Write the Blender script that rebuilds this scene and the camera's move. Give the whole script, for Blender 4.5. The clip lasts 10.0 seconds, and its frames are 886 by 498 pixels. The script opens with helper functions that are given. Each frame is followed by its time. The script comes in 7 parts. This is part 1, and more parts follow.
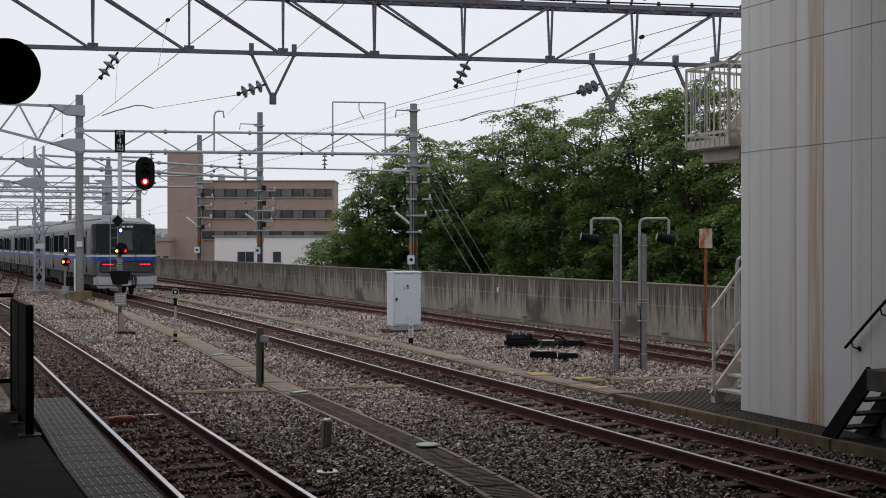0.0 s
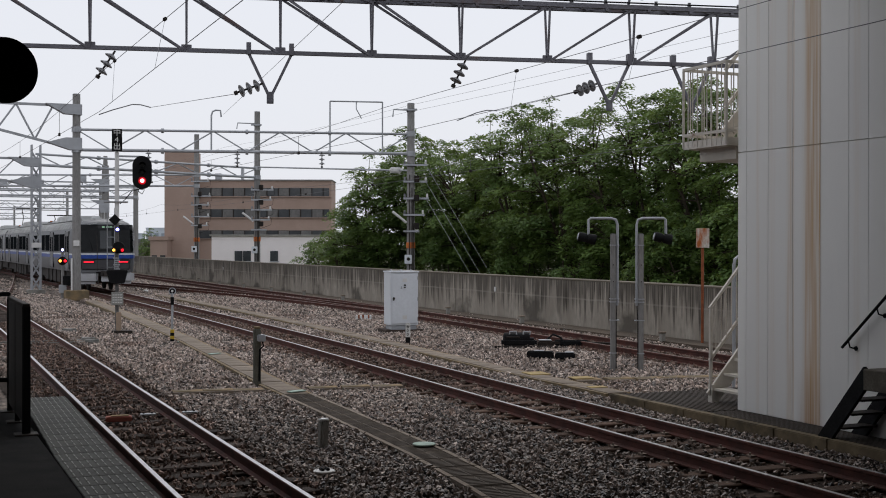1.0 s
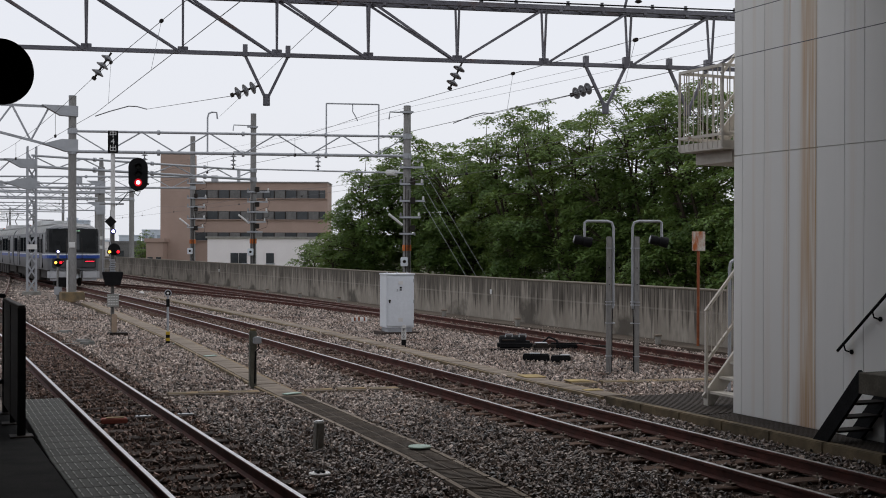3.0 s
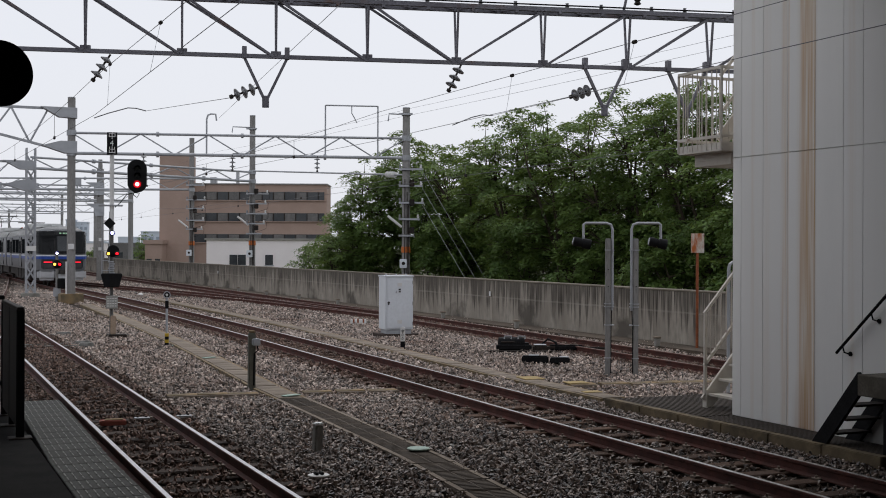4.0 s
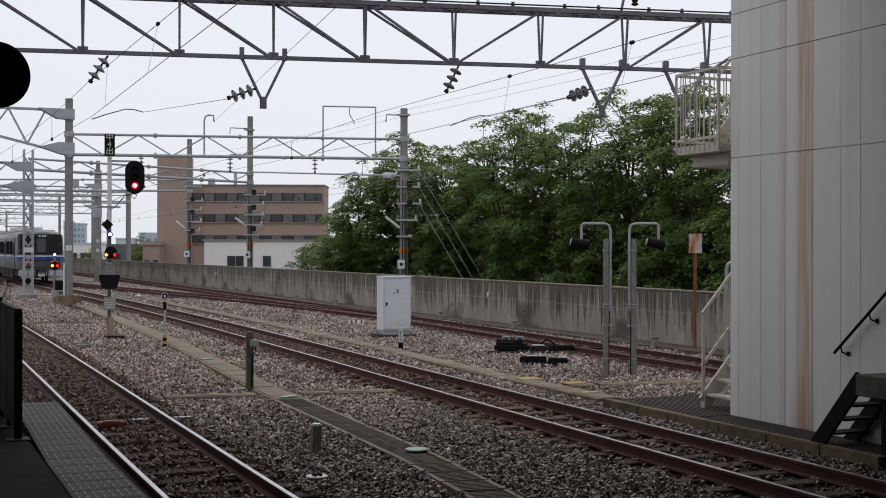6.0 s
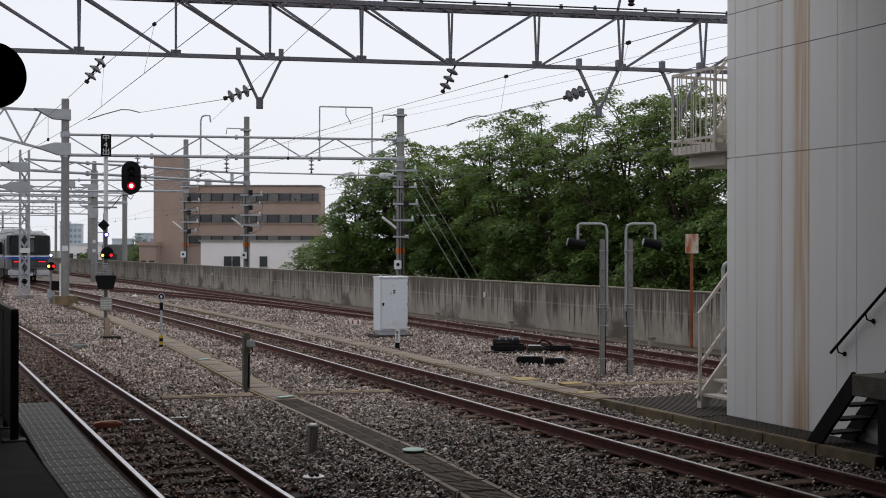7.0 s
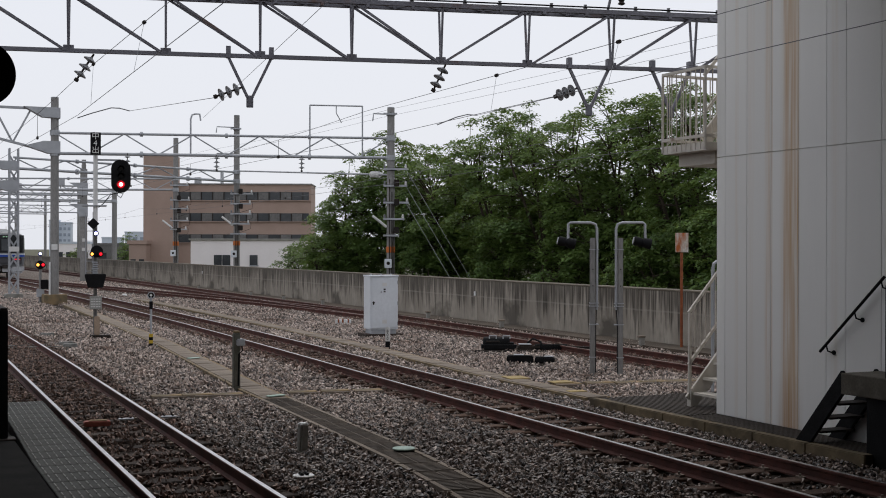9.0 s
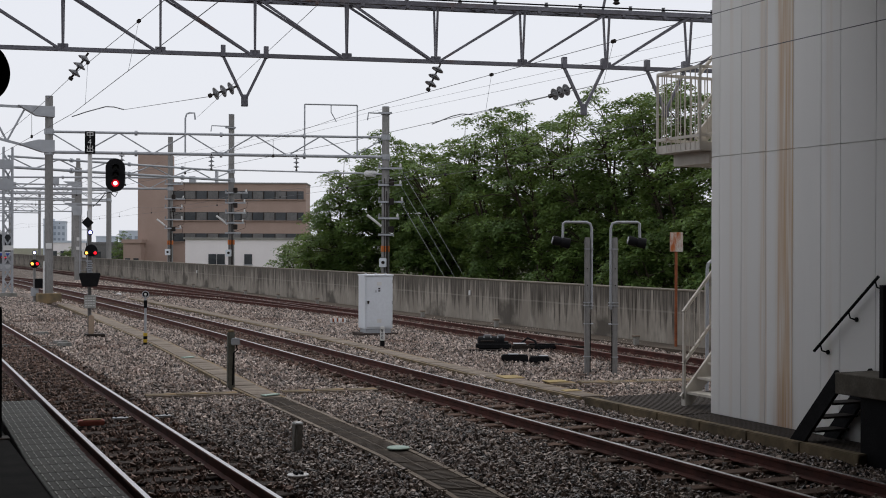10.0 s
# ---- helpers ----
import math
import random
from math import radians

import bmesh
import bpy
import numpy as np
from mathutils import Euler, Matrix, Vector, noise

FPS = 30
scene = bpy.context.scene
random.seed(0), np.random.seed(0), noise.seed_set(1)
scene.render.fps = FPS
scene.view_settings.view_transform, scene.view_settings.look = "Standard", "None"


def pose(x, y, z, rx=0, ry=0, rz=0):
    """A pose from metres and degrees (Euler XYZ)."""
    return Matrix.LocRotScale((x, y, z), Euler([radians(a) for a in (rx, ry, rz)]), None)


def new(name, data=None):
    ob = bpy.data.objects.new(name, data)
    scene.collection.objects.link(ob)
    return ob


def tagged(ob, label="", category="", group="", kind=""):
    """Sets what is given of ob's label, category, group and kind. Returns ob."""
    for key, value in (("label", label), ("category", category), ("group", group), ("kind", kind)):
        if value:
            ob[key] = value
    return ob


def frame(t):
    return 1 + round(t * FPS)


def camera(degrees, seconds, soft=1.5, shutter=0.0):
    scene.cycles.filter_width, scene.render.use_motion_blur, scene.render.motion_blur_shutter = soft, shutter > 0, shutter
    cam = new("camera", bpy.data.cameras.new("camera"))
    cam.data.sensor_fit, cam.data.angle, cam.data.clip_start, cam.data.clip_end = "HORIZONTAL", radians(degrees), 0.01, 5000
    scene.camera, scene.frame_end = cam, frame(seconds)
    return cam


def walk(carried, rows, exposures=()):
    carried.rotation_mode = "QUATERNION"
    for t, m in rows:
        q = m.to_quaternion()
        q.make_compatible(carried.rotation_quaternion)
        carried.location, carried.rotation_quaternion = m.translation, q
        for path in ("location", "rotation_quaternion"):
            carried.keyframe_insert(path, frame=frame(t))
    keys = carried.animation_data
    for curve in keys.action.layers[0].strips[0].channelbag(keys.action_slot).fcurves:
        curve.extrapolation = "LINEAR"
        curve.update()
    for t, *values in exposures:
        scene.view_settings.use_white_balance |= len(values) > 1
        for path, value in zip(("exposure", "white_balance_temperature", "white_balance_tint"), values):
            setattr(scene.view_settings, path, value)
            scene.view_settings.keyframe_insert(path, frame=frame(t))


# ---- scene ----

# axes: y runs along the tracks, x to their right, z = 0 is the top of the rails
cam = camera(39.22, 10.0, soft=1.0)
EYE = (0.0, 0.0, 2.36)


def heading(yaw, pitch, roll):
    return pose(*EYE, 90 + pitch, 0, yaw) @ pose(0, 0, 0, 0, 0, roll)


walk(cam, [
    (0.0, heading(-23.620, -0.208, 0.000)), (0.5, heading(-23.697, -0.210, 0.007)), (1.0, heading(-23.750, -0.233, 0.065)),
    (1.5, heading(-23.812, -0.226, 0.076)), (2.0, heading(-23.845, -0.196, 0.136)), (2.5, heading(-23.894, -0.160, 0.163)),
    (4.0, heading(-23.977, -0.030, 0.219)), (4.5, heading(-23.996, -0.009, 0.170)), (5.0, heading(-24.009, -0.006, 0.149)),
    (5.5, heading(-24.039, -0.001, 0.138)), (7.0, heading(-24.230, 0.019, 0.089)), (7.5, heading(-24.384, 0.005, 0.106)),
    (8.0, heading(-24.497, -0.028, 0.099)), (8.5, heading(-24.583, -0.035, 0.099)), (9.0, heading(-24.676, -0.037, 0.113)),
    (9.5, heading(-24.821, -0.069, 0.123)), (10.0, heading(-24.918, -0.069, 0.171)),
], exposures=[(0.0, 0.0), (5.5, 0.0), (6.8, 0.10), (7.1, 0.09), (7.5, 0.02), (8.0, 0.0), (10.0, 0.0)])

# ---- light: a bright overcast sky ----
world = bpy.data.worlds.new("world")
scene.world = world
world.use_nodes = True
wn = world.node_tree.nodes
wn.clear()
w_sky = wn.new("ShaderNodeTexSky")
w_sky.sky_type = "NISHITA"
w_sky.sun_disc = False
w_sky.sun_elevation, w_sky.sun_rotation = radians(58), radians(25)
w_sky.dust_density, w_sky.air_density = 4.0, 1.0
w_bg = wn.new("ShaderNodeBackground")
w_bg.inputs[1].default_value = 0.06
w_cloud = wn.new("ShaderNodeBackground")
w_cloud.inputs[0].default_value = (0.920, 0.943, 1.014, 1)
w_cloud.inputs[1].default_value = 0.975
w_mix = wn.new("ShaderNodeMixShader")
w_mix.inputs[0].default_value = 0.85
w_out = wn.new("ShaderNodeOutputWorld")
wl = world.node_tree.links
wl.new(w_sky.outputs[0], w_bg.inputs[0])
wl.new(w_bg.outputs[0], w_mix.inputs[1])
wl.new(w_cloud.outputs[0], w_mix.inputs[2])
wl.new(w_mix.outputs[0], w_out.inputs[0])
sun = new("sun", bpy.data.lights.new("sun", "SUN"))
sun.data.energy, sun.data.angle, sun.data.color = 0.6, radians(25), (1, 0.97, 0.92)
sun.matrix_world = pose(0, 0, 60, 32, 0, 155)


# ---- materials ----
def mat(name, color, rough=0.7, metal=0.0, color2=None, scale=3.0, detail=6.0, bump=0.15, fine=40.0, dirt=None, dirt_amount=0.0,
        dirt_scale=1.2, stretch=(1, 1, 1), per_object=0.0, island=0.0, spec=0.35, grain=1.0):
    """A surface with broad and fine variation: two colours mixed by noise, a dirt colour in blotches, relief, and a shift per piece."""
    m = bpy.data.materials.new(name)
    m.use_nodes = True
    nt, n = m.node_tree, m.node_tree.nodes
    b = n["Principled BSDF"]
    b.inputs["Roughness"].default_value, b.inputs["Metallic"].default_value = rough, metal
    b.inputs["Specular IOR Level"].default_value = spec
    co = n.new("ShaderNodeTexCoord")
    mp = n.new("ShaderNodeMapping")
    mp.inputs["Scale"].default_value = stretch
    nt.links.new(co.outputs["Object"], mp.inputs[0])

    def noise_at(s, d):
        x = n.new("ShaderNodeTexNoise")
        x.inputs["Scale"].default_value, x.inputs["Detail"].default_value = s, d
        nt.links.new(mp.outputs[0], x.inputs["Vector"])
        return x

    def mixed(fac, a, c):
        x = n.new("ShaderNodeMix")
        x.data_type = "RGBA"
        if isinstance(fac, float):
            x.inputs[0].default_value = fac
        else:
            nt.links.new(fac, x.inputs[0])
        for sock, v in ((x.inputs[6], a), (x.inputs[7], c)):
            if isinstance(v, tuple):
                sock.default_value = (*v, 1)
            else:
                nt.links.new(v, sock)
        return x.outputs[2]

    def ramp(src, lo, hi):
        x = n.new("ShaderNodeMapRange")
        x.inputs[1].default_value, x.inputs[2].default_value = lo, hi
        nt.links.new(src, x.inputs[0])
        return x.outputs[0]

    big, small = noise_at(scale, detail), noise_at(fine, 4.0)
    c2 = color2 or tuple(v * 0.72 for v in color)
    col = mixed(ramp(big.outputs[0], 0.35, 0.65), color, c2)
    col = mixed(ramp(small.outputs[0], 0.40, 0.78), col, tuple(v * (1 - 0.38 * grain) for v in color))
    if dirt:
        blotch = noise_at(dirt_scale, 5.0)
        col = mixed(ramp(blotch.outputs[0], 0.72 - dirt_amount, 0.82 - dirt_amount * 0.5), col, dirt)
    if per_object or island:
        src = n.new("ShaderNodeObjectInfo").outputs["Random"] if per_object else n.new("ShaderNodeNewGeometry").outputs["Random Per Island"]
        hsv = n.new("ShaderNodeHueSaturation")
        k = per_object or island
        mr = n.new("ShaderNodeMapRange")
        mr.inputs[3].default_value, mr.inputs[4].default_value = 1 - k, 1 + k
        nt.links.new(src, mr.inputs[0])
        nt.links.new(mr.outputs[0], hsv.inputs["Value"])
        nt.links.new(col, hsv.inputs["Color"])
        col = hsv.outputs[0]
    nt.links.new(col, b.inputs["Base Color"])
    if bump:
        bp = n.new("ShaderNodeBump")
        bp.inputs["Strength"].default_value, bp.inputs["Distance"].default_value = bump, 0.02
        nt.links.new(small.outputs[0], bp.inputs["Height"])
        nt.links.new(bp.outputs[0], b.inputs["Normal"])
    return m


def glow(name, color, strength):
    m = bpy.data.materials.new(name)
    m.use_nodes = True
    b = m.node_tree.nodes["Principled BSDF"]
    b.inputs["Base Color"].default_value = (*color, 1)
    b.inputs["Emission Color"].default_value = (*color, 1)
    b.inputs["Emission Strength"].default_value = strength
    return m


BALLAST = mat("ballast", (0.30, 0.25, 0.212), 0.95, color2=(0.20, 0.152, 0.124), scale=0.7, fine=22, bump=1.0, dirt=(0.13, 0.085, 0.06), dirt_amount=0.14, dirt_scale=0.35)
STONE = mat("crushed_stone", (0.44, 0.362, 0.312), 0.5, color2=(0.30, 0.226, 0.184), scale=0.9, fine=60, bump=0.4, dirt=(0.16, 0.092, 0.064), dirt_amount=0.16, dirt_scale=0.45, island=0.9, spec=0.5)
# fines, with the shade between stones put into their colour
SHADED_FINES = mat("gap_shade_fines", (0.055, 0.042, 0.034), 0.95, color2=(0.034, 0.026, 0.022), scale=1.5, fine=45, bump=1.0, spec=0.1)
EARTH = mat("earth", (0.12, 0.13, 0.07), 0.95, color2=(0.09, 0.07, 0.05), scale=0.2, fine=6)
RAIL_TOP = mat("rail_top", (0.62, 0.61, 0.61), 0.28, 0.9, scale=6, fine=90, bump=0.02, grain=0.3)
RAIL_SIDE = mat("rail_side", (0.118, 0.044, 0.034), 0.75, 0.0, color2=(0.058, 0.028, 0.023), scale=4, fine=50, spec=0.2)
RAIL_WORN = mat("rail_worn", (0.20, 0.135, 0.115), 0.5, 0.5, color2=(0.13, 0.08, 0.065), scale=3, fine=60, bump=0.05)
SLEEPER_WOOD = mat("sleeper_wood", (0.120, 0.070, 0.048), 0.9, color2=(0.070, 0.044, 0.032), scale=4, fine=30, stretch=(0.4, 6, 3), per_object=0.35, bump=0.5)
SLEEPER_DARK = mat("sleeper_dark", (0.070, 0.050, 0.040), 0.9, color2=(0.040, 0.030, 0.026), scale=4, fine=30, stretch=(0.4, 6, 3), per_object=0.35, bump=0.5)
SLEEPER_CONC = mat("sleeper_concrete", (0.20, 0.165, 0.135), 0.92, color2=(0.14, 0.10, 0.08), scale=3, fine=40, per_object=0.25)
CONCRETE = mat("concrete", (0.33, 0.32, 0.29), 0.9, scale=1.5, fine=30, dirt=(0.13, 0.12, 0.10), dirt_amount=0.12)
WALLCON = mat("wall_concrete", (0.385, 0.346, 0.292), 0.92, color2=(0.255, 0.225, 0.187), scale=1.0, fine=9, dirt=(0.10, 0.088, 0.072), dirt_amount=0.12, dirt_scale=0.9, stretch=(1, 1, 0.4), bump=0.3)
COPING = mat("weathered_coping", (0.235, 0.205, 0.160), 0.92, color2=(0.15, 0.132, 0.105), scale=1.5, fine=25, dirt=(0.08, 0.072, 0.058), dirt_amount=0.15)
TROUGH = mat("trough_cover", (0.27, 0.222, 0.175), 0.92, color2=(0.20, 0.16, 0.124), scale=2, fine=40, per_object=0.12, dirt=(0.10, 0.08, 0.06), dirt_amount=0.15, dirt_scale=1.5)
TROUGH_Y = mat("yellowed_edge", (0.29, 0.20, 0.105), 0.9, color2=(0.17, 0.135, 0.085), scale=3, fine=30, dirt=(0.10, 0.085, 0.06), dirt_amount=0.2, dirt_scale=2)
GALV = mat("galvanised_steel", (0.43, 0.445, 0.47), 0.55, 0.25, color2=(0.33, 0.34, 0.36), scale=2, fine=25, bump=0.08, grain=0.25)
BEAM = mat("beam_steel", (0.19, 0.188, 0.215), 0.55, 0.25, color2=(0.125, 0.118, 0.135), scale=1.5, fine=20, dirt=(0.13, 0.065, 0.04), dirt_amount=0.1, bump=0.1)
POLE = mat("pole_grey", (0.30, 0.293, 0.285), 0.8, 0.0, color2=(0.215, 0.208, 0.20), scale=1.2, fine=25, stretch=(1, 1, 0.3), bump=0.15)
WIRE = mat("wire", (0.19, 0.19, 0.20), 0.6, 0.3, bump=0)
CLAD = mat("white_cladding", (0.86, 0.85, 0.82), 0.55, color2=(0.81, 0.795, 0.765), scale=0.6, fine=10, stretch=(1, 1, 0.12), bump=0.03, per_object=0.025, grain=0.12)
CREAM = mat("cream_paint", (0.64, 0.60, 0.54), 0.5, color2=(0.54, 0.49, 0.42), scale=4, fine=40, dirt=(0.22, 0.12, 0.07), dirt_amount=0.06, dirt_scale=3, grain=0.25)
BLACK = mat("black_paint", (0.010, 0.010, 0.011), 0.6, color2=(0.016, 0.016, 0.017), scale=5, fine=60, bump=0.05, spec=0.08)
DARKSTEEL = mat("dark_steel", (0.028, 0.025, 0.023), 0.65, 0.1, color2=(0.045, 0.034, 0.028), scale=4, fine=40, spec=0.12)
CLIP = mat("rail_clip", (0.32, 0.26, 0.215), 0.7, 0.1, color2=(0.12, 0.085, 0.065), scale=8, fine=60)
CABINET = mat("cabinet_paint", (0.73, 0.76, 0.80), 0.45, color2=(0.67, 0.70, 0.73), scale=1.5, fine=15, bump=0.03, grain=0.25)
WHITE = mat("white_paint", (0.75, 0.75, 0.74), 0.5, color2=(0.65, 0.64, 0.62), scale=4, fine=40, grain=0.25)
RUST = mat("rust", (0.34, 0.105, 0.042), 0.9, color2=(0.17, 0.055, 0.026), scale=6, fine=50)
ORANGE = mat("orange_band", (0.62, 0.17, 0.035), 0.6)
YELLOW = mat("yellow_paint", (0.62, 0.42, 0.04), 0.6)
ASPHALT = mat("asphalt", (0.018, 0.018, 0.018), 0.95, color2=(0.027, 0.026, 0.025), scale=3, fine=60, bump=0.3, spec=0.03)
TREADPLATE = mat("tread_panel", (0.066, 0.067, 0.062), 0.85, color2=(0.044, 0.044, 0.04), scale=4, fine=50, per_object=0.15)
GRATE = mat("brown_grating", (0.135, 0.108, 0.086), 0.92, color2=(0.075, 0.062, 0.05), scale=3, fine=40, per_object=0.2)
TREADBAR = mat("tread_bar", (0.33, 0.33, 0.31), 0.7, color2=(0.15, 0.15, 0.135), scale=6)
KERB = mat("mossy_kerb", (0.205, 0.155, 0.092), 0.92, color2=(0.085, 0.068, 0.044), scale=3, fine=30, dirt=(0.05, 0.042, 0.03), dirt_amount=0.2, dirt_scale=2, per_object=0.15)
BASE_GRATE = mat("dark_brown_grating", (0.070, 0.056, 0.045), 0.85, color2=(0.045, 0.036, 0.03), scale=3, fine=40)
MOTTLED = mat("mottled_post", (0.22, 0.215, 0.205), 0.8, color2=(0.06, 0.056, 0.052), scale=7, fine=40, bump=0.1)
PORCELAIN = mat("insulator_glaze", (0.20, 0.205, 0.215), 0.35, color2=(0.27, 0.27, 0.28), scale=8, bump=0, grain=0.3)
BARK = mat("bark", (0.075, 0.058, 0.042), 0.95, scale=6, fine=30, stretch=(1, 1, 0.3), bump=0.6)
LEAF = mat("leaves", (0.130, 0.200, 0.050), 0.5, color2=(0.056, 0.104, 0.032), scale=0.6, fine=3, bump=0, island=0.4, spec=0.2)
BRICKTILE = mat("brown_tile", (0.385, 0.280, 0.232), 0.8, color2=(0.345, 0.248, 0.204), scale=0.6, fine=4, bump=0.05, grain=0.25)
BLIND = mat("grey_blind", (0.17, 0.165, 0.16), 0.7, color2=(0.13, 0.127, 0.125), scale=0.5, fine=4, bump=0)
PINKWALL = mat("pale_render", (0.86, 0.81, 0.80), 0.85, color2=(0.81, 0.76, 0.75), scale=0.4, fine=5, grain=0.15)
PANE = mat("window_glass", (0.04, 0.045, 0.05), 0.12, 0.0, color2=(0.08, 0.085, 0.09), scale=0.5, bump=0)
STEEL_CAR = mat("stainless_body", (0.165, 0.17, 0.18), 0.42, 0.45, color2=(0.125, 0.13, 0.138), scale=0.8, fine=8, bump=0.03, stretch=(1, 0.3, 1), grain=0.25)
SKIRT = mat("silver_skirt", (0.50, 0.51, 0.53), 0.4, 0.4, color2=(0.42, 0.43, 0.45), scale=2, bump=0.02, grain=0.25)
CAR_ROOF = mat("car_roof", (0.62, 0.63, 0.63), 0.7, color2=(0.42, 0.42, 0.41), scale=1.2, grain=0.25)
CAR_BLUE = mat("blue_band", (0.025, 0.075, 0.36), 0.4, bump=0, grain=0.25)
CAR_WHITE = mat("white_band", (0.72, 0.76, 0.82), 0.4, bump=0, grain=0.25)
CAR_GLASS = mat("car_glass", (0.012, 0.014, 0.016), 0.08, bump=0, grain=0.25)
SIDE_GLASS = mat("tinted_side_glass", (0.014, 0.016, 0.018), 0.6, bump=0, spec=0.0, grain=0.2)
CAR_END = mat("dark_grey_end", (0.075, 0.075, 0.082), 0.45, 0.3, color2=(0.06, 0.06, 0.064), scale=2, bump=0.02, grain=0.3)
UNDER = mat("underfloor", (0.035, 0.032, 0.030), 0.85, color2=(0.06, 0.05, 0.045), scale=2)
# far walls and panes, with aerial haze mixed into their colours
SKYLINE = mat("distant_hazed_wall", (0.58, 0.63, 0.70), 0.9, color2=(0.52, 0.57, 0.64), scale=0.1, fine=1, bump=0, grain=0.2)
HAZE_PANE = mat("distant_hazed_pane", (0.36, 0.41, 0.48), 0.7, scale=0.2, fine=1, bump=0, grain=0.2)
RED_LAMP = glow("red_lamp", (1.0, 0.006, 0.016), 2.6)
RED_CORE = glow("red_core", (1.0, 0.22, 0.24), 8.0)
RED_LENS_HALO = glow("red_lens_halo", (0.55, 0.004, 0.012), 0.9)
RED_TAIL = glow("tail_lamp", (1.0, 0.012, 0.04), 2.2)
BLUE_HALO = glow("blue_halo", (0.05, 0.05, 0.55), 0.35)
WHITE_LAMP = glow("white_lamp", (0.92, 0.92, 1.0), 6.0)
AMBER_LAMP = glow("amber_lamp", (1.0, 0.45, 0.06), 3.5)


def streaked(m, streaks, color):
    """Vertical rust streaks on the cladding: (y, half width, strength) across the face, broken up by stretched noise."""
    nt, n = m.node_tree, m.node_tree.nodes
    b = n["Principled BSDF"]
    src = b.inputs["Base Color"].links[0].from_socket
    co = n.new("ShaderNodeTexCoord")
    sep = n.new("ShaderNodeSeparateXYZ")
    nt.links.new(co.outputs["Object"], sep.inputs[0])
    mp = n.new("ShaderNodeMapping")
    mp.inputs["Scale"].default_value = (1, 14, 0.35)
    nt.links.new(co.outputs["Object"], mp.inputs[0])
    nz = n.new("ShaderNodeTexNoise")
    nz.inputs["Scale"].default_value, nz.inputs["Detail"].default_value = 1.6, 6
    nt.links.new(mp.outputs[0], nz.inputs["Vector"])
    for y, half, k in streaks:
        sub = n.new("ShaderNodeMath")
        sub.operation = "SUBTRACT"
        nt.links.new(sep.outputs["Y"], sub.inputs[0])
        sub.inputs[1].default_value = y
        ab = n.new("ShaderNodeMath")
        ab.operation = "ABSOLUTE"
        nt.links.new(sub.outputs[0], ab.inputs[0])
        mr = n.new("ShaderNodeMapRange")
        mr.interpolation_type = "SMOOTHSTEP"
        mr.inputs[1].default_value, mr.inputs[2].default_value = half, half * 0.15
        nt.links.new(ab.outputs[0], mr.inputs[0])
        nr = n.new("ShaderNodeMapRange")
        nr.inputs[1].default_value, nr.inputs[2].default_value, nr.inputs[4].default_value = 0.25, 0.7, k
        nt.links.new(nz.outputs[0], nr.inputs[0])
        mul = n.new("ShaderNodeMath")
        mul.operation = "MULTIPLY"
        nt.links.new(mr.outputs[0], mul.inputs[0])
        nt.links.new(nr.outputs[0], mul.inputs[1])
        mx = n.new("ShaderNodeMix")
        mx.data_type = "RGBA"
        nt.links.new(mul.outputs[0], mx.inputs[0])
        nt.links.new(src, mx.inputs[6])
        mx.inputs[7].default_value = (*color, 1)
        src = mx.outputs[2]
    # rust that has gathered at the foot of the widest streak
    low = n.new("ShaderNodeMapRange")
    low.inputs[1].default_value, low.inputs[2].default_value = 0.75, 0.0
    nt.links.new(sep.outputs["Z"], low.inputs[0])
    near = n.new("ShaderNodeMapRange")
    near.inputs[1].default_value, near.inputs[2].default_value = 0.30, 0.04
    away = n.new("ShaderNodeMath")
    away.operation = "SUBTRACT"
    away.inputs[1].default_value = -1.55
    nt.links.new(sep.outputs["Y"], away.inputs[0])
    gap = n.new("ShaderNodeMath")
    gap.operation = "ABSOLUTE"
    nt.links.new(away.outputs[0], gap.inputs[0])
    nt.links.new(gap.outputs[0], near.inputs[0])
    both = n.new("ShaderNodeMath")
    both.operation = "MULTIPLY"
    nt.links.new(low.outputs[0], both.inputs[0])
    nt.links.new(near.outputs[0], both.inputs[1])
    rough = n.new("ShaderNodeMath")
    rough.operation = "MULTIPLY"
    nt.links.new(both.outputs[0], rough.inputs[0])
    nt.links.new(nz.outputs[0], rough.inputs[1])
    mx = n.new("ShaderNodeMix")
    mx.data_type = "RGBA"
    nt.links.new(rough.outputs[0], mx.inputs[0])
    nt.links.new(src, mx.inputs[6])
    mx.inputs[7].default_value = (0.36, 0.17, 0.06, 1)
    nt.links.new(mx.outputs[2], b.inputs["Base Color"])


streaked(CLAD, [(-1.56, 0.24, 0.6), (-1.58, 0.13, 0.6), (-1.47, 0.06, 0.55), (-1.66, 0.05, 0.5), (-1.715, 0.018, 0.95), (-1.12, 0.10, 0.4), (-1.20, 0.03, 0.4), (-0.75, 0.12, 0.14), (-0.45, 0.06, 0.18), (-2.4, 0.10, 0.15)], (0.56, 0.33, 0.125))


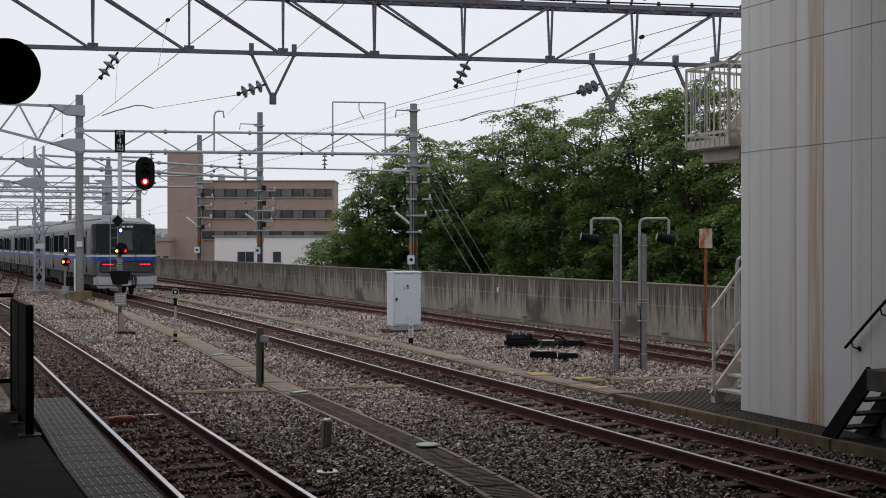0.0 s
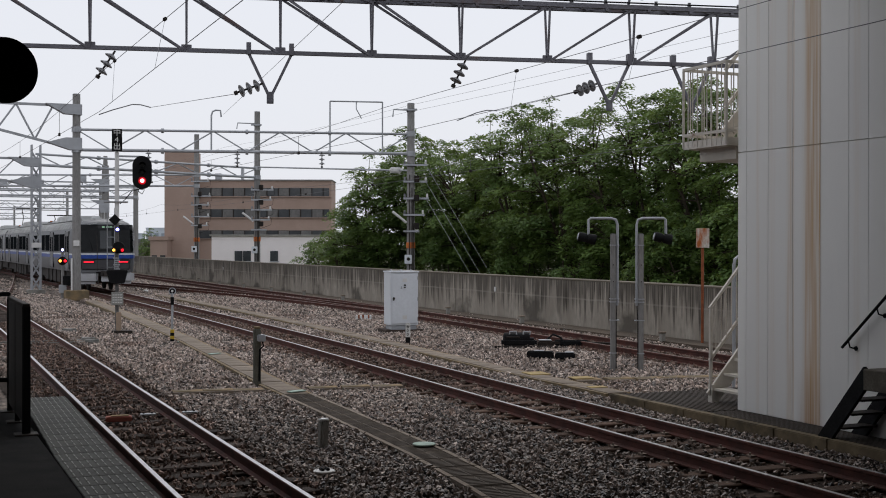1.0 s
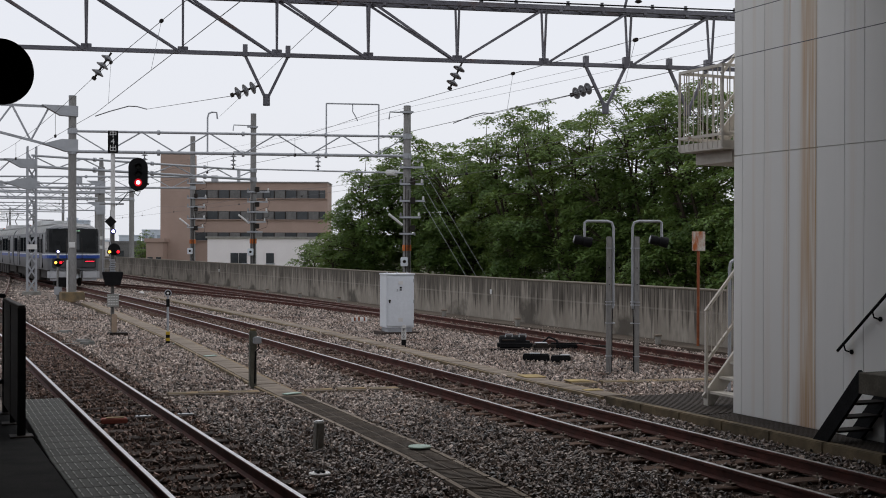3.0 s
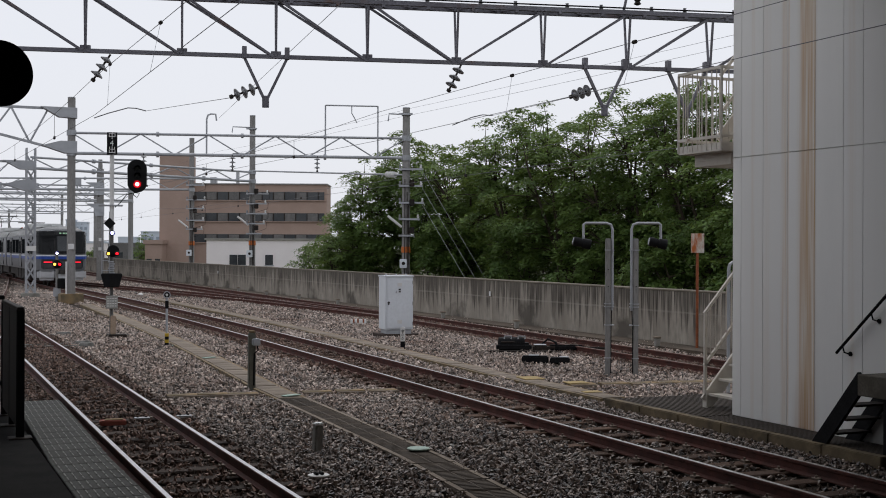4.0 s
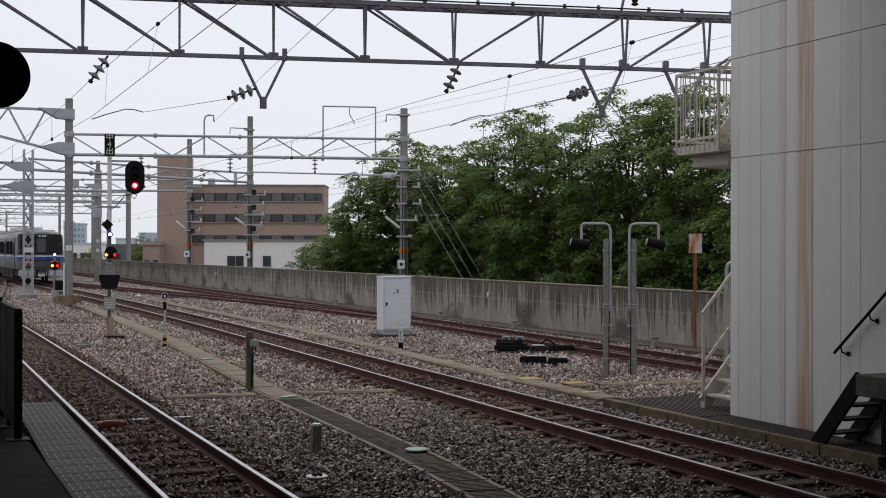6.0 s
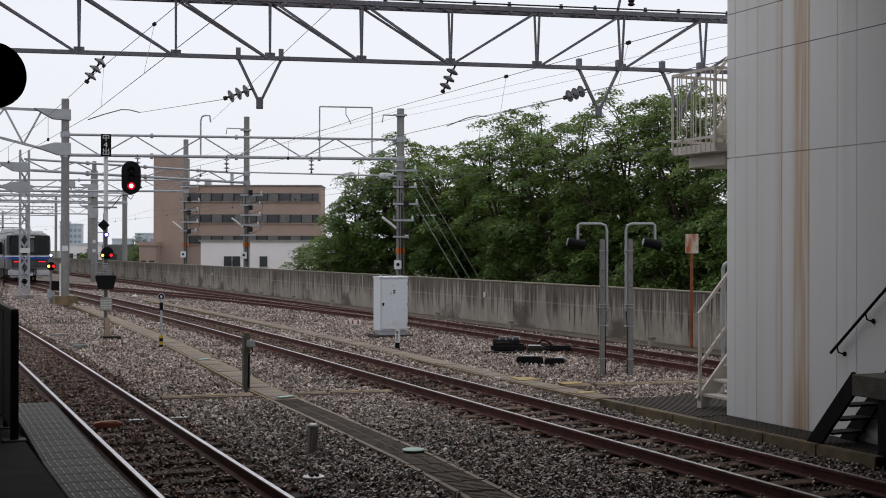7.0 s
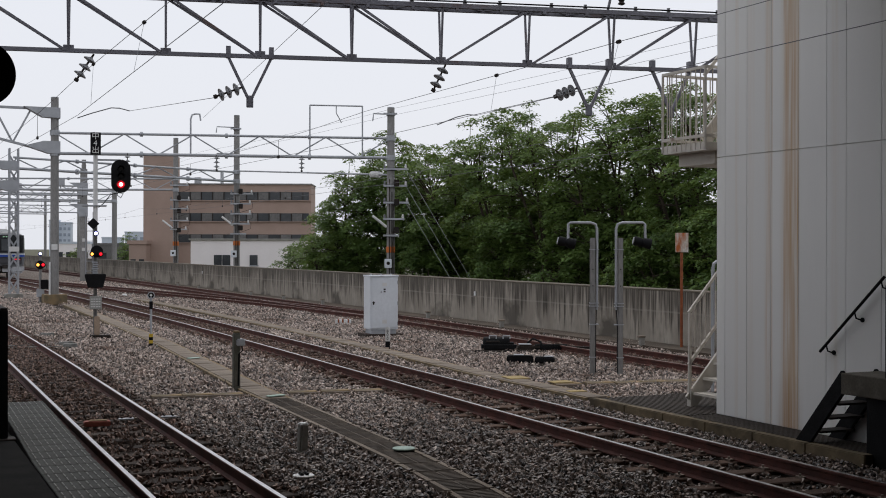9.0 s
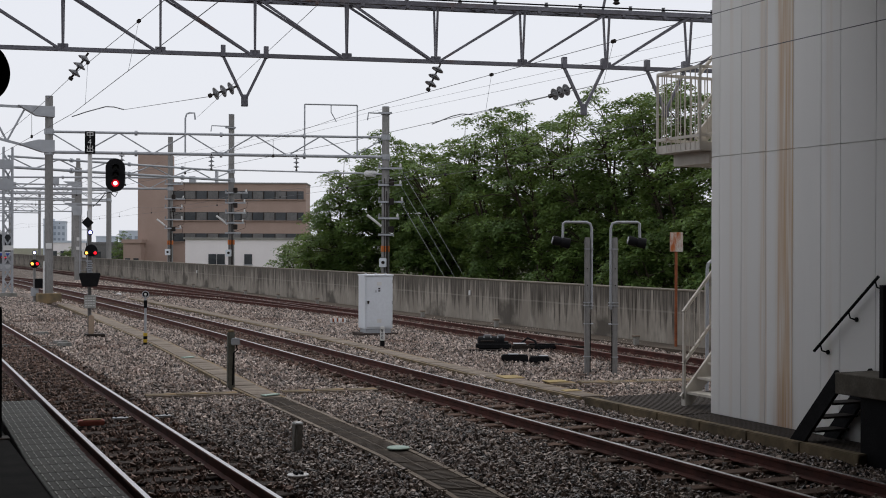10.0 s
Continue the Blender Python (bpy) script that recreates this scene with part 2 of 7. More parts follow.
def pebbled(m, scale, contrast):
    """Stones of one size read as cells, each with its own tone, shade painted dark into the gaps between."""
    nt, n = m.node_tree, m.node_tree.nodes
    b = n["Principled BSDF"]
    src = b.inputs["Base Color"].links[0].from_socket
    co = n.new("ShaderNodeTexCoord")
    vo = n.new("ShaderNodeTexVoronoi")
    vo.inputs["Scale"].default_value = scale
    nt.links.new(co.outputs["Object"], vo.inputs["Vector"])
    sep = n.new("ShaderNodeSeparateColor")
    nt.links.new(vo.outputs["Color"], sep.inputs[0])
    mr = n.new("ShaderNodeMapRange")
    mr.inputs[3].default_value, mr.inputs[4].default_value = 1 - contrast, 1 + contrast
    nt.links.new(sep.outputs[0], mr.inputs[0])
    # contact shade between stones, darkened in the colour by cell distance
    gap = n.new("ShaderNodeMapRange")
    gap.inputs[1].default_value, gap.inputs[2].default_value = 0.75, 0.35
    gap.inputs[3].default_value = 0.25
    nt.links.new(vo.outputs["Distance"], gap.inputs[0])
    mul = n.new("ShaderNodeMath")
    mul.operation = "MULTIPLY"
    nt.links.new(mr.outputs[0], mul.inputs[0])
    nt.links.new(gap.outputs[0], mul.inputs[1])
    hsv = n.new("ShaderNodeHueSaturation")
    nt.links.new(mul.outputs[0], hsv.inputs["Value"])
    nt.links.new(src, hsv.inputs["Color"])
    nt.links.new(hsv.outputs[0], b.inputs["Base Color"])
    bp = n.new("ShaderNodeBump")
    bp.invert = True
    bp.inputs["Strength"].default_value, bp.inputs["Distance"].default_value = 1.0, 0.03
    nt.links.new(vo.outputs["Distance"], bp.inputs["Height"])
    nt.links.new(bp.outputs[0], b.inputs["Normal"])


def thin(m, color, share):
    """Lets light through a leaf."""
    nt, n = m.node_tree, m.node_tree.nodes
    tr = n.new("ShaderNodeBsdfTranslucent")
    tr.inputs[0].default_value = (*color, 1)
    mx = n.new("ShaderNodeMixShader")
    mx.inputs[0].default_value = share
    nt.links.new(n["Principled BSDF"].outputs[0], mx.inputs[1])
    nt.links.new(tr.outputs[0], mx.inputs[2])
    nt.links.new(mx.outputs[0], n["Material Output"].inputs[0])


def drips(m, top, color):
    """Dark water stains that run down from the coping, uneven along the wall, and a faint casting line."""
    nt, n = m.node_tree, m.node_tree.nodes
    b = n["Principled BSDF"]
    src = b.inputs["Base Color"].links[0].from_socket
    co = n.new("ShaderNodeNewGeometry")
    sep = n.new("ShaderNodeSeparateXYZ")
    nt.links.new(co.outputs["Position"], sep.inputs[0])

    def along_noise(sy, sz, detail):
        mp = n.new("ShaderNodeMapping")
        mp.inputs["Scale"].default_value = (0.0, sy, sz)
        nt.links.new(co.outputs["Position"], mp.inputs[0])
        x = n.new("ShaderNodeTexNoise")
        x.inputs["Scale"].default_value, x.inputs["Detail"].default_value = 1.0, detail
        nt.links.new(mp.outputs[0], x.inputs["Vector"])
        return x.outputs[0]

    def math_node(op, a, c):
        x = n.new("ShaderNodeMath")
        x.operation = op
        for k, v in enumerate((a, c)):
            if isinstance(v, float):
                x.inputs[k].default_value = v
            else:
                nt.links.new(v, x.inputs[k])
        return x.outputs[0]

    reach = math_node("MULTIPLY", math_node("SUBTRACT", along_noise(5.0, 0.2, 8), 0.355), 4.6)
    depth = math_node("SUBTRACT", top, sep.outputs["Z"])
    stain = n.new("ShaderNodeMapRange")
    stain.inputs[1].default_value, stain.inputs[2].default_value, stain.inputs[4].default_value = -0.1, 0.35, 1.0
    nt.links.new(math_node("SUBTRACT", reach, depth), stain.inputs[0])
    fine = math_node("MULTIPLY", stain.outputs[0], math_node("SUBTRACT", math_node("MULTIPLY", along_noise(20.0, 0.7, 5), 2.2), 0.38))
    mx = n.new("ShaderNodeMix")
    mx.data_type, mx.clamp_factor = "RGBA", True
    nt.links.new(fine, mx.inputs[0])
    nt.links.new(src, mx.inputs[6])
    mx.inputs[7].default_value = (*color, 1)
    src = mx.outputs[2]
    # damp patches at the foot of the wall, one between each pair of joints
    wave = math_node("COSINE", math_node("MULTIPLY", math_node("SUBTRACT", sep.outputs["Y"], 29.5), 1.132), 0.0)
    rise = math_node("ADD", math_node("MULTIPLY", sep.outputs["Z"], -0.75), 0.62)
    damp = math_node("ADD", math_node("ADD", wave, rise), math_node("MULTIPLY", along_noise(0.9, 1.1, 8), 4.0))
    blot = n.new("ShaderNodeMapRange")
    blot.inputs[1].default_value, blot.inputs[2].default_value, blot.inputs[4].default_value = 3.1, 3.7, 0.8
    nt.links.new(damp, blot.inputs[0])
    mx = n.new("ShaderNodeMix")
    mx.data_type = "RGBA"
    nt.links.new(blot.outputs[0], mx.inputs[0])
    nt.links.new(src, mx.inputs[6])
    mx.inputs[7].default_value = (*(v * 1.15 for v in color), 1)
    src = mx.outputs[2]
    # pale casting line where two pours meet
    off = math_node("ABSOLUTE", math_node("SUBTRACT", sep.outputs["Z"], math_node("ADD", math_node("MULTIPLY", along_noise(0.8, 0.0, 3), 0.06), 0.70)), 0.0)
    line = n.new("ShaderNodeMapRange")
    line.inputs[1].default_value, line.inputs[2].default_value, line.inputs[4].default_value = 0.035, 0.008, 0.5
    nt.links.new(off, line.inputs[0])
    mx = n.new("ShaderNodeMix")
    mx.data_type, mx.clamp_factor = "RGBA", True
    nt.links.new(math_node("MULTIPLY", line.outputs[0], along_noise(1.5, 2.0, 4)), mx.inputs[0])
    nt.links.new(src, mx.inputs[6])
    mx.inputs[7].default_value = (0.42, 0.39, 0.34, 1)
    nt.links.new(mx.outputs[2], b.inputs["Base Color"])


drips(WALLCON, 1.27, (0.055, 0.047, 0.038))
thin(LEAF, (0.36, 0.47, 0.11), 0.20)
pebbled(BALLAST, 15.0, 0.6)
# greyer stone, also darkened to carry the station's shade over the foreground
STONE_SHADED = mat("dark_shaded_stone", (0.200, 0.152, 0.122), 0.45, color2=(0.112, 0.081, 0.064), scale=1.2, fine=60, bump=0.4, island=0.95, spec=0.6)
STONE_BROWN = mat("rusty_stone", (0.25, 0.165, 0.128), 0.6, color2=(0.135, 0.085, 0.065), scale=1.1, fine=60, bump=0.4, island=0.7)


# ---- mesh helpers ----
def box(bm, x0, x1, y0, y1, z0, z1, m=None):
    vs = [bm.verts.new(Vector((x, y, z)) if m is None else m @ Vector((x, y, z))) for x, y, z in (
        (x0, y0, z0), (x1, y0, z0), (x1, y1, z0), (x0, y1, z0), (x0, y0, z1), (x1, y0, z1), (x1, y1, z1), (x0, y1, z1))]
    for f in ((3, 2, 1, 0), (4, 5, 6, 7), (0, 1, 5, 4), (1, 2, 6, 5), (2, 3, 7, 6), (3, 0, 4, 7)):
        bm.faces.new([vs[i] for i in f])
    return bm


def bevelled(bm, width=0.01, segments=1):
    bmesh.ops.bevel(bm, geom=list(bm.edges), offset=width, segments=segments, affect="EDGES", clamp_overlap=True)
    return bm


def rbox(bm, x0, x1, y0, y1, z0, z1, width=0.01, segments=2):
    t = bmesh.new()
    box(t, x0, x1, y0, y1, z0, z1)
    bevelled(t, width, segments)
    merge(bm, t)
    return bm


def merge(bm, other):
    me = bpy.data.meshes.new("tmp")
    other.to_mesh(me)
    other.free()
    bm.from_mesh(me)
    bpy.data.meshes.remove(me)
    return bm


def rod(bm, a, b, r0, r1=None, n=8):
    """A round bar from a to b."""
    a, b = Vector(a), Vector(b)
    r1 = r0 if r1 is None else r1
    q = (b - a).to_track_quat("Z", "Y")
    rings = []
    for p, r in ((a, r0), (b, r1)):
        rings.append([bm.verts.new(p + q @ Vector((r * math.cos(k * math.tau / n), r * math.sin(k * math.tau / n), 0))) for k in range(n)])
    for k in range(n):
        bm.faces.new((rings[0][k], rings[0][(k + 1) % n], rings[1][(k + 1) % n], rings[1][k]))
    bm.faces.new(rings[0][::-1])
    bm.faces.new(rings[1])
    return bm


def bar(bm, a, b, w, h):
    """A square bar from a to b, w wide and h high."""
    a, b = Vector(a), Vector(b)
    q = (b - a).to_track_quat("Y", "Z")
    return box(bm, -w / 2, w / 2, 0, (b - a).length, -h / 2, h / 2, Matrix.Translation(a) @ q.to_matrix().to_4x4())


def pipe(bm, pts, r, n=8):
    """A bent tube through pts."""
    pts = [Vector(p) for p in pts]
    rings = []
    for i, p in enumerate(pts):
        d = (pts[min(i + 1, len(pts) - 1)] - pts[max(i - 1, 0)]).normalized()
        q = d.to_track_quat("Z", "Y")
        rings.append([bm.verts.new(p + q @ Vector((r * math.cos(k * math.tau / n), r * math.sin(k * math.tau / n), 0))) for k in range(n)])
    for s, e in zip(rings, rings[1:]):
        off = min(range(n), key=lambda o: sum((s[k].co - e[(k + o) % n].co).length for k in range(n)))
        for k in range(n):
            bm.faces.new((s[k], s[(k + 1) % n], e[(k + 1 + off) % n], e[(k + off) % n]))
    bm.faces.new(rings[0][::-1])
    bm.faces.new(rings[-1])
    return bm


def lathe(bm, profile, n=16, m=None):
    """A turned form from (radius, height) pairs."""
    rings = []
    for r, z in profile:
        ring = []
        for k in range(n):
            v = Vector((r * math.cos(k * math.tau / n), r * math.sin(k * math.tau / n), z))
            ring.append(bm.verts.new(v if m is None else m @ v))
        rings.append(ring)
    for s, e in zip(rings, rings[1:]):
        for k in range(n):
            bm.faces.new((s[k], s[(k + 1) % n], e[(k + 1) % n], e[k]))
    bm.faces.new(rings[0][::-1])
    bm.faces.new(rings[-1])
    return bm


def part(name, bm, material, parent=None, label="", smooth=False, at=None):
    me = bpy.data.meshes.new(name)
    bmesh.ops.recalc_face_normals(bm, faces=bm.faces)
    bm.to_mesh(me)
    bm.free()
    me.materials.append(material)
    if smooth:
        me.shade_smooth()
        me.set_sharp_from_angle(angle=radians(40))
    ob = new(name, me)
    if parent is not None:
        ob.parent = parent
    if at is not None:
        ob.matrix_basis = at
    if label:
        ob["label"] = label
    return ob


def thing(name, m, label, category, group="", kind=""):
    ob = new(name)
    ob.empty_display_size = 0.2
    ob.matrix_basis = m
    return tagged(ob, label, category, group, kind)


def shared(name, me, parent, m):
    ob = new(name, me)
    ob.parent = parent
    ob.matrix_basis = m
    return ob


def mesh_of(name, bm, material):
    me = bpy.data.meshes.new(name)
    bmesh.ops.recalc_face_normals(bm, faces=bm.faces)
    bm.to_mesh(me)
    bm.free()
    me.materials.append(material)
    return me


def smooth_line(pts, step=1.5):
    ys = np.arange(pts[0][1], pts[-1][1] + 0.01, step)
    xs = np.interp(ys, [p[1] for p in pts], [p[0] for p in pts])
    k = 7
    pad = np.concatenate([xs[0] - (xs[1] - xs[0]) * np.arange(k, 0, -1), xs, xs[-1] + (xs[-1] - xs[-2]) * np.arange(1, k + 1)])
    return np.stack([np.convolve(pad, np.ones(2 * k + 1) / (2 * k + 1), "valid"), ys], 1)


def sweep(bm, line, offset, profile):
    """Drags a closed (sideways, height) profile along a line on the plan."""
    rings = []
    for i, (x, y) in enumerate(line):
        a, b = line[max(i - 1, 0)], line[min(i + 1, len(line) - 1)]
        d = Vector((b[0] - a[0], b[1] - a[1])).normalized()
        nx, ny = d.y, -d.x
        rings.append([bm.verts.new((x + nx * (offset + u), y + ny * (offset + u), h)) for u, h in profile])
    n = len(profile)
    for s, e in zip(rings, rings[1:]):
        for k in range(n):
            bm.faces.new((s[k], s[(k + 1) % n], e[(k + 1) % n], e[k]))
    bm.faces.new(rings[0])
    bm.faces.new(rings[-1][::-1])
    return bm


# ---- ground ----
def ground():
    bm = bmesh.new()
    bmesh.ops.create_grid(bm, x_segments=2, y_segments=2, size=2500)
    g = part("ground", bm, EARTH, at=pose(0, 0, -1.6))
    tagged(g, "dark earth and grass beyond the railway", "ground", kind="structure")
    bm = bmesh.new()
    xs, ys = np.arange(-70, 18.61, 0.9), np.concatenate([np.arange(-30, 60, 0.9), np.arange(60, 620, 8.0)])
    rows = []
    for y in ys:
        rows.append([bm.verts.new((x, y, (-0.225 if 0 < y < 62 and 0 < x < 18.5 else -0.165) + 0.02 * noise.noise((x * 0.5, y * 0.5, 0)))) for x in xs])
    for r, s in zip(rows, rows[1:]):
        for i in range(len(xs) - 1):
            bm.faces.new((r[i], r[i + 1], s[i + 1], s[i]))
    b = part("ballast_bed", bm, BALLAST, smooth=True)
    tagged(b, "grey and rusty brown railway ballast", "ballast", kind="structure")
    # fines coloured dark for the shade in the gaps between the loose stones
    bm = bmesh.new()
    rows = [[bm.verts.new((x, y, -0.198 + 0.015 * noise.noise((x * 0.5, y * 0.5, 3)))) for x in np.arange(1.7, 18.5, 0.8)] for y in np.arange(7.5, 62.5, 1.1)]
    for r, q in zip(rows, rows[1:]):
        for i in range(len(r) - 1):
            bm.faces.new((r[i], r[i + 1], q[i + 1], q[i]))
    f = part("fines_layer", bm, SHADED_FINES, smooth=True)
    tagged(f, "gravel fines darkened for the shade between the loose stones", "ballast", kind="structure")


LINE_A = [(2.93, -12), (2.93, 11), (3.08, 20), (3.2, 30), (3.25, 45), (3.1, 60), (2.4, 90), (1.2, 140), (0, 200)]
LINE_B = [(8.60, -12), (8.68, 10), (8.95, 20), (9.3, 30), (9.48, 40), (9.53, 50), (9.50, 58), (9.0, 100), (8.4, 150), (7.6, 200)]
LINE_C = [(15.1, 2), (15.4, 15), (15.7, 24), (16.1, 32), (16.45, 42), (16.55, 52), (16.7, 80), (16.7, 120), (15.5, 170), (14.5, 200)]
RAIL_PROFILE = [(-0.062, -0.15), (0.062, -0.15), (0.062, -0.135), (0.012, -0.115), (0.012, -0.045), (0.032, -0.035), (0.032, -0.010), (0.026, -0.003),
                (-0.026, -0.003), (-0.032, -0.010), (-0.032, -0.035), (-0.012, -0.045), (-0.012, -0.115), (-0.062, -0.135)]
HEAD_PROFILE = [(-0.025, -0.004), (0.025, -0.004), (0.025, -0.001), (0.021, 0.0), (-0.021, 0.0), (-0.025, -0.001)]


def track(pts, wood, label, y_near, count=150, spacing=0.62, dark=False, worn=False):
    t = thing("railway_track", pose(0, 0, 0), label, "track", "railway tracks", "structure")
    line = smooth_line(pts)
    for side in (-0.565, 0.565):
        r = part("rail", sweep(bmesh.new(), line, side, RAIL_PROFILE), RAIL_SIDE, t, "rust-brown rail")
        part("running_surface", sweep(bmesh.new(), line, side, HEAD_PROFILE), RAIL_WORN if worn else RAIL_TOP, r, "dull rusty steel" if worn else "polished bare steel")
    bm = bmesh.new()
    box(bm, -1.0, 1.0, -0.11, 0.11, -0.30, -0.152)
    bevelled(bm, 0.012)
    me = mesh_of("sleeper", bm, SLEEPER_DARK if dark else SLEEPER_WOOD if wood else SLEEPER_CONC)
    bm = bmesh.new()
    for s in (-0.565, 0.565):
        for k in (-1, 1):
            box(bm, s + k * 0.10 - 0.035, s + k * 0.10 + 0.035, -0.05, 0.05, -0.15, -0.125)
            rod(bm, (s + k * 0.11, 0, -0.13), (s + k * 0.11, 0, -0.095), 0.014, n=6)
    clip = mesh_of("fastening", bm, CLIP)
    rng = random.Random(len(pts))
    for i in range(count):
        y = y_near + i * spacing
        x = float(np.interp(y, line[:, 1], line[:, 0]))
        dx = float(np.interp(y + 1, line[:, 1], line[:, 0])) - x
        m = pose(x + rng.uniform(-0.02, 0.02), y + rng.uniform(-0.02, 0.02), rng.uniform(-0.006, 0.004), 0, 0, -math.degrees(math.atan(dx)) + rng.uniform(-0.8, 0.8))
        s = shared("sleeper", me, t, m)
        if i < 75:
            shared("fastening", clip, s, pose(0, 0, 0))
    return t


ground()
track(LINE_A, True, "near rusty rails on dark sleepers in ballast", 8.5, dark=True)
track(LINE_B, True, "rust-brown main track on timber sleepers", 7.0)
LINE_Y = [(16.45, 38), (16.35, 45), (15.2, 58), (12.8, 76), (10.2, 95), (9.05, 106)]
track(LINE_Y, True, "branch rails joining the track by the parapet", 39, 105, 0.64, dark=True, worn=True)
LINE_X = [(3.3, 50), (3.6, 56), (4.6, 65), (6.6, 87), (8.4, 108), (8.4, 116)]
LINE_D = [(-2.2, 20), (-2.2, 60), (-1.5, 100), (-0.5, 150), (0, 200)]
track(LINE_X, True, "crossover rails between two tracks", 51, 80, 0.8, dark=True, worn=True)
track(LINE_D, False, "rails of the track beyond the platform", 22, 120)
track(LINE_C, False, "track beside the concrete parapet wall", 14.0, worn=True)


# ---- parapet wall beside the far track ----
def parapet():
    w = thing("wall_parapet", pose(18.6, 0, -0.3), "weathered concrete parapet wall with dark water stains", "wall", kind="structure")
    bm = bmesh.new()
    box(bm, 0, 0.28, 0, 9.68, 0, 1.57)
    bevelled(bm, 0.012)
    panel = mesh_of("panel", bm, WALLCON)
    bm = bmesh.new()
    box(bm, -0.012, 0.29, 0, 9.69, 1.57, 1.62)
    bevelled(bm, 0.012)
    cap = mesh_of("coping", bm, COPING)
    for i in range(28):
        shared("panel", panel, w, pose(0, 8.6 + i * 9.7, 0))
        shared("coping", cap, w, pose(0, 8.6 + i * 9.7, 0))
    bm = bmesh.new()
    box(bm, 0.04, 0.24, 8.6, 275, 0, 1.56)
    part("core", bm, WALLCON, w, "dark joint filling")
    bm = bmesh.new()
    box(bm, -0.9, 0, 5, 275, -0.05, 0.22)
    part("footing", bm, mat("dirt_strip", (0.12, 0.092, 0.068), 0.95, color2=(0.07, 0.055, 0.041), scale=1.2, fine=25, bump=0.6), w, "brown dirty concrete strip at the foot")


parapet()


# ---- white tower ----
TX, TY = 11.0, 14.55


def tower():
    t = thing("stair_tower", pose(TX, TY, 0), "white metal-clad stair tower with rust streaks", "building")
    bm = bmesh.new()
    box(bm, 0.03, 2.2, -29.0, -0.03, -0.2, 14.0)
    part("core", bm, CLAD, t)
    seams = [0, -0.19, -0.67, -1.18, -1.73, -2.25, -2.60, -3.2, -3.8, -4.4, -5.0, -5.6, -6.2, -6.8, -7.4, -8.0]
    for a, b in zip(seams, seams[1:]):
        for z0, z1 in ((0.0, 3.66), (3.67, 7.4), (7.41, 11.1), (11.11, 14.0)):
            bm = bmesh.new()
            box(bm, 0, 0.03, b + 0.0022, a - 0.0022, z0, z1)
            bevelled(bm, 0.003)
            part("cladding_panel", bm, CLAD, t)
    for z0, z1 in ((0.0, 3.66), (3.67, 7.4), (7.41, 11.1), (11.11, 14.0)):
        for k in range(4):
            bm = bmesh.new()
            box(bm, k * 0.55 + 0.004, k * 0.55 + 0.546, -0.03, 0, z0, z1)
            part("cladding_panel", bm, CLAD, t)
    return t


tower()


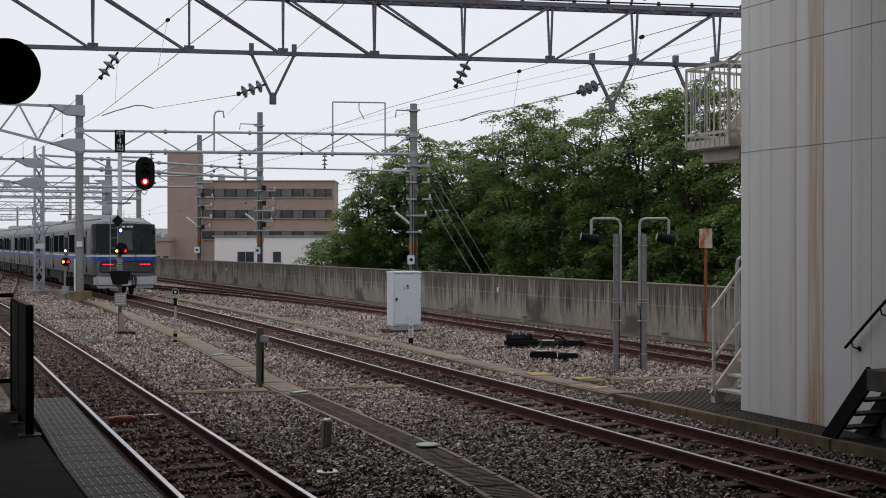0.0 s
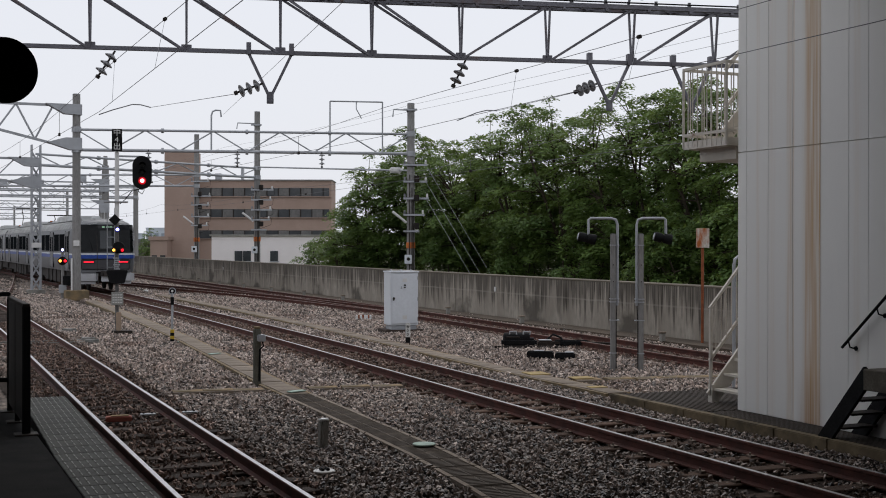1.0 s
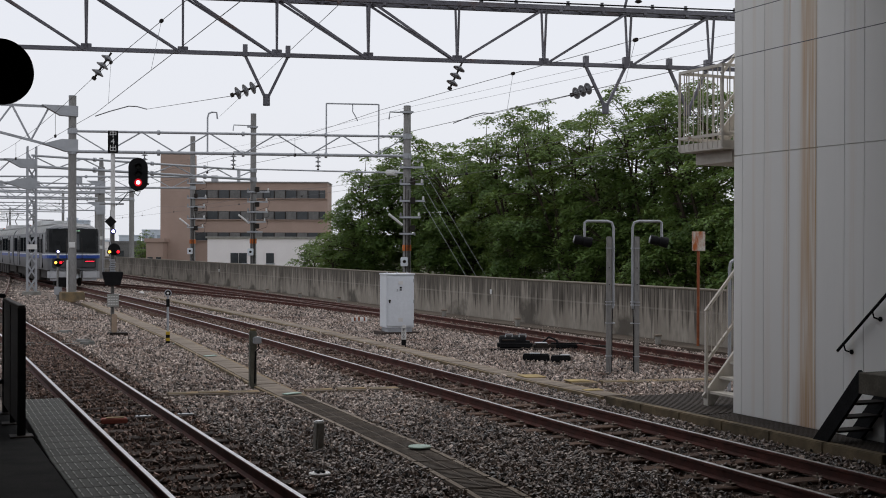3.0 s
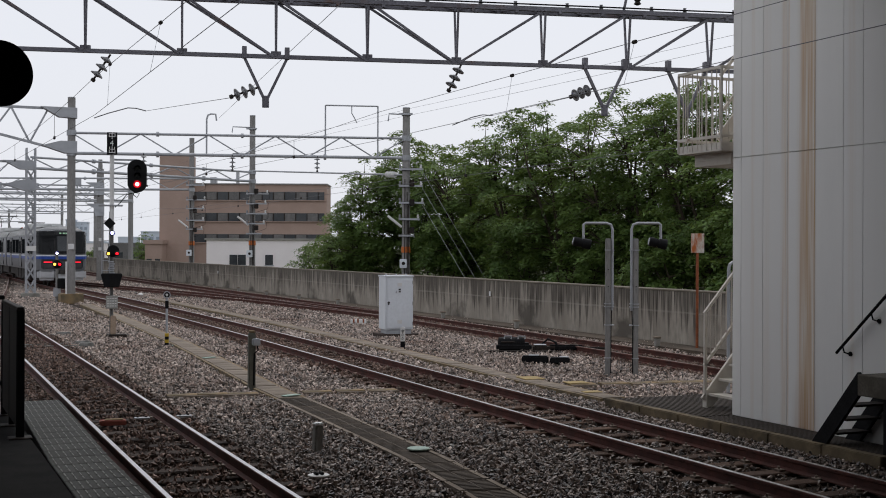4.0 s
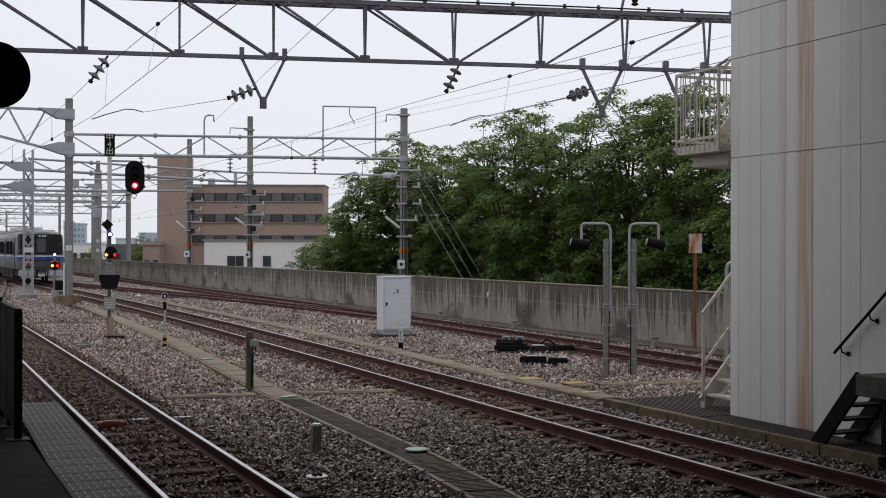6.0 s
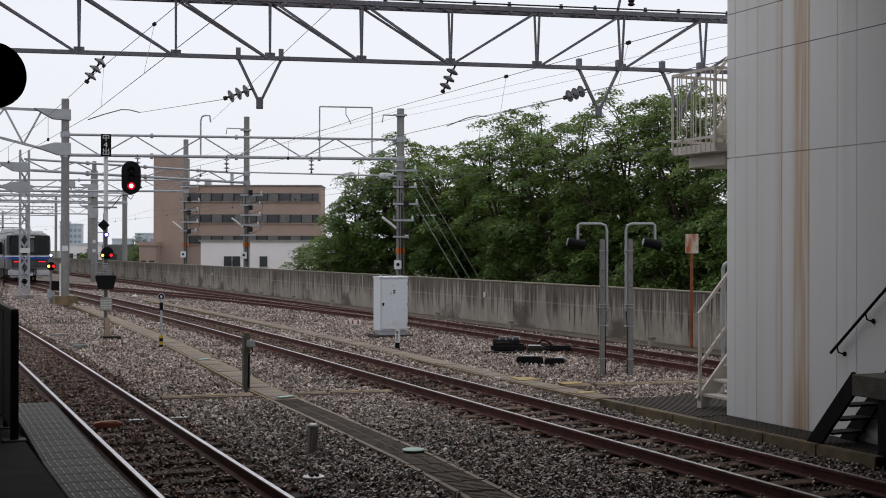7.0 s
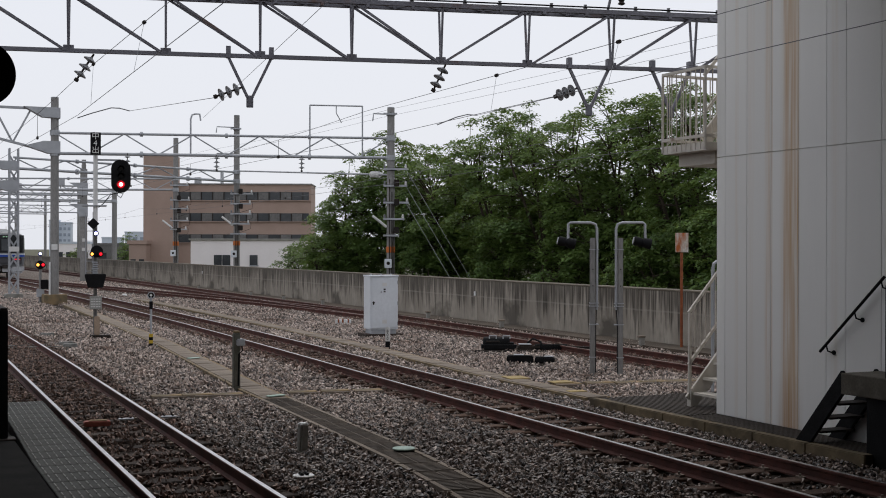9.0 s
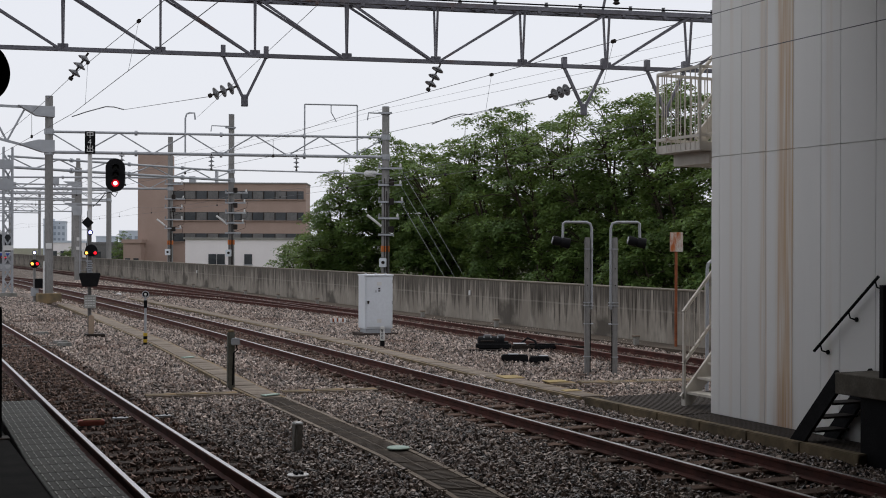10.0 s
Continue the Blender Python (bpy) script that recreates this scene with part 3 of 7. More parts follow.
# ---- overhead line gantries ----
def near_gantry():
    """An inverted triangular truss: one lower chord, two laced upper chords, panels of 2 m."""
    a, b = Vector((1.93, 27.53, 0)), Vector((18.05, 23.75, 0))
    d = (b - a).normalized()
    g = thing("overhead_gantry", pose(a.x, a.y, 0, 0, 0, math.degrees(math.atan2(d.y, d.x))), "dark steel lattice gantry beam over the tracks", "gantry")
    L0, L1, z0, z1, w = -8.12, 23.88, 6.51, 7.74, 0.22
    bm = bmesh.new()
    box(bm, L0, L1, -0.05, 0.05, z0 - 0.042, z0 + 0.042)
    part("lower_chord", bm, BEAM, g)
    for yy in (-w, w):
        bm = bmesh.new()
        box(bm, L0, L1, yy - 0.05, yy + 0.05, z1 - 0.05, z1 + 0.05)
        c = part("upper_chord", bm, BEAM, g)
    for i in range(16):
        x = L0 + 2.0 * i
        for yy in (-w, w):
            bm = bmesh.new()
            bar(bm, (x, yy * 0.15, z0), (x, yy, z1), 0.045, 0.045)
            part("vertical", bm, BEAM, g)
            bm = bmesh.new()
            if x < 9.8:
                bar(bm, (x, yy, z1), (x + 1.94, yy * 0.15, z0), 0.052, 0.05)
            else:
                bar(bm, (x + 0.06, yy * 0.15, z0), (x + 2.0, yy, z1), 0.052, 0.05)
            part("diagonal", bm, BEAM, g)
        bm = bmesh.new()
        for k in range(4):
            xa = x + k * 0.5
            bar(bm, (xa, -w if k % 2 else w, z1), (xa + 0.5, w if k % 2 else -w, z1), 0.05, 0.04)
        part("lacing", bm, BEAM, g)
        bm = bmesh.new()
        rbox(bm, x - 0.11, x + 0.11, -0.03, 0.03, z0 + 0.03, z0 + 0.12, 0.008, 1)
        part("gusset", bm, BEAM, g)
        for k in (0.5, 1.3):
            bm = bmesh.new()
            lathe(bm, [(0.045, 0), (0.05, 0.05), (0.03, 0.07), (0.045, 0.1)], 8, Matrix.Translation((x + k, -w, z1 + 0.05)))
            part("pin_insulator", bm, PORCELAIN, g)
    bm = bmesh.new()
    bar(bm, (13.72, -0.2, z1 + 0.04), (13.98, -0.2, z1 + 1.2), 0.05, 0.05)
    part("wire_arm", bm, BEAM, g)
    bm = bmesh.new()
    lathe(bm, [(0.03, 0), (0.09, 0.03), (0.05, 0.08), (0.08, 0.12), (0.03, 0.22)], 12, Matrix.Translation((14.05, -0.2, z1 + 0.18)))
    part("pin_insulator", bm, DARKSTEEL, g)
    for x in np.arange(1.2, 22, 1.0):
        bm = bmesh.new()
        box(bm, x - 0.035, x + 0.035, -w - 0.07, -w + 0.03, z1 - 0.11, z1 - 0.05)
        part("lug", bm, BEAM, g)
    bm = bmesh.new()
    rod(bm, (L0, -w - 0.06, z1 + 0.09), (L1, -w - 0.06, z1 + 0.09), 0.018, n=6)
    part("feeder_cable", bm, BLACK, g)
    # V-shaped drop brackets
    for c, h in ((5.66, 0.46), (13.34, 0.47), (15.33, 0.46)):
        br = bmesh.new()
        for k in (-1, 1):
            bar(br, (c + k * h, 0, z0 - 0.03), (c + k * 0.05, 0, 5.62), 0.075, 0.06)
            box(br, c + k * h - 0.05, c + k * h + 0.05, -0.08, 0.08, z0 - 0.05, z0 + 0.2)
        p = part("drop_bracket", br, BEAM, g)
        bm = bmesh.new()
        rbox(bm, c - 0.075, c + 0.075, -0.03, 0.03, 5.4, 5.66, 0.01, 1)
        for zz in (5.44, 5.52, 5.60):
            for k in (-1, 1):
                rod(bm, (c + k * 0.045, -0.045, zz), (c + k * 0.045, -0.03, zz), 0.014, n=6)
        part("bolted_plate", bm, BEAM, p)
    for x in (L0 + 0.3, L1 - 0.3):
        bm = bmesh.new()
        rod(bm, (x, 0, -0.3), (x, 0, 8.6), 0.2, 0.17, 14)
        part("post", bm, POLE, g, smooth=True)
    return g


GANTRY = near_gantry()


def far_gantry(y0, y1, x0, x1, z, depth, post0=0.0, post1=0.0, ladder=False):
    """A slim beam; posts where a height of their tops is given."""
    g = thing("overhead_gantry", pose(x0, y0, 0), "grey steel catenary gantry on tall posts", "gantry", "catenary gantries")
    n = max(8, int((x1 - x0) / 1.25) // 2 * 2)
    A, B = Vector((0, 0, z)), Vector((x1 - x0, y1 - y0, z))
    up = Vector((0, 0, depth))
    for nm, o, w in (("lower_chord", Vector((0, 0, 0)), 0.15), ("upper_chord", up, 0.12)):
        bm = bmesh.new()
        rod(bm, A + o, B + o, w / 2, n=10)
        for k in range(1, 4):
            rod(bm, A.lerp(B, k / 4 - 0.004) + o, A.lerp(B, k / 4 + 0.004) + o, w * 0.95, n=10)
        part(nm, bm, GALV, g, smooth=True)
    for i in range(n):
        p, q = A.lerp(B, i / n), A.lerp(B, (i + 1) / n)
        bm = bmesh.new()
        rod(bm, *((p, q + up) if i % 2 else (p + up, q)), 0.034, n=6)
        part("web_bar", bm, GALV, g)
    for px, py, h in ((0, 0, post0), (x1 - x0, y1 - y0, post1)):
        if not h:
            continue
        bm = bmesh.new()
        if ladder and px == 0:
            s = 0.21
            for k in range(4):
                u, v = (s if k & 1 else -s), (s if k & 2 else -s)
                bar(bm, (px + u, py + v, -0.3), (px + u, py + v, h), 0.075, 0.075)
            for k in range(int(h / 0.7)):
                zz = k * 0.7
                for v in (-s, s):
                    bar(bm, (px - s, py + v, zz), (px + s, py + v, zz + 0.7), 0.045, 0.045)
                    bar(bm, (px + s, py + v, zz), (px - s, py + v, zz + 0.7), 0.045, 0.045)
                for u in (-s, s):
                    bar(bm, (px + u, py - s, zz), (px + u, py + s, zz + 0.7), 0.045, 0.045)
            part("lattice_post", bm, GALV, g)
            bm = bmesh.new()
            box(bm, -0.24, 0.24, -0.28, -0.25, 2.15, 2.40)
            part("number_plate", bm, WHITE, g)
        else:
            rod(bm, (px, py, -1.6), (px, py, h), 0.2, 0.17, 14)
            p = part("post", bm, POLE, g, smooth=True)
            bm = bmesh.new()
            rod(bm, (px, py, h), (px, py, h + 0.03), 0.18, 0.16, 14)
            part("cap", bm, GALV, p)
            for zz in (z, z + depth):
                bm = bmesh.new()
                rod(bm, (px, py, zz - 0.12), (px, py, zz + 0.12), 0.215, n=14)
                part("clamp", bm, GALV, p)
    return g


def insulator_string(p, q, n=3, group="insulator strings", label="string of grey disc insulators hanging from the gantry"):
    p, q = Vector(p), Vector(q)
    L = (q - p).length
    t = thing("insulator_string", Matrix.Translation(p) @ (q - p).to_track_quat("Z", "Y").to_matrix().to_4x4(), label, "insulator", group)
    bm = bmesh.new()
    rod(bm, (0, 0, 0), (0, 0, L), 0.022, n=8)
    lathe(bm, [(0.02, L - 0.02), (0.05, L - 0.01), (0.05, L + 0.05), (0.02, L + 0.06)], 10)
    part("rod", bm, DARKSTEEL, t)
    for k in range(n):
        z = L * (k + 0.75) / (n + 0.5)
        bm = bmesh.new()
        lathe(bm, [(0.03, z - 0.05), (0.06, z - 0.03), (0.135, z + 0.012), (0.14, z + 0.03), (0.07, z + 0.025), (0.05, z + 0.055), (0.03, z + 0.06)], 18)
        part("disc", bm, PORCELAIN, t, smooth=True)
    return t


def gantry_point(l, z, v=0.0):
    return GANTRY.matrix_basis @ Vector((l, v, z))


insulator_string(gantry_point(2.40, 6.44, -0.05), gantry_point(2.06, 5.90, -0.1))
insulator_string(gantry_point(5.50, 5.83, -0.05), gantry_point(4.94, 5.60, -0.2))
insulator_string(gantry_point(9.98, 6.46, -0.05), gantry_point(9.70, 5.89, -0.1))
insulator_string(gantry_point(13.03, 6.01, -0.05), gantry_point(12.5, 5.80, -0.2))

far_gantry(58.18, 54.15, 7.48, 22.17, 6.6, 0.92, 9.1, 8.95)
far_gantry(66.0, 73.1, 6.5, 19.93, 6.35, 0.55, 7.35, 10.3, True)


def prism(bm, pts, y0, y1):
    """A flat plate of (x, z) corners, y0 to y1 thick."""
    a = [bm.verts.new((x, y0, z)) for x, z in pts]
    b = [bm.verts.new((x, y1, z)) for x, z in pts]
    bm.faces.new(a)
    bm.faces.new(b[::-1])
    for k in range(len(pts)):
        bm.faces.new((a[k], b[k], b[(k + 1) % len(pts)], a[(k + 1) % len(pts)]))


def side_truss(x1, y, top, low, drop, length=24.0, step=1.15, member=0.055, plates=True):
    """A heavy truss that reaches the post from the platform side, its lower chord falling to the post."""
    g = thing("overhead_gantry", pose(x1, y, 0), "grey steel truss with plate brackets at the post", "gantry", "catenary gantries")
    knee = -3.4

    def low_z(x):
        return low if x < knee else low - drop * (x - knee) / (-0.9 - knee)

    bm = bmesh.new()
    bar(bm, (-length, 0, top), (-0.5, 0, top), 0.12, 0.11)
    part("upper_chord", bm, GALV, g)
    bm = bmesh.new()
    bar(bm, (-length, 0, low), (knee, 0, low), 0.12, 0.11)
    bar(bm, (knee, 0, low), (-0.8, 0, low_z(-0.9)), 0.12, 0.11)
    part("lower_chord", bm, GALV, g)
    for i in range(int((length - 1.2) / step)):
        xa, xb = -1.0 - i * step, -1.0 - (i + 1) * step
        bm = bmesh.new()
        bar(bm, (xa, 0, top if i % 2 == 0 else low_z(xa)), (xb, 0, low_z(xb) if i % 2 == 0 else top), member, member)
        part("web_bar", bm, GALV, g)
    for x in np.arange(-length + 5.5, -5, 5.6) if not plates else ():
        bm = bmesh.new()
        for u in (-0.16, 0.16):
            bar(bm, (x + u, 0, -0.2), (x + u, 0, top + 1.2), 0.05, 0.05)
        for k in range(int((top + 1.2) / 0.45)):
            bar(bm, (x - 0.16 * (-1) ** k, 0, k * 0.45), (x + 0.16 * (-1) ** k, 0, k * 0.45 + 0.45), 0.035, 0.035)
        part("lattice_post", bm, GALV, g)
    if plates:
        bm = bmesh.new()
        prism(bm, [(-1.35, top + 0.06), (0.22, top + 0.06), (0.22, top - 0.42), (-0.55, top - 0.38)], -0.23, 0.23)
        part("end_bracket", bm, GALV, g)
        bm = bmesh.new()
        zl = low_z(-0.9)
        prism(bm, [(-1.3, zl + 0.10), (-0.5, zl + 0.33), (0.22, zl + 0.33), (0.22, zl - 0.22), (-0.3, zl - 0.22)], -0.23, 0.23)
        part("end_bracket", bm, GALV, g)
    bm = bmesh.new()
    box(bm, -length - 0.2, -length + 0.2, -0.2, 0.2, -0.3, top + 0.5)
    part("post", bm, POLE, g)
    for k, x in enumerate((-4.6, -9.0)):
        bm = bmesh.new()
        pipe(bm, [(x, 0.1, low), (x, 0.1, low - 1.0), (x - 0.9, 0.1, low - 1.0), (x - 0.9, 0.1, low)], 0.035, 6)
        part("hanger_frame", bm, GALV, g)
    return g


side_truss(7.48, 58.18, 8.58, 7.42, 0.62, 24.0, 0.80, 0.08)
side_truss(6.5, 66.0, 6.65, 5.85, 0.45, 24.0, 1.0, 0.06)
side_truss(6.2, 79.0, 7.6, 6.7, 0.5, 26.0, 0.95, 0.06, False)
side_truss(5.4, 92.0, 6.9, 6.1, 0.4, 28.0, 0.9, 0.06, False)
side_truss(4.6, 108.0, 8.1, 7.1, 0.5, 30.0, 1.1, 0.07, False)
side_truss(4.0, 126.0, 6.4, 5.5, 0.4, 30.0, 1.0, 0.07, False)
side_truss(3.6, 146.0, 8.6, 7.4, 0.5, 32.0, 1.2, 0.08, False)
far_gantry(90.4, 84.5, 5.5, 18.8, 6.3, 0.75, 9.0, 9.8)
for k, y in enumerate((96, 112, 130, 152, 180, 215, 255, 300)):
    if k:
        far_gantry(y, y, 6.6 - k, (20.5, 19.45, 22.7)[min(k, 2)] - max(0, k - 2) * 0.4, 7.0 - (k % 2) * 0.5, 0.8, 9.2, 9.6, k % 2 == 0)
    far_gantry(y - 8, y - 8, -20.0, 5.6 - k * 0.7, 6.6 - (k % 3) * 0.4, 1.2, 9.0, 8.8, k % 3 == 1)


far_gantry(97, 97, 5.6, 14.6, 6.3, 0.7, 8.2, 8.6, True)
bp = thing("box_section_mast", pose(14.6, 97.0, -0.3, 0, 0, -9), "wide grey box mast with gusset plates holding gantry beams", "mast")
part("column", rbox(bmesh.new(), -0.26, 0.26, -0.3, -0.06, 0, 8.6, 0.03, 1), POLE, bp)
for z in (5.0, 6.6):
    bm = bmesh.new()
    prism(bm, [(-1.1, z + 0.95), (0.3, z + 0.95), (0.3, z), (-0.35, z), (-0.45, z + 0.6)], -0.36, -0.30)
    part("gusset_plate", bm, GALV, bp)
part("cap", rod(bmesh.new(), (0, -0.18, 8.6), (0, -0.18, 9.3), 0.16, 0.15, 12), POLE, bp)
for z, w in ((2.4, 0.26), (3.1, 0.20)):
    part("plate", rbox(bmesh.new(), -w / 2, w / 2, -0.33, -0.305, z, z + 0.24, 0.005, 1), WHITE, bp)
for x, y, z in ((9.6, 97, 7.0), (12.9, 97, 7.0), (8.4, 112, 7.3), (11.4, 112, 7.3)):
    t = thing("beam_box", pose(x, y, z), "pale grey box fixed to a catenary gantry", "box", "gantry boxes")
    bm = bmesh.new()
    rbox(bm, -0.28, 0.28, -0.2, 0.2, 0.0, 0.55, 0.04)
    part("box", bm, GALV, t)
    bm = bmesh.new()
    box(bm, -0.05, 0.05, -0.05, 0.05, -0.35, 0.0)
    part("hanger", bm, GALV, t)


# ---- wires ----
def wire(pts, r=0.011, sag=0.0, name="overhead_wire", label="thin dark overhead line wire", material=None):
    line = []
    for p, q in zip(pts, pts[1:]):
        p, q = Vector(p), Vector(q)
        n = 10 if sag else 1
        for k in range(n):
            f = k / n
            line.append(p.lerp(q, f) - Vector((0, 0, sag * 4 * f * (1 - f))))
    line.append(Vector(pts[-1]))
    w = part(name, pipe(bmesh.new(), line, r, 5), material or WIRE)
    return tagged(w, label, "wire", "overhead wires")


def catenary(x_far, x_near, z_c, z_m, spans, x_end=None, droppers=()):
    x_end = x_near if x_end is None else x_end
    wire([(x_end if y < 0 else x_near if y < 30 else x_far, y, z_c) for y in spans], 0.0058, label="straight contact wire over a track")
    wire([(x_near, 11.2, z_m), (x_near, 27.0, z_m)], 0.0058, label="messenger wire over a track")
    wire([(x_near if y < 30 else x_far, y, z_m) for y in spans[1:]], 0.0058, 0.3, label="sagging messenger wire over a track")
    for y in droppers:
        f = (y - spans[0]) / (spans[1] - spans[0])
        xc = x_end + (x_near - x_end) * f
        w = part("dropper", rod(bmesh.new(), (xc, y, z_c), (x_near, y, z_m), 0.0035, n=5), GALV)
        tagged(w, "thin pale dropper between two overhead wires", "wire", "droppers")
        bm = bmesh.new()
        rod(bm, (x_near, y - 0.035, z_m), (x_near, y + 0.035, z_m), 0.032, n=10)
        part("clamp", bm, DARKSTEEL, w)
    for y0, y1 in zip(spans, spans[1:]):
        for k in (2, 5, 8):
            if y0 < 0:
                continue
            f = k / 10
            xx = (x_near if y0 < 30 else x_far) * (1 - f) + (x_near if y1 < 30 else x_far) * f
            y = y0 + (y1 - y0) * f
            zt = z_m - 0.3 * 4 * f * (1 - f)
            w = part("dropper", rod(bmesh.new(), (xx, y, z_c), (xx, y, zt), 0.006, n=5), WIRE)
            tagged(w, "short dropper between two overhead wires", "wire", "droppers")
            bm = bmesh.new()
            rbox(bm, xx - 0.025, xx + 0.025, y - 0.06, y + 0.06, z_c - 0.04, z_c + 0.04, 0.01, 1)
            part("clamp", bm, DARKSTEEL, w)


SPANS = (-13.9, 27.0, 57.5, 84.5, 112, 152, 200, 255)
catenary(3.4, 3.94, 5.15, 5.95, SPANS, 2.99, (20.0, 25.0))
catenary(9.4, 10.4, 4.87, 5.53, SPANS, 9.7, (16.2, 20.3))
catenary(16.4, 15.2, 4.5, 5.0, SPANS)
catenary(-2.2, -2.2, 5.1, 5.9, SPANS)
wire([(6.17, 12.4, 6.7), (8.2, 23.7, 7.2), (14.96, 61.2, 8.81)], 0.007, 0.0)
wire([(6.74, 26.4, 5.6), (7.5, 40.4, 6.74)], 0.0075)
wire([(7.5, 40.4, 6.74), (7.2, 40.5, 6.82), (6.96, 40.6, 6.83), (6.4, 40.85, 6.66), (5.97, 41.0, 6.5)], 0.018, label="bent registration arm on the overhead line")
wire([(14.1, 24.7, 5.8), (17.7, 35.9, 6.64)], 0.0075)
wire([(17.7, 35.9, 6.64), (17.4, 36.05, 6.66), (17.1, 36.2, 6.58), (16.5, 36.4, 6.32)], 0.017, label="bent registration arm on the overhead line")
for xx, zz in ((22.2, 8.9), (21.6, 8.45)):
    wire([(xx - 1.2, -10, zz - 0.95), (xx, 54.1, zz), (xx - 1.5, 84.5, zz + 0.1), (xx - 2, 128, zz)], 0.0055, 0.12)


span = thing("cross_span", pose(0, 0, 0), "grey steel span tube with insulators between two line posts", "span")
part("tube", rod(bmesh.new(), (19.93, 73.1, 6.98), (22.1, 54.4, 5.82), 0.042, n=8), GALV, span)
for k in range(4):
    p = Vector((22.1, 54.4, 5.82)).lerp(Vector((19.93, 73.1, 6.98)), 0.045 + k * 0.012)
    part("disc", lathe(bmesh.new(), [(0.05, -0.05), (0.15, -0.02), (0.15, 0.02), (0.05, 0.05)], 14, Matrix.Translation(p) @ Matrix.Rotation(radians(88), 4, "X")), WHITE, span, "pale disc insulator")


# ---- gear on the posts ----
def goalpost(x, y, z, w, h):
    t = thing("wire_support_frame", pose(x, y, z, 0, 0, -15.3), "square grey tube frame on a gantry beam", "frame")
    bm = bmesh.new()
    rod(bm, (0, 0, 0), (0, 0, h), 0.035)
    part("leg", bm, GALV, t)
    bm = bmesh.new()
    rod(bm, (w, 0, 0), (w, 0, h), 0.035)
    part("leg", bm, GALV, t)
    bm = bmesh.new()
    rod(bm, (0, 0, h), (w, 0, h), 0.035)
    part("crossbar", bm, GALV, t)
    bm = bmesh.new()
    pipe(bm, [(w * 0.5, 0, h), (w * 0.5, 0, h - 0.35), (w * 0.56, 0, h - 0.6), (w * 0.6, 0, h - 0.8)], 0.025, 6)
    part("hook", bm, GALV, t)


goalpost(18.5, 55.12, 6.6, 2.45, 2.4)


def hook_post(x, y, z, h):
    t = thing("hook_bracket", pose(x, y, z), "grey bent tube bracket standing on a gantry beam", "bracket")
    bm = bmesh.new()
    pipe(bm, [(0, 0, 0), (0, 0, h - 0.25), (0.06, 0, h - 0.06), (0.2, 0, h), (0.42, 0, h), (0.46, 0, h - 0.3)], 0.04, 8)
    part("tube", bm, GALV, t)


hook_post(13.27, 56.6, 6.6, 1.9)
for xx in (10.4, 14.2, 17.9):
    insulator_string((xx, 57.3 - (xx - 7.5) * 0.27, 6.58), (xx, 57.3 - (xx - 7.5) * 0.27, 5.9), 3, "support insulators", "upright insulator under a catenary gantry beam")


def post_gear(x, y, zs, band=2.7):
    t = thing("post_equipment", pose(x, y, 0, 0, 0, -23.6), "crossarms, insulators, lamp and orange band on a line post", "equipment", "line post equipment")
    for k, (z, w) in enumerate(zs):
        bm = bmesh.new()
        box(bm, -0.34, w, -0.27, -0.19, z - 0.045, z + 0.045)
        a = part("crossarm", bm, GALV, t)
        if w > 0.6:
            for xx in (w - 0.08, -0.28):
                bm = bmesh.new()
                lathe(bm, [(0.03, 0), (0.06, 0.02), (0.04, 0.05), (0.065, 0.08), (0.04, 0.11), (0.05, 0.14), (0.02, 0.18)], 10, Matrix.Translation((xx, -0.23, z + 0.045)))
                part("insulator", bm, PORCELAIN if xx < 0 else WHITE, a, smooth=True)
            bm = bmesh.new()
            pipe(bm, [(w - 0.08, -0.23, z + 0.2), (w + 0.10, -0.24, z + 0.05), (w + 0.06, -0.25, z - 0.3), (0.26, -0.24, z - 0.52), (0.19, -0.2, z - 0.5)], 0.012, 6)
            part("cable", bm, BLACK, a)
        bm = bmesh.new()
        rod(bm, (0, 0, z - 0.06), (0, 0, z + 0.06), 0.215, n=14)
        part("clamp", bm, DARKSTEEL, a)
    for z in (band + 0.9, band + 2.2, band + 3.1):
        bm = bmesh.new()
        rbox(bm, 0.16, 0.40, -0.36, -0.16, z, z + 0.3, 0.02)
        part("terminal_box", bm, DARKSTEEL, t)
    bm = bmesh.new()
    lathe(bm, [(0.205, 0), (0.215, 0.01), (0.215, 0.27), (0.205, 0.28)], 16, Matrix.Translation((0, 0, band)))
    part("warning_band", bm, ORANGE, t, "orange band")
    bm = bmesh.new()
    pipe(bm, [(-0.2, -0.2, band + 1.2), (-0.5, -0.25, band + 1.45), (-0.85, -0.3, band + 1.72)], 0.06, 8)
    part("strip_lamp", bm, WHITE, t, "white tube lamp")
    bm = bmesh.new()
    rbox(bm, -0.28, 0.06, -0.42, -0.2, band - 0.72, band - 0.30, 0.02)
    b = part("switch_box", bm, CABINET, t)
    bm = bmesh.new()
    rod(bm, (-0.1, -0.43, band - 0.5), (-0.1, -0.41, band - 0.5), 0.08, n=12)
    part("dial", bm, DARKSTEEL, b)
    bm = bmesh.new()
    for k, xx in enumerate((-0.05, 0.06, 0.12)):
        rod(bm, (xx, -0.225, band - 1.2), (xx, -0.225, 5.6 - k * 0.6), 0.018, n=6)
    part("conduit", bm, DARKSTEEL, t)


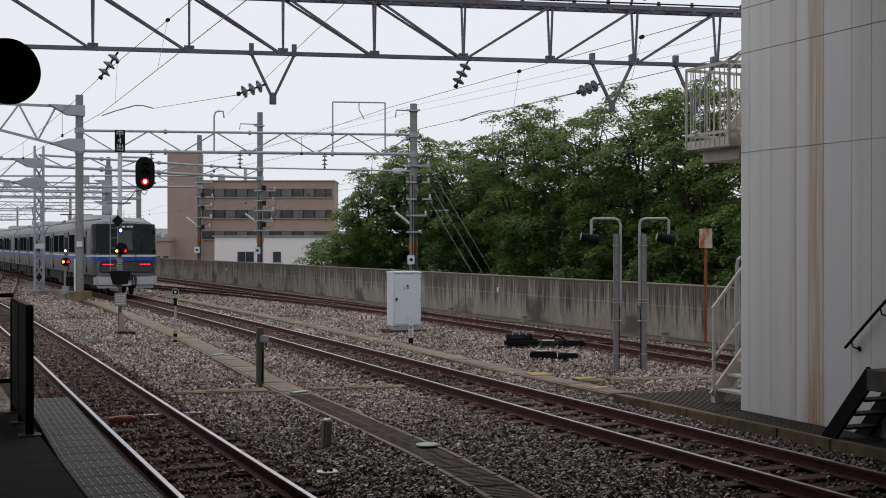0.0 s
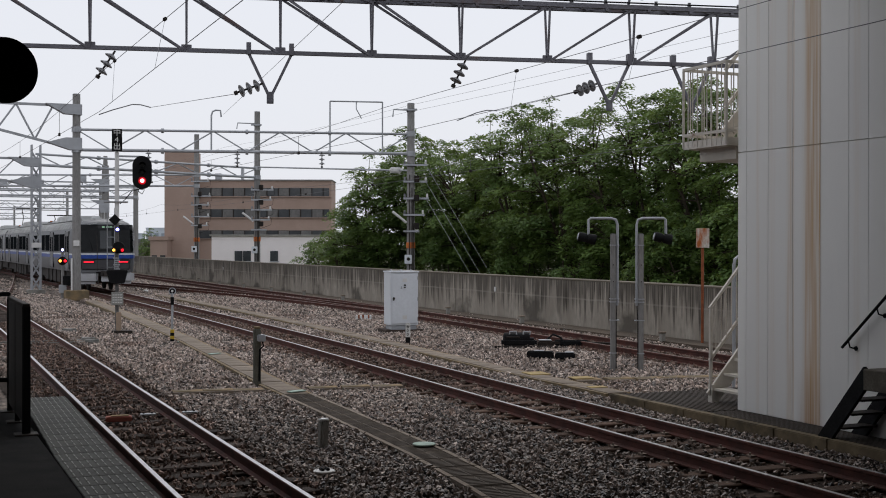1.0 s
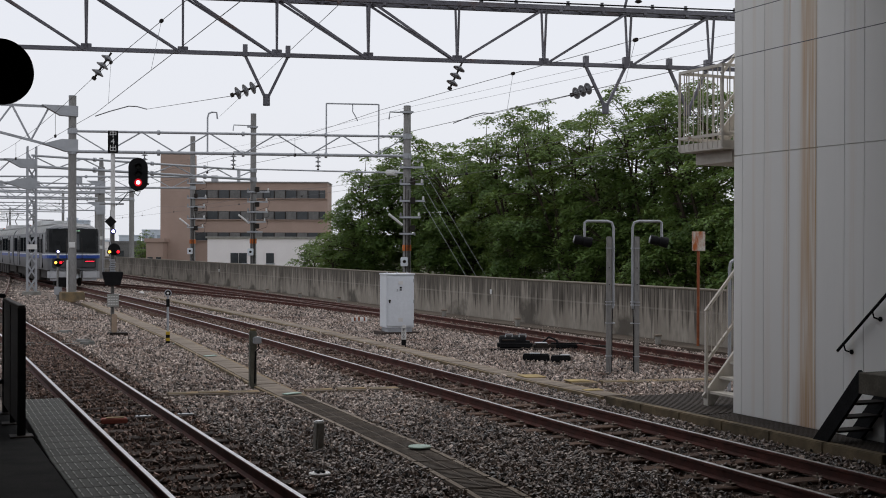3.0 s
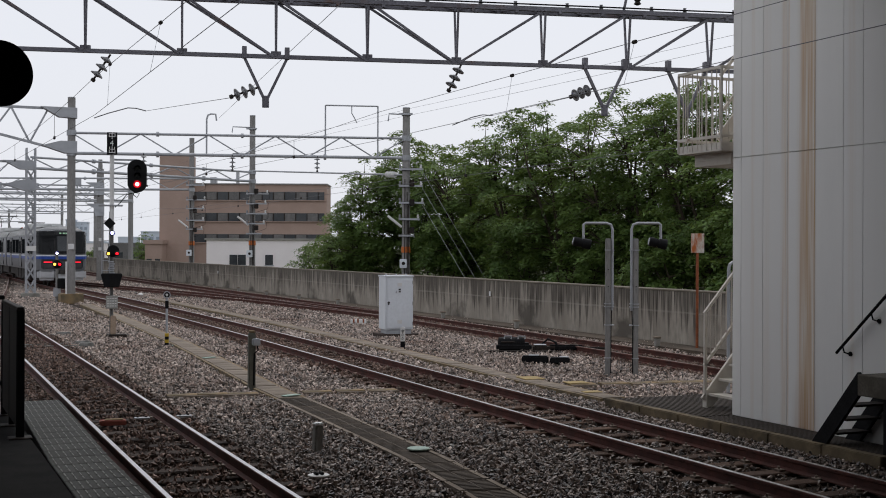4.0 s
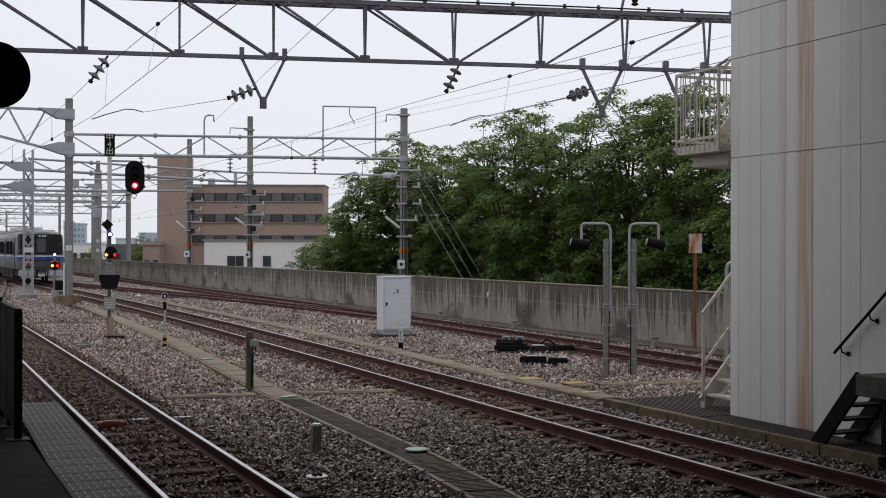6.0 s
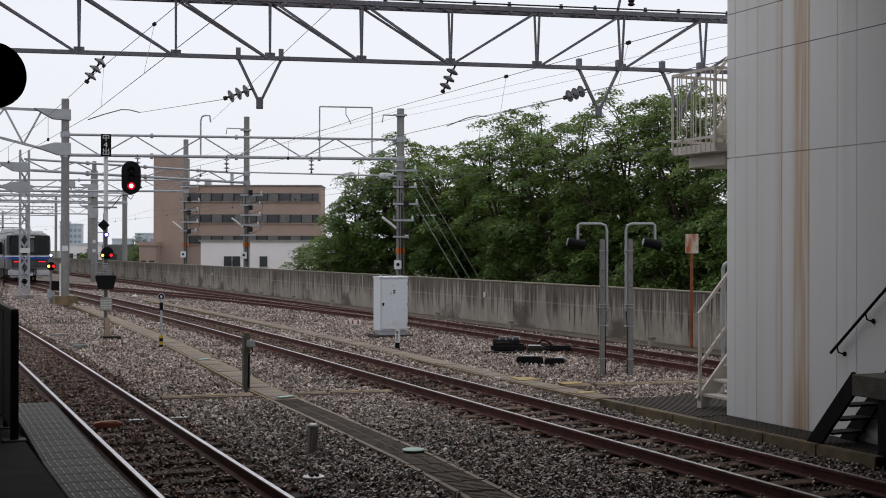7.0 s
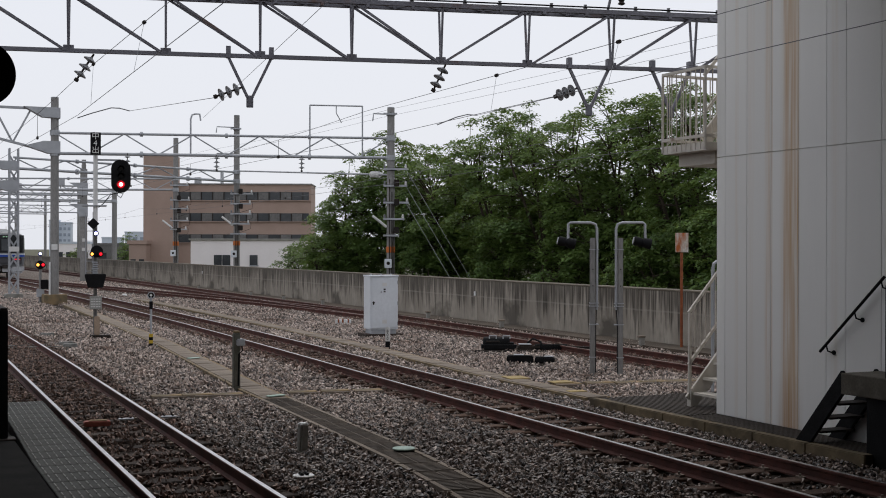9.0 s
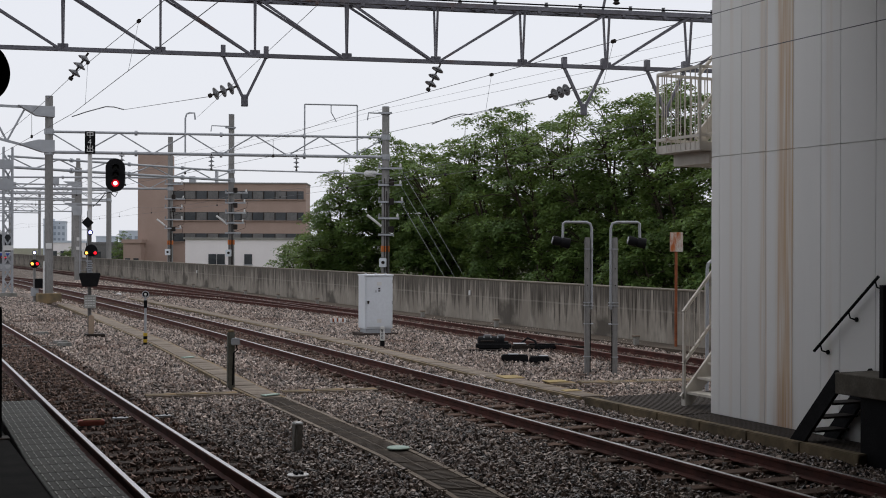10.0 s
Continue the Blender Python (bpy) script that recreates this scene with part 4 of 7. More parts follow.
post_gear(22.17, 54.15, ((8.65, 0.3), (6.06, 0.78), (5.28, 0.78), (4.49, 0.85), (3.72, 0.65), (2.95, 0.4)), 2.15)
post_gear(19.93, 73.1, ((9.5, 0.3), (5.6, 1.0), (5.0, 0.9), (4.4, 0.9), (3.8, 0.8), (3.2, 0.6)), 2.5)
post_gear(18.8, 84.5, ((6.6, 0.9), (5.6, 1.0), (5.0, 0.9), (4.2, 0.9), (3.6, 0.8)), 2.5)
for x, y, z in ((21.87, 54.2, 8.65), (19.3, 73.2, 9.6), (19.3, 73.2, 8.0)):
    t = thing("hook_bracket", pose(x, y, z), "small grey bent bracket near a post top", "bracket")
    part("tube", pipe(bmesh.new(), [(0.5, 0, 0), (-0.55, 0, 0), (-0.6, 0, -0.35)], 0.035, 6), GALV, t)
for k in range(3):
    w = wire([(22.85, 53.85, 6.0 - k * 0.78), (25.5 - k * 0.5, 49.7, -1.0)], 0.009, label="slanting pale stay wire beside a post", material=GALV)


# ---- train ----
TRAIN_RZ = math.degrees(math.atan(0.0054))


def car_section(bm, y0, y1, w=1.475, z0=0.95, z1=3.55, tail=False):
    """The closed shell of one car, with tumblehome sides, a curved roof and, at the tail, a rounded cab."""
    prof = [(-w + 0.06, z0), (-w, z0 + 0.45), (-w, 2.75), (-w + 0.05, 3.1), (-w + 0.2, 3.35), (-w + 0.5, 3.5), (-0.4, z1 + 0.03),
            (0.4, z1 + 0.03), (w - 0.5, 3.5), (w - 0.2, 3.35), (w - 0.05, 3.1), (w, 2.75), (w, z0 + 0.45), (w - 0.06, z0)]
    rings = []
    stations = [(y0, 1.0, 0)] if not tail else [(y0 + 0.0, 0.80, 0.30), (y0 + 0.10, 0.90, 0.14), (y0 + 0.32, 0.97, 0.05), (y0 + 0.8, 1.0, 0)]
    for y, s, drop in stations + [(y1, 1.0, 0)]:
        rings.append([bm.verts.new((u * s, y + (0.25 * max(0, z - 2.0) / 1.5 if y < y0 + 0.6 and tail else 0), z - (drop if z > 3.2 else 0))) for u, z in prof])
    n = len(prof)
    for a, b in zip(rings, rings[1:]):
        for k in range(n):
            bm.faces.new((a[k], a[(k + 1) % n], b[(k + 1) % n], b[k]))
    bm.faces.new(rings[0])
    bm.faces.new(rings[-1][::-1])


def make_train():
    t = thing("commuter_train", pose(9.5, 58, 0, 0, 0, TRAIN_RZ), "stainless steel electric train with blue waist band and red tail lamps", "train")
    for c in range(4):
        y0 = c * 20.0
        bm = bmesh.new()
        car_section(bm, y0, y0 + 19.4, tail=(c == 0))
        body = part("car_body", bm, STEEL_CAR, t, "brushed stainless shell", smooth=True)
        bm = bmesh.new()
        box(bm, -1.2, 1.2, y0 + 0.6, y0 + 19.2, 0.45, 0.96)
        for yb in (3.0, 16.4):
            for dy in (-1.05, 1.05):
                for s in (-0.55, 0.55):
                    rod(bm, (s - 0.06, y0 + yb + dy, 0.43), (s + 0.06, y0 + yb + dy, 0.43), 0.43, n=18)
            for s in (-0.85, 0.85):
                box(bm, s - 0.1, s + 0.1, y0 + yb - 1.6, y0 + yb + 1.6, 0.30, 0.62)
        for k in range(5):
            box(bm, -1.3, 1.3, y0 + 5.4 + k * 1.8, y0 + 6.7 + k * 1.8, 0.28, 0.95)
        part("underframe", bm, UNDER, t, "dark bogies and equipment boxes")
        # pale roof shell
        bm = bmesh.new()
        arc = [(-1.44, 3.08), (-1.28, 3.36), (-0.98, 3.52), (-0.4, 3.60), (0.4, 3.60), (0.98, 3.52), (1.28, 3.36), (1.44, 3.08)]
        ends = [(0.02, 0.90, 0.24), (0.30, 0.95, 0.10), (0.8, 1.0, 0.0), (19.3, 1.0, 0.0)] if c == 0 else [(0.0, 1.0, 0.0), (19.3, 1.0, 0.0)]
        rings = [[bm.verts.new((u * k, y0 + e + (0.26 if e < 0.5 and c == 0 else 0.0), z - (drop if z > 3.2 else 0.0))) for u, z in arc] for e, k, drop in ends]
        for p, q in zip(rings, rings[1:]):
            for k in range(len(arc) - 1):
                bm.faces.new((p[k], p[k + 1], q[k + 1], q[k]))
        bmesh.ops.solidify(bm, geom=list(bm.faces), thickness=0.02)
        part("roof_shell", bm, CAR_ROOF, body, "pale grey painted roof", smooth=True)
        # roof kit
        bm = bmesh.new()
        rbox(bm, -0.95, 0.95, y0 + 7.5, y0 + 11.5, 3.5, 3.88, 0.08)
        part("air_conditioner", bm, CAR_ROOF, body)
        bm = bmesh.new()
        for s in (-1, 1):
            rbox(bm, s * 0.6 - 0.25, s * 0.6 + 0.25, y0 + 13, y0 + 14.6, 3.5, 3.7, 0.05)
        box(bm, -1.0, 1.0, y0 + 1.0, y0 + 19.3, 3.55, 3.60)
        part("roof_panel", bm, CAR_ROOF, body)
        for side in (-1, 1):
            x = side * 1.475
            bm = bmesh.new()
            box(bm, x - 0.012, x + 0.012, y0 + 0.9, y0 + 19.3, 1.60, 1.78)
            part("blue_stripe", bm, CAR_BLUE, body, "blue waist band")
            bm = bmesh.new()
            box(bm, x - 0.012, x + 0.012, y0 + 0.9, y0 + 19.3, 1.785, 1.86)
            part("white_stripe", bm, CAR_WHITE, body, "pale waist band")
            for yd in (2.9, 9.4, 15.9):
                bm = bmesh.new()
                rbox(bm, x - 0.02, x + 0.02, y0 + yd - 0.65, y0 + yd + 0.65, 1.06, 2.95, 0.015)
                d = part("door", bm, STEEL_CAR, body)
                for k in (-1, 1):
                    bm = bmesh.new()
                    rbox(bm, x - 0.026, x + 0.026, y0 + yd + k * 0.33 - 0.24, y0 + yd + k * 0.33 + 0.24, 1.9, 2.75, 0.02)
                    part("door_window", bm, SIDE_GLASS, body)
                for k in (-1, 1):
                    bm = bmesh.new()
                    box(bm, x - 0.024, x + 0.024, y0 + yd + k * 0.68 - 0.035, y0 + yd + k * 0.68 + 0.035, 1.05, 2.98)
                    part("door_seal", bm, BLACK, body)
            for yw in (5.0, 7.3, 11.5, 13.8, 18.0):
                bm = bmesh.new()
                rbox(bm, x - 0.014, x + 0.014, y0 + yw - 1.0, y0 + yw + 1.0, 1.95, 2.85, 0.012, 1)
                part("side_window", bm, SIDE_GLASS, body)
        if c < 3:
            bm = bmesh.new()
            box(bm, -0.7, 0.7, y0 + 19.35, y0 + 20.05, 1.0, 3.2)
            part("gangway_bellows", bm, BLACK, t)
    # cab end
    plan = [(0.0, -0.04), (1.19, -0.03), (1.345, 0.075), (1.445, 0.30), (1.492, 0.72)]
    for s in (-1, 1):
        bm = bmesh.new()
        rings = []
        for z, lean, shrink in ((1.96, 0.0, 0.0), (2.6, 0.10, 0.0), (3.05, 0.175, 0.005), (3.30, 0.24, 0.05)):
            rings.append([bm.verts.new((s * (x - shrink), y + lean * (1 if y < 0.6 else 0.2), z)) for x, y in plan])
        for p, r in zip(rings, rings[1:]):
            for k in range(len(plan) - 1):
                bm.faces.new((p[k], p[k + 1], r[k + 1], r[k]))
        bmesh.ops.solidify(bm, geom=list(bm.faces), thickness=0.03)
        part("windscreen", bm, CAR_GLASS, t, "black wraparound cab glass")
    bm = bmesh.new()
    for x in (-0.42, 0.42):
        bar(bm, (x, -0.05, 1.0), (x, -0.05, 1.96), 0.025, 0.03)
        bar(bm, (x, -0.05, 1.96), (x, 0.19, 3.2), 0.025, 0.03)
    bar(bm, (-0.42, 0.19, 3.2), (0.42, 0.19, 3.2), 0.03, 0.025)
    d = part("end_door", bm, UNDER, t, "dark gangway end door frame")
    bm = bmesh.new()
    q = Matrix.Translation((0, -0.055, 1.96)) @ Matrix.Rotation(radians(-9.0), 4, "X")
    box(bm, -0.28, 0.28, -0.015, 0.01, 0.15, 1.05, q)
    part("door_pane", bm, PANE, d)
    bm = bmesh.new()
    box(bm, -0.36, 0.36, 0.14, 0.4, 3.10, 3.26)
    part("destination_display", bm, CAR_GLASS, t)
    bm = bmesh.new()
    for k in (-0.16, 0.04, 0.2):
        box(bm, k, k + 0.12, 0.125, 0.14, 3.14, 3.22)
    part("display_text", bm, glow("display_green", (0.35, 0.6, 0.4), 0.2), t, "pale green plain bars")
    for z0, z1, mt, nm in ((1.62, 1.80, CAR_BLUE, "blue_stripe"), (1.80, 1.88, CAR_WHITE, "white_stripe")):
        bm = bmesh.new()
        pts = [(-1.47, 0.82), (-1.43, 0.30), (-1.33, 0.08), (-1.19, -0.02), (1.19, -0.02), (1.33, 0.08), (1.43, 0.30), (1.47, 0.82)]
        for p, r in zip(pts, pts[1:]):
            bar(bm, (p[0], p[1], (z0 + z1) / 2), (r[0], r[1], (z0 + z1) / 2), 0.05, z1 - z0)
        part(nm, bm, mt, t)
    bm = bmesh.new()
    rbox(bm, -1.2, 1.2, -0.06, 0.06, 1.05, 1.60, 0.06)
    part("end_panel", bm, CAR_END, t)
    for s in (-1, 1):
        bm = bmesh.new()
        rbox(bm, s * 0.83 - 0.27, s * 0.83 + 0.27, -0.09, 0.0, 1.40, 1.50, 0.03)
        part("tail_lamp", bm, RED_TAIL, t, "lit red tail lamp")
        bm = bmesh.new()
        rbox(bm, s * 0.83 - 0.32, s * 0.83 + 0.32, -0.075, 0.0, 1.34, 1.56, 0.03)
        part("lamp_housing", bm, UNDER, t)
        bm = bmesh.new()
        rbox(bm, s * 0.86 - 0.55, s * 0.86 + 0.55, -0.05, 0.6, 0.36, 1.04, 0.16, 3)
        part("skirt", bm, SKIRT, t, "rounded silver end skirt")
        bm = bmesh.new()
        rod(bm, (s * 0.62, -0.09, 2.0), (s * 0.75, 0.05, 2.5), 0.012)
        part("wiper", bm, BLACK, t)
    bm = bmesh.new()
    box(bm, -0.25, 0.25, -0.35, 0.5, 0.75, 1.02)
    box(bm, -0.16, 0.16, -0.55, -0.3, 0.78, 0.98)
    rod(bm, (-0.35, -0.12, 0.9), (-0.4, -0.14, 0.35), 0.03)
    rod(bm, (0.35, -0.12, 0.9), (0.4, -0.14, 0.35), 0.03)
    part("coupler", bm, UNDER, t)
    bm = bmesh.new()
    rbox(bm, -0.22, 0.22, -0.14, 0.1, 0.48, 0.78, 0.03)
    part("jumper_box", bm, CABINET, t)
    # pantographs, one folded and one raised, and the cab roof gear
    for y, up in ((16.6, 0.32), (36.6, 1.25)):
        bm = bmesh.new()
        for s in (-0.5, 0.5):
            rod(bm, (s, y, 3.72), (s * 0.6, y + 1.1, 3.72 + up * 0.5), 0.03)
            rod(bm, (s * 0.6, y + 1.1, 3.72 + up * 0.5), (s, y, 3.72 + up), 0.025)
        rod(bm, (-0.9, y, 3.77 + up), (0.9, y, 3.77 + up), 0.03)
        rod(bm, (-0.9, y + 0.3, 3.77 + up), (0.9, y + 0.3, 3.77 + up), 0.03)
        box(bm, -0.7, 0.7, y - 0.4, y + 1.4, 3.62, 3.70)
        part("pantograph", bm, DARKSTEEL, t)
        for s in (-1, 1):
            bm = bmesh.new()
            lathe(bm, [(0.05, 3.6), (0.08, 3.64), (0.05, 3.68), (0.08, 3.72), (0.05, 3.76)], 10, Matrix.Translation((s * 0.62, y + 0.5, 0)))
            part("roof_insulator", bm, ORANGE, t)
    bm = bmesh.new()
    rbox(bm, -0.3, 0.1, 2.2, 2.9, 3.5, 3.72, 0.04)
    rod(bm, (0.3, 2.4, 3.5), (0.3, 2.4, 4.0), 0.015)
    part("aerial", bm, CAR_ROOF, t)
    return t


train = make_train()


# ---- trees ----
def limb(bm, pts, r0, r1, n=6):
    """A bent, tapering branch."""
    k = len(pts) - 1
    for i, (p, q) in enumerate(zip(pts, pts[1:])):
        rod(bm, p, q, r0 + (r1 - r0) * i / k, r0 + (r1 - r0) * (i + 1) / k, n)


def tree(x, y, h, r, seed, low=0.26, dense=1.0, name="tree", label="broad deciduous tree in full green leaf behind the wall", group="trees behind the wall", base=-1.6):
    """Limbs that fork from a short trunk and carry flat tiers of leaves, one above the other, with gaps between."""
    rng = np.random.default_rng(seed)
    t = thing(name, pose(x, y, base), label, name, group)
    H = h - base
    zc, up, dn = H * (low + 0.28), H * (0.72 - low), H * (low + 0.20)
    nt = int((14 + 17.0 * r * r) * dense)
    fork = Vector((rng.uniform(-0.2, 0.2), rng.uniform(-0.2, 0.2), H * 0.24))
    bm = bmesh.new()
    limb(bm, [Vector((0, 0, -0.2)), fork * 0.5, fork], 0.06 + 0.055 * r, 0.03 + 0.045 * r, 10)
    mains = []
    for k in range(7):
        a = k * math.tau / 7 + rng.uniform(-0.35, 0.35)
        out = r * rng.uniform(0.25, 0.6) if k else 0.1
        p1 = fork + Vector((math.cos(a) * out * 0.5, math.sin(a) * out * 0.5, H * rng.uniform(0.14, 0.22)))
        p2 = fork + Vector((math.cos(a) * out, math.sin(a) * out, H * rng.uniform(0.36, 0.52)))
        limb(bm, [fork, p1, p2], 0.035 * r, 0.014 * r, 7)
        mains += [p1, fork.lerp(p1, 0.5), p1.lerp(p2, 0.5), p2]
    C, A, N = [], [], []
    for k in range(nt):
        d = rng.normal(size=3)
        d /= np.linalg.norm(d)
        f = rng.uniform(0.06, 1.0) ** 0.42
        wob = 1.0 + 0.20 * noise.noise((d[0] * 1.7 + seed, d[1] * 1.7, d[2] * 1.7)) * 2.0
        f *= 1.0 + 0.42 * min(0.0, d[2])
        c = Vector((d[0] * r * f * wob, d[1] * r * f * wob, zc + d[2] * (up if d[2] > 0 else dn) * f * (1 + (wob - 1) * 0.5)))
        C.append(tuple(c))
        A.append(rng.uniform(0.34, 0.74) * (0.7 + 0.10 * r))
        N.append((d[0] * 0.42 * f, d[1] * 0.42 * f, 1.0))
        m = min(mains, key=lambda p: (p - c).length + 2.0 * max(0.0, p.z - c.z))
        mid = m.lerp(c, 0.55) + Vector((rng.uniform(-0.1, 0.1), rng.uniform(-0.1, 0.1), 0.12))
        limb(bm, [m, mid, c - Vector((0, 0, 0.05))], 0.034, 0.010, 5)
    part("trunk", bm, BARK, t, "dark grey-brown trunk and limbs", smooth=True)
    C, A, N = np.array(C), np.array(A), np.array(N)
    count = (A ** 2 * 560).astype(int)
    ci = np.repeat(np.arange(nt), count)
    n = len(ci)
    rho, th = np.sqrt(rng.uniform(0, 1, n)), rng.uniform(0, math.tau, n)
    lobe = 1.0 + 0.32 * np.sin(th * rng.integers(3, 6, nt)[ci] + rng.uniform(0, 6, nt)[ci])
    a = A[ci]
    off = np.stack([np.cos(th) * rho * a * lobe, np.sin(th) * rho * a * lobe, np.zeros(n)], 1)
    tilt = N[ci]
    off[:, 2] = 0.30 * a * (1 - rho ** 2) - (off[:, 0] * tilt[:, 0] + off[:, 1] * tilt[:, 1]) * 0.9 - 0.10 * rho * a
    P = C[ci] + off + rng.normal(0, 0.055, (n, 3))
    under = rng.uniform(0, 1, n) < 0.22
    P[under, 2] -= rng.uniform(0.05, 0.35, under.sum())
    nrm = tilt + off * np.array([0.35, 0.35, 0]) / a[:, None] + rng.normal(0, 0.34, (n, 3))
    nrm /= np.linalg.norm(nrm, axis=1)[:, None]
    u = np.cross(nrm, rng.normal(size=(n, 3)))
    u /= np.linalg.norm(u, axis=1)[:, None]
    v = np.cross(nrm, u)
    s = rng.uniform(0.055, 0.115, n)[:, None]
    V = np.stack([P - u * s, P - v * s * 0.55 + nrm * s * 0.12, P + u * s, P + v * s * 0.5 + nrm * s * 0.12], 1).reshape(-1, 3)
    me = bpy.data.meshes.new("crown")
    me.from_pydata(V.tolist(), [], np.arange(4 * n).reshape(-1, 4).tolist())
    me.materials.append(LEAF)
    cr = new("crown", me)
    cr.parent = t
    cr["label"] = "flat tiers of small green leaves"
    return t


TREES = [(24.1, 64.0, 7.2, 2.6, 12), (25.9, 62.0, 8.6, 3.3, 13), (27.1, 58.0, 8.0, 3.3, 14), (26.9, 52.0, 9.3, 3.1, 15), (27.4, 48.0, 9.1, 3.2, 16),
         (28.0, 44.6, 9.1, 3.1, 17), (28.8, 42.5, 9.4, 2.9, 18), (28.4, 38.8, 8.9, 3.2, 19), (28.2, 34.5, 7.6, 3.0, 20), (24.4, 69.0, 4.6, 2.0, 21),
         (31.0, 63.0, 7.0, 3.8, 22), (32.0, 53.0, 6.4, 3.6, 23), (33.4, 42.0, 6.0, 3.4, 24)]
for x, y, h, r, sd in TREES:
    tree(x, y, h, r, sd, 0.20 if sd > 21 else 0.26, 0.7 if sd in (16, 17) else 1.0)
for x, y, h, r, sd in ((24.4, 74.6, 2.7, 1.8, 41), (25.4, 57.5, 2.4, 1.7, 42), (26.2, 51.0, 2.3, 1.6, 43), (26.4, 45.5, 2.6, 1.7, 44), (26.8, 39.5, 2.5, 1.8, 45), (26.6, 34.0, 2.8, 1.8, 46), (25.6, 62.5, 2.2, 1.6, 47), (28.6, 54.5, 2.6, 1.9, 48), (29.2, 49.2, 2.6, 1.9, 49), (29.8, 44.5, 2.6, 1.9, 50), (30.2, 39.0, 2.6, 1.9, 51), (23.7, 70.8, 2.9, 1.8, 52), (23.2, 66.0, 3.6, 1.9, 53)):
    tree(x, y, h, r, sd, 0.10, 1.2, "shrub", "dense green shrub behind the parapet wall", "shrubs behind the wall")


# ---- relay cabinet ----
def cabinet():
    c = thing("relay_cabinet", pose(13.35, 33.35, -0.12, 0, 0, -5.5), "tall white metal relay cabinet on a grey plinth", "cabinet")
    bm = bmesh.new()
    rbox(bm, -0.36, 0.36, -0.34, 0.34, -0.1, 0.15, 0.01)
    part("base", bm, GALV, c, "grey steel plinth")
    bm = bmesh.new()
    rbox(bm, -0.56, 0.56, -0.42, 0.44, -0.1, 0.03, 0.01)
    part("base_plate", bm, SLEEPER_DARK, c, "dark timber bearer")
    bm = bmesh.new()
    rbox(bm, -0.41, 0.41, -0.36, 0.36, 0.15, 1.66, 0.012)
    part("body", bm, CABINET, c)
    bm = bmesh.new()
    rbox(bm, -0.43, 0.43, -0.40, 0.40, 1.66, 1.70, 0.01)
    part("top_cover", bm, CABINET, c)
    bm = bmesh.new()
    rbox(bm, -0.375, 0.375, -0.385, -0.355, 0.20, 1.62, 0.008)
    d = part("door", bm, CABINET, c)
    bm = bmesh.new()
    rbox(bm, -0.35, -0.31, -0.42, -0.38, 0.86, 0.96, 0.01)
    rod(bm, (-0.33, -0.43, 0.93), (-0.33, -0.38, 0.93), 0.03, n=10)
    part("handle", bm, DARKSTEEL, d)
    for z in (0.32, 0.9, 1.5):
        bm = bmesh.new()
        rod(bm, (0.39, -0.375, z - 0.05), (0.39, -0.375, z + 0.05), 0.012, n=8)
        part("hinge", bm, GALV, c)
    for x, z, w, h, mt in ((0.0, 1.44, 0.065, 0.05, WHITE), (0.0, 1.30, 0.03, 0.022, BLACK), (0.0, 1.235, 0.03, 0.018, DARKSTEEL), (-0.10, 1.23, 0.014, 0.035, GALV), (-0.10, 1.20, 0.03, 0.008, GALV), (0.0, 0.38, 0.065, 0.055, WHITE)):
        bm = bmesh.new()
        box(bm, x - w, x + w, -0.392, -0.384, z - h, z + h)
        part("plate", bm, mt, d)
    for x in (-0.3, 0.0, 0.3):
        bm = bmesh.new()
        rod(bm, (x, 0, 1.70), (x, 0, 1.74), 0.03, n=8)
        part("lifting_eye", bm, GALV, c)
    return c


cabinet()


# ---- buildings beyond ----
def flats():
    b = thing("apartment_block", pose(32.6, 165.8, -6, 0, 0, -23.6), "brown tiled office block with dark window bands", "building")
    bm = bmesh.new()
    box(bm, 0, 4.2, 0, 3.0, 0, 20.5)
    part("stair_wing", bm, BRICKTILE, b)
    bm = bmesh.new()
    box(bm, 4.2, 22, 1.5, 8, 0, 16.8)
    part("wall", bm, BRICKTILE, b)
    for k in range(3):
        z = 9.05 + k * 2.83
        bm = bmesh.new()
        box(bm, 4.4, 21.7, 1.40, 1.6, z, z + 1.1)
        w = part("window_band", bm, PANE, b, "dark window band")
        for j in range(12):
            bm = bmesh.new()
            x = 4.4 + j * 1.5
            box(bm, x - 0.05, x + 0.05, 1.3, 1.42, z, z + 1.1)
            part("mullion", bm, DARKSTEEL, w)
            if (j + k) % 2 == 1 and j < 11:
                bm = bmesh.new()
                box(bm, x + 0.08, x + 1.42, 1.36, 1.39, z + 0.06, z + 1.04)
                part("blind", bm, BLIND, w, "grey drawn blind")
        bm = bmesh.new()
        box(bm, 4.2, 21.9, 1.25, 1.5, z - 0.1, z)
        part("sill", bm, BRICKTILE, b)
    bm = bmesh.new()
    box(bm, 4.1, 22.1, 1.3, 8.1, 16.8, 16.95)
    part("parapet_coping", bm, POLE, b)
    for x, w, h in ((6.0, 0.8, 0.9), (9.5, 0.3, 1.6)):
        bm = bmesh.new()
        box(bm, x, x + w, 4, 5, 17.0, 17.0 + h)
        part("roof_unit", bm, GALV, b)
    return b


flats()


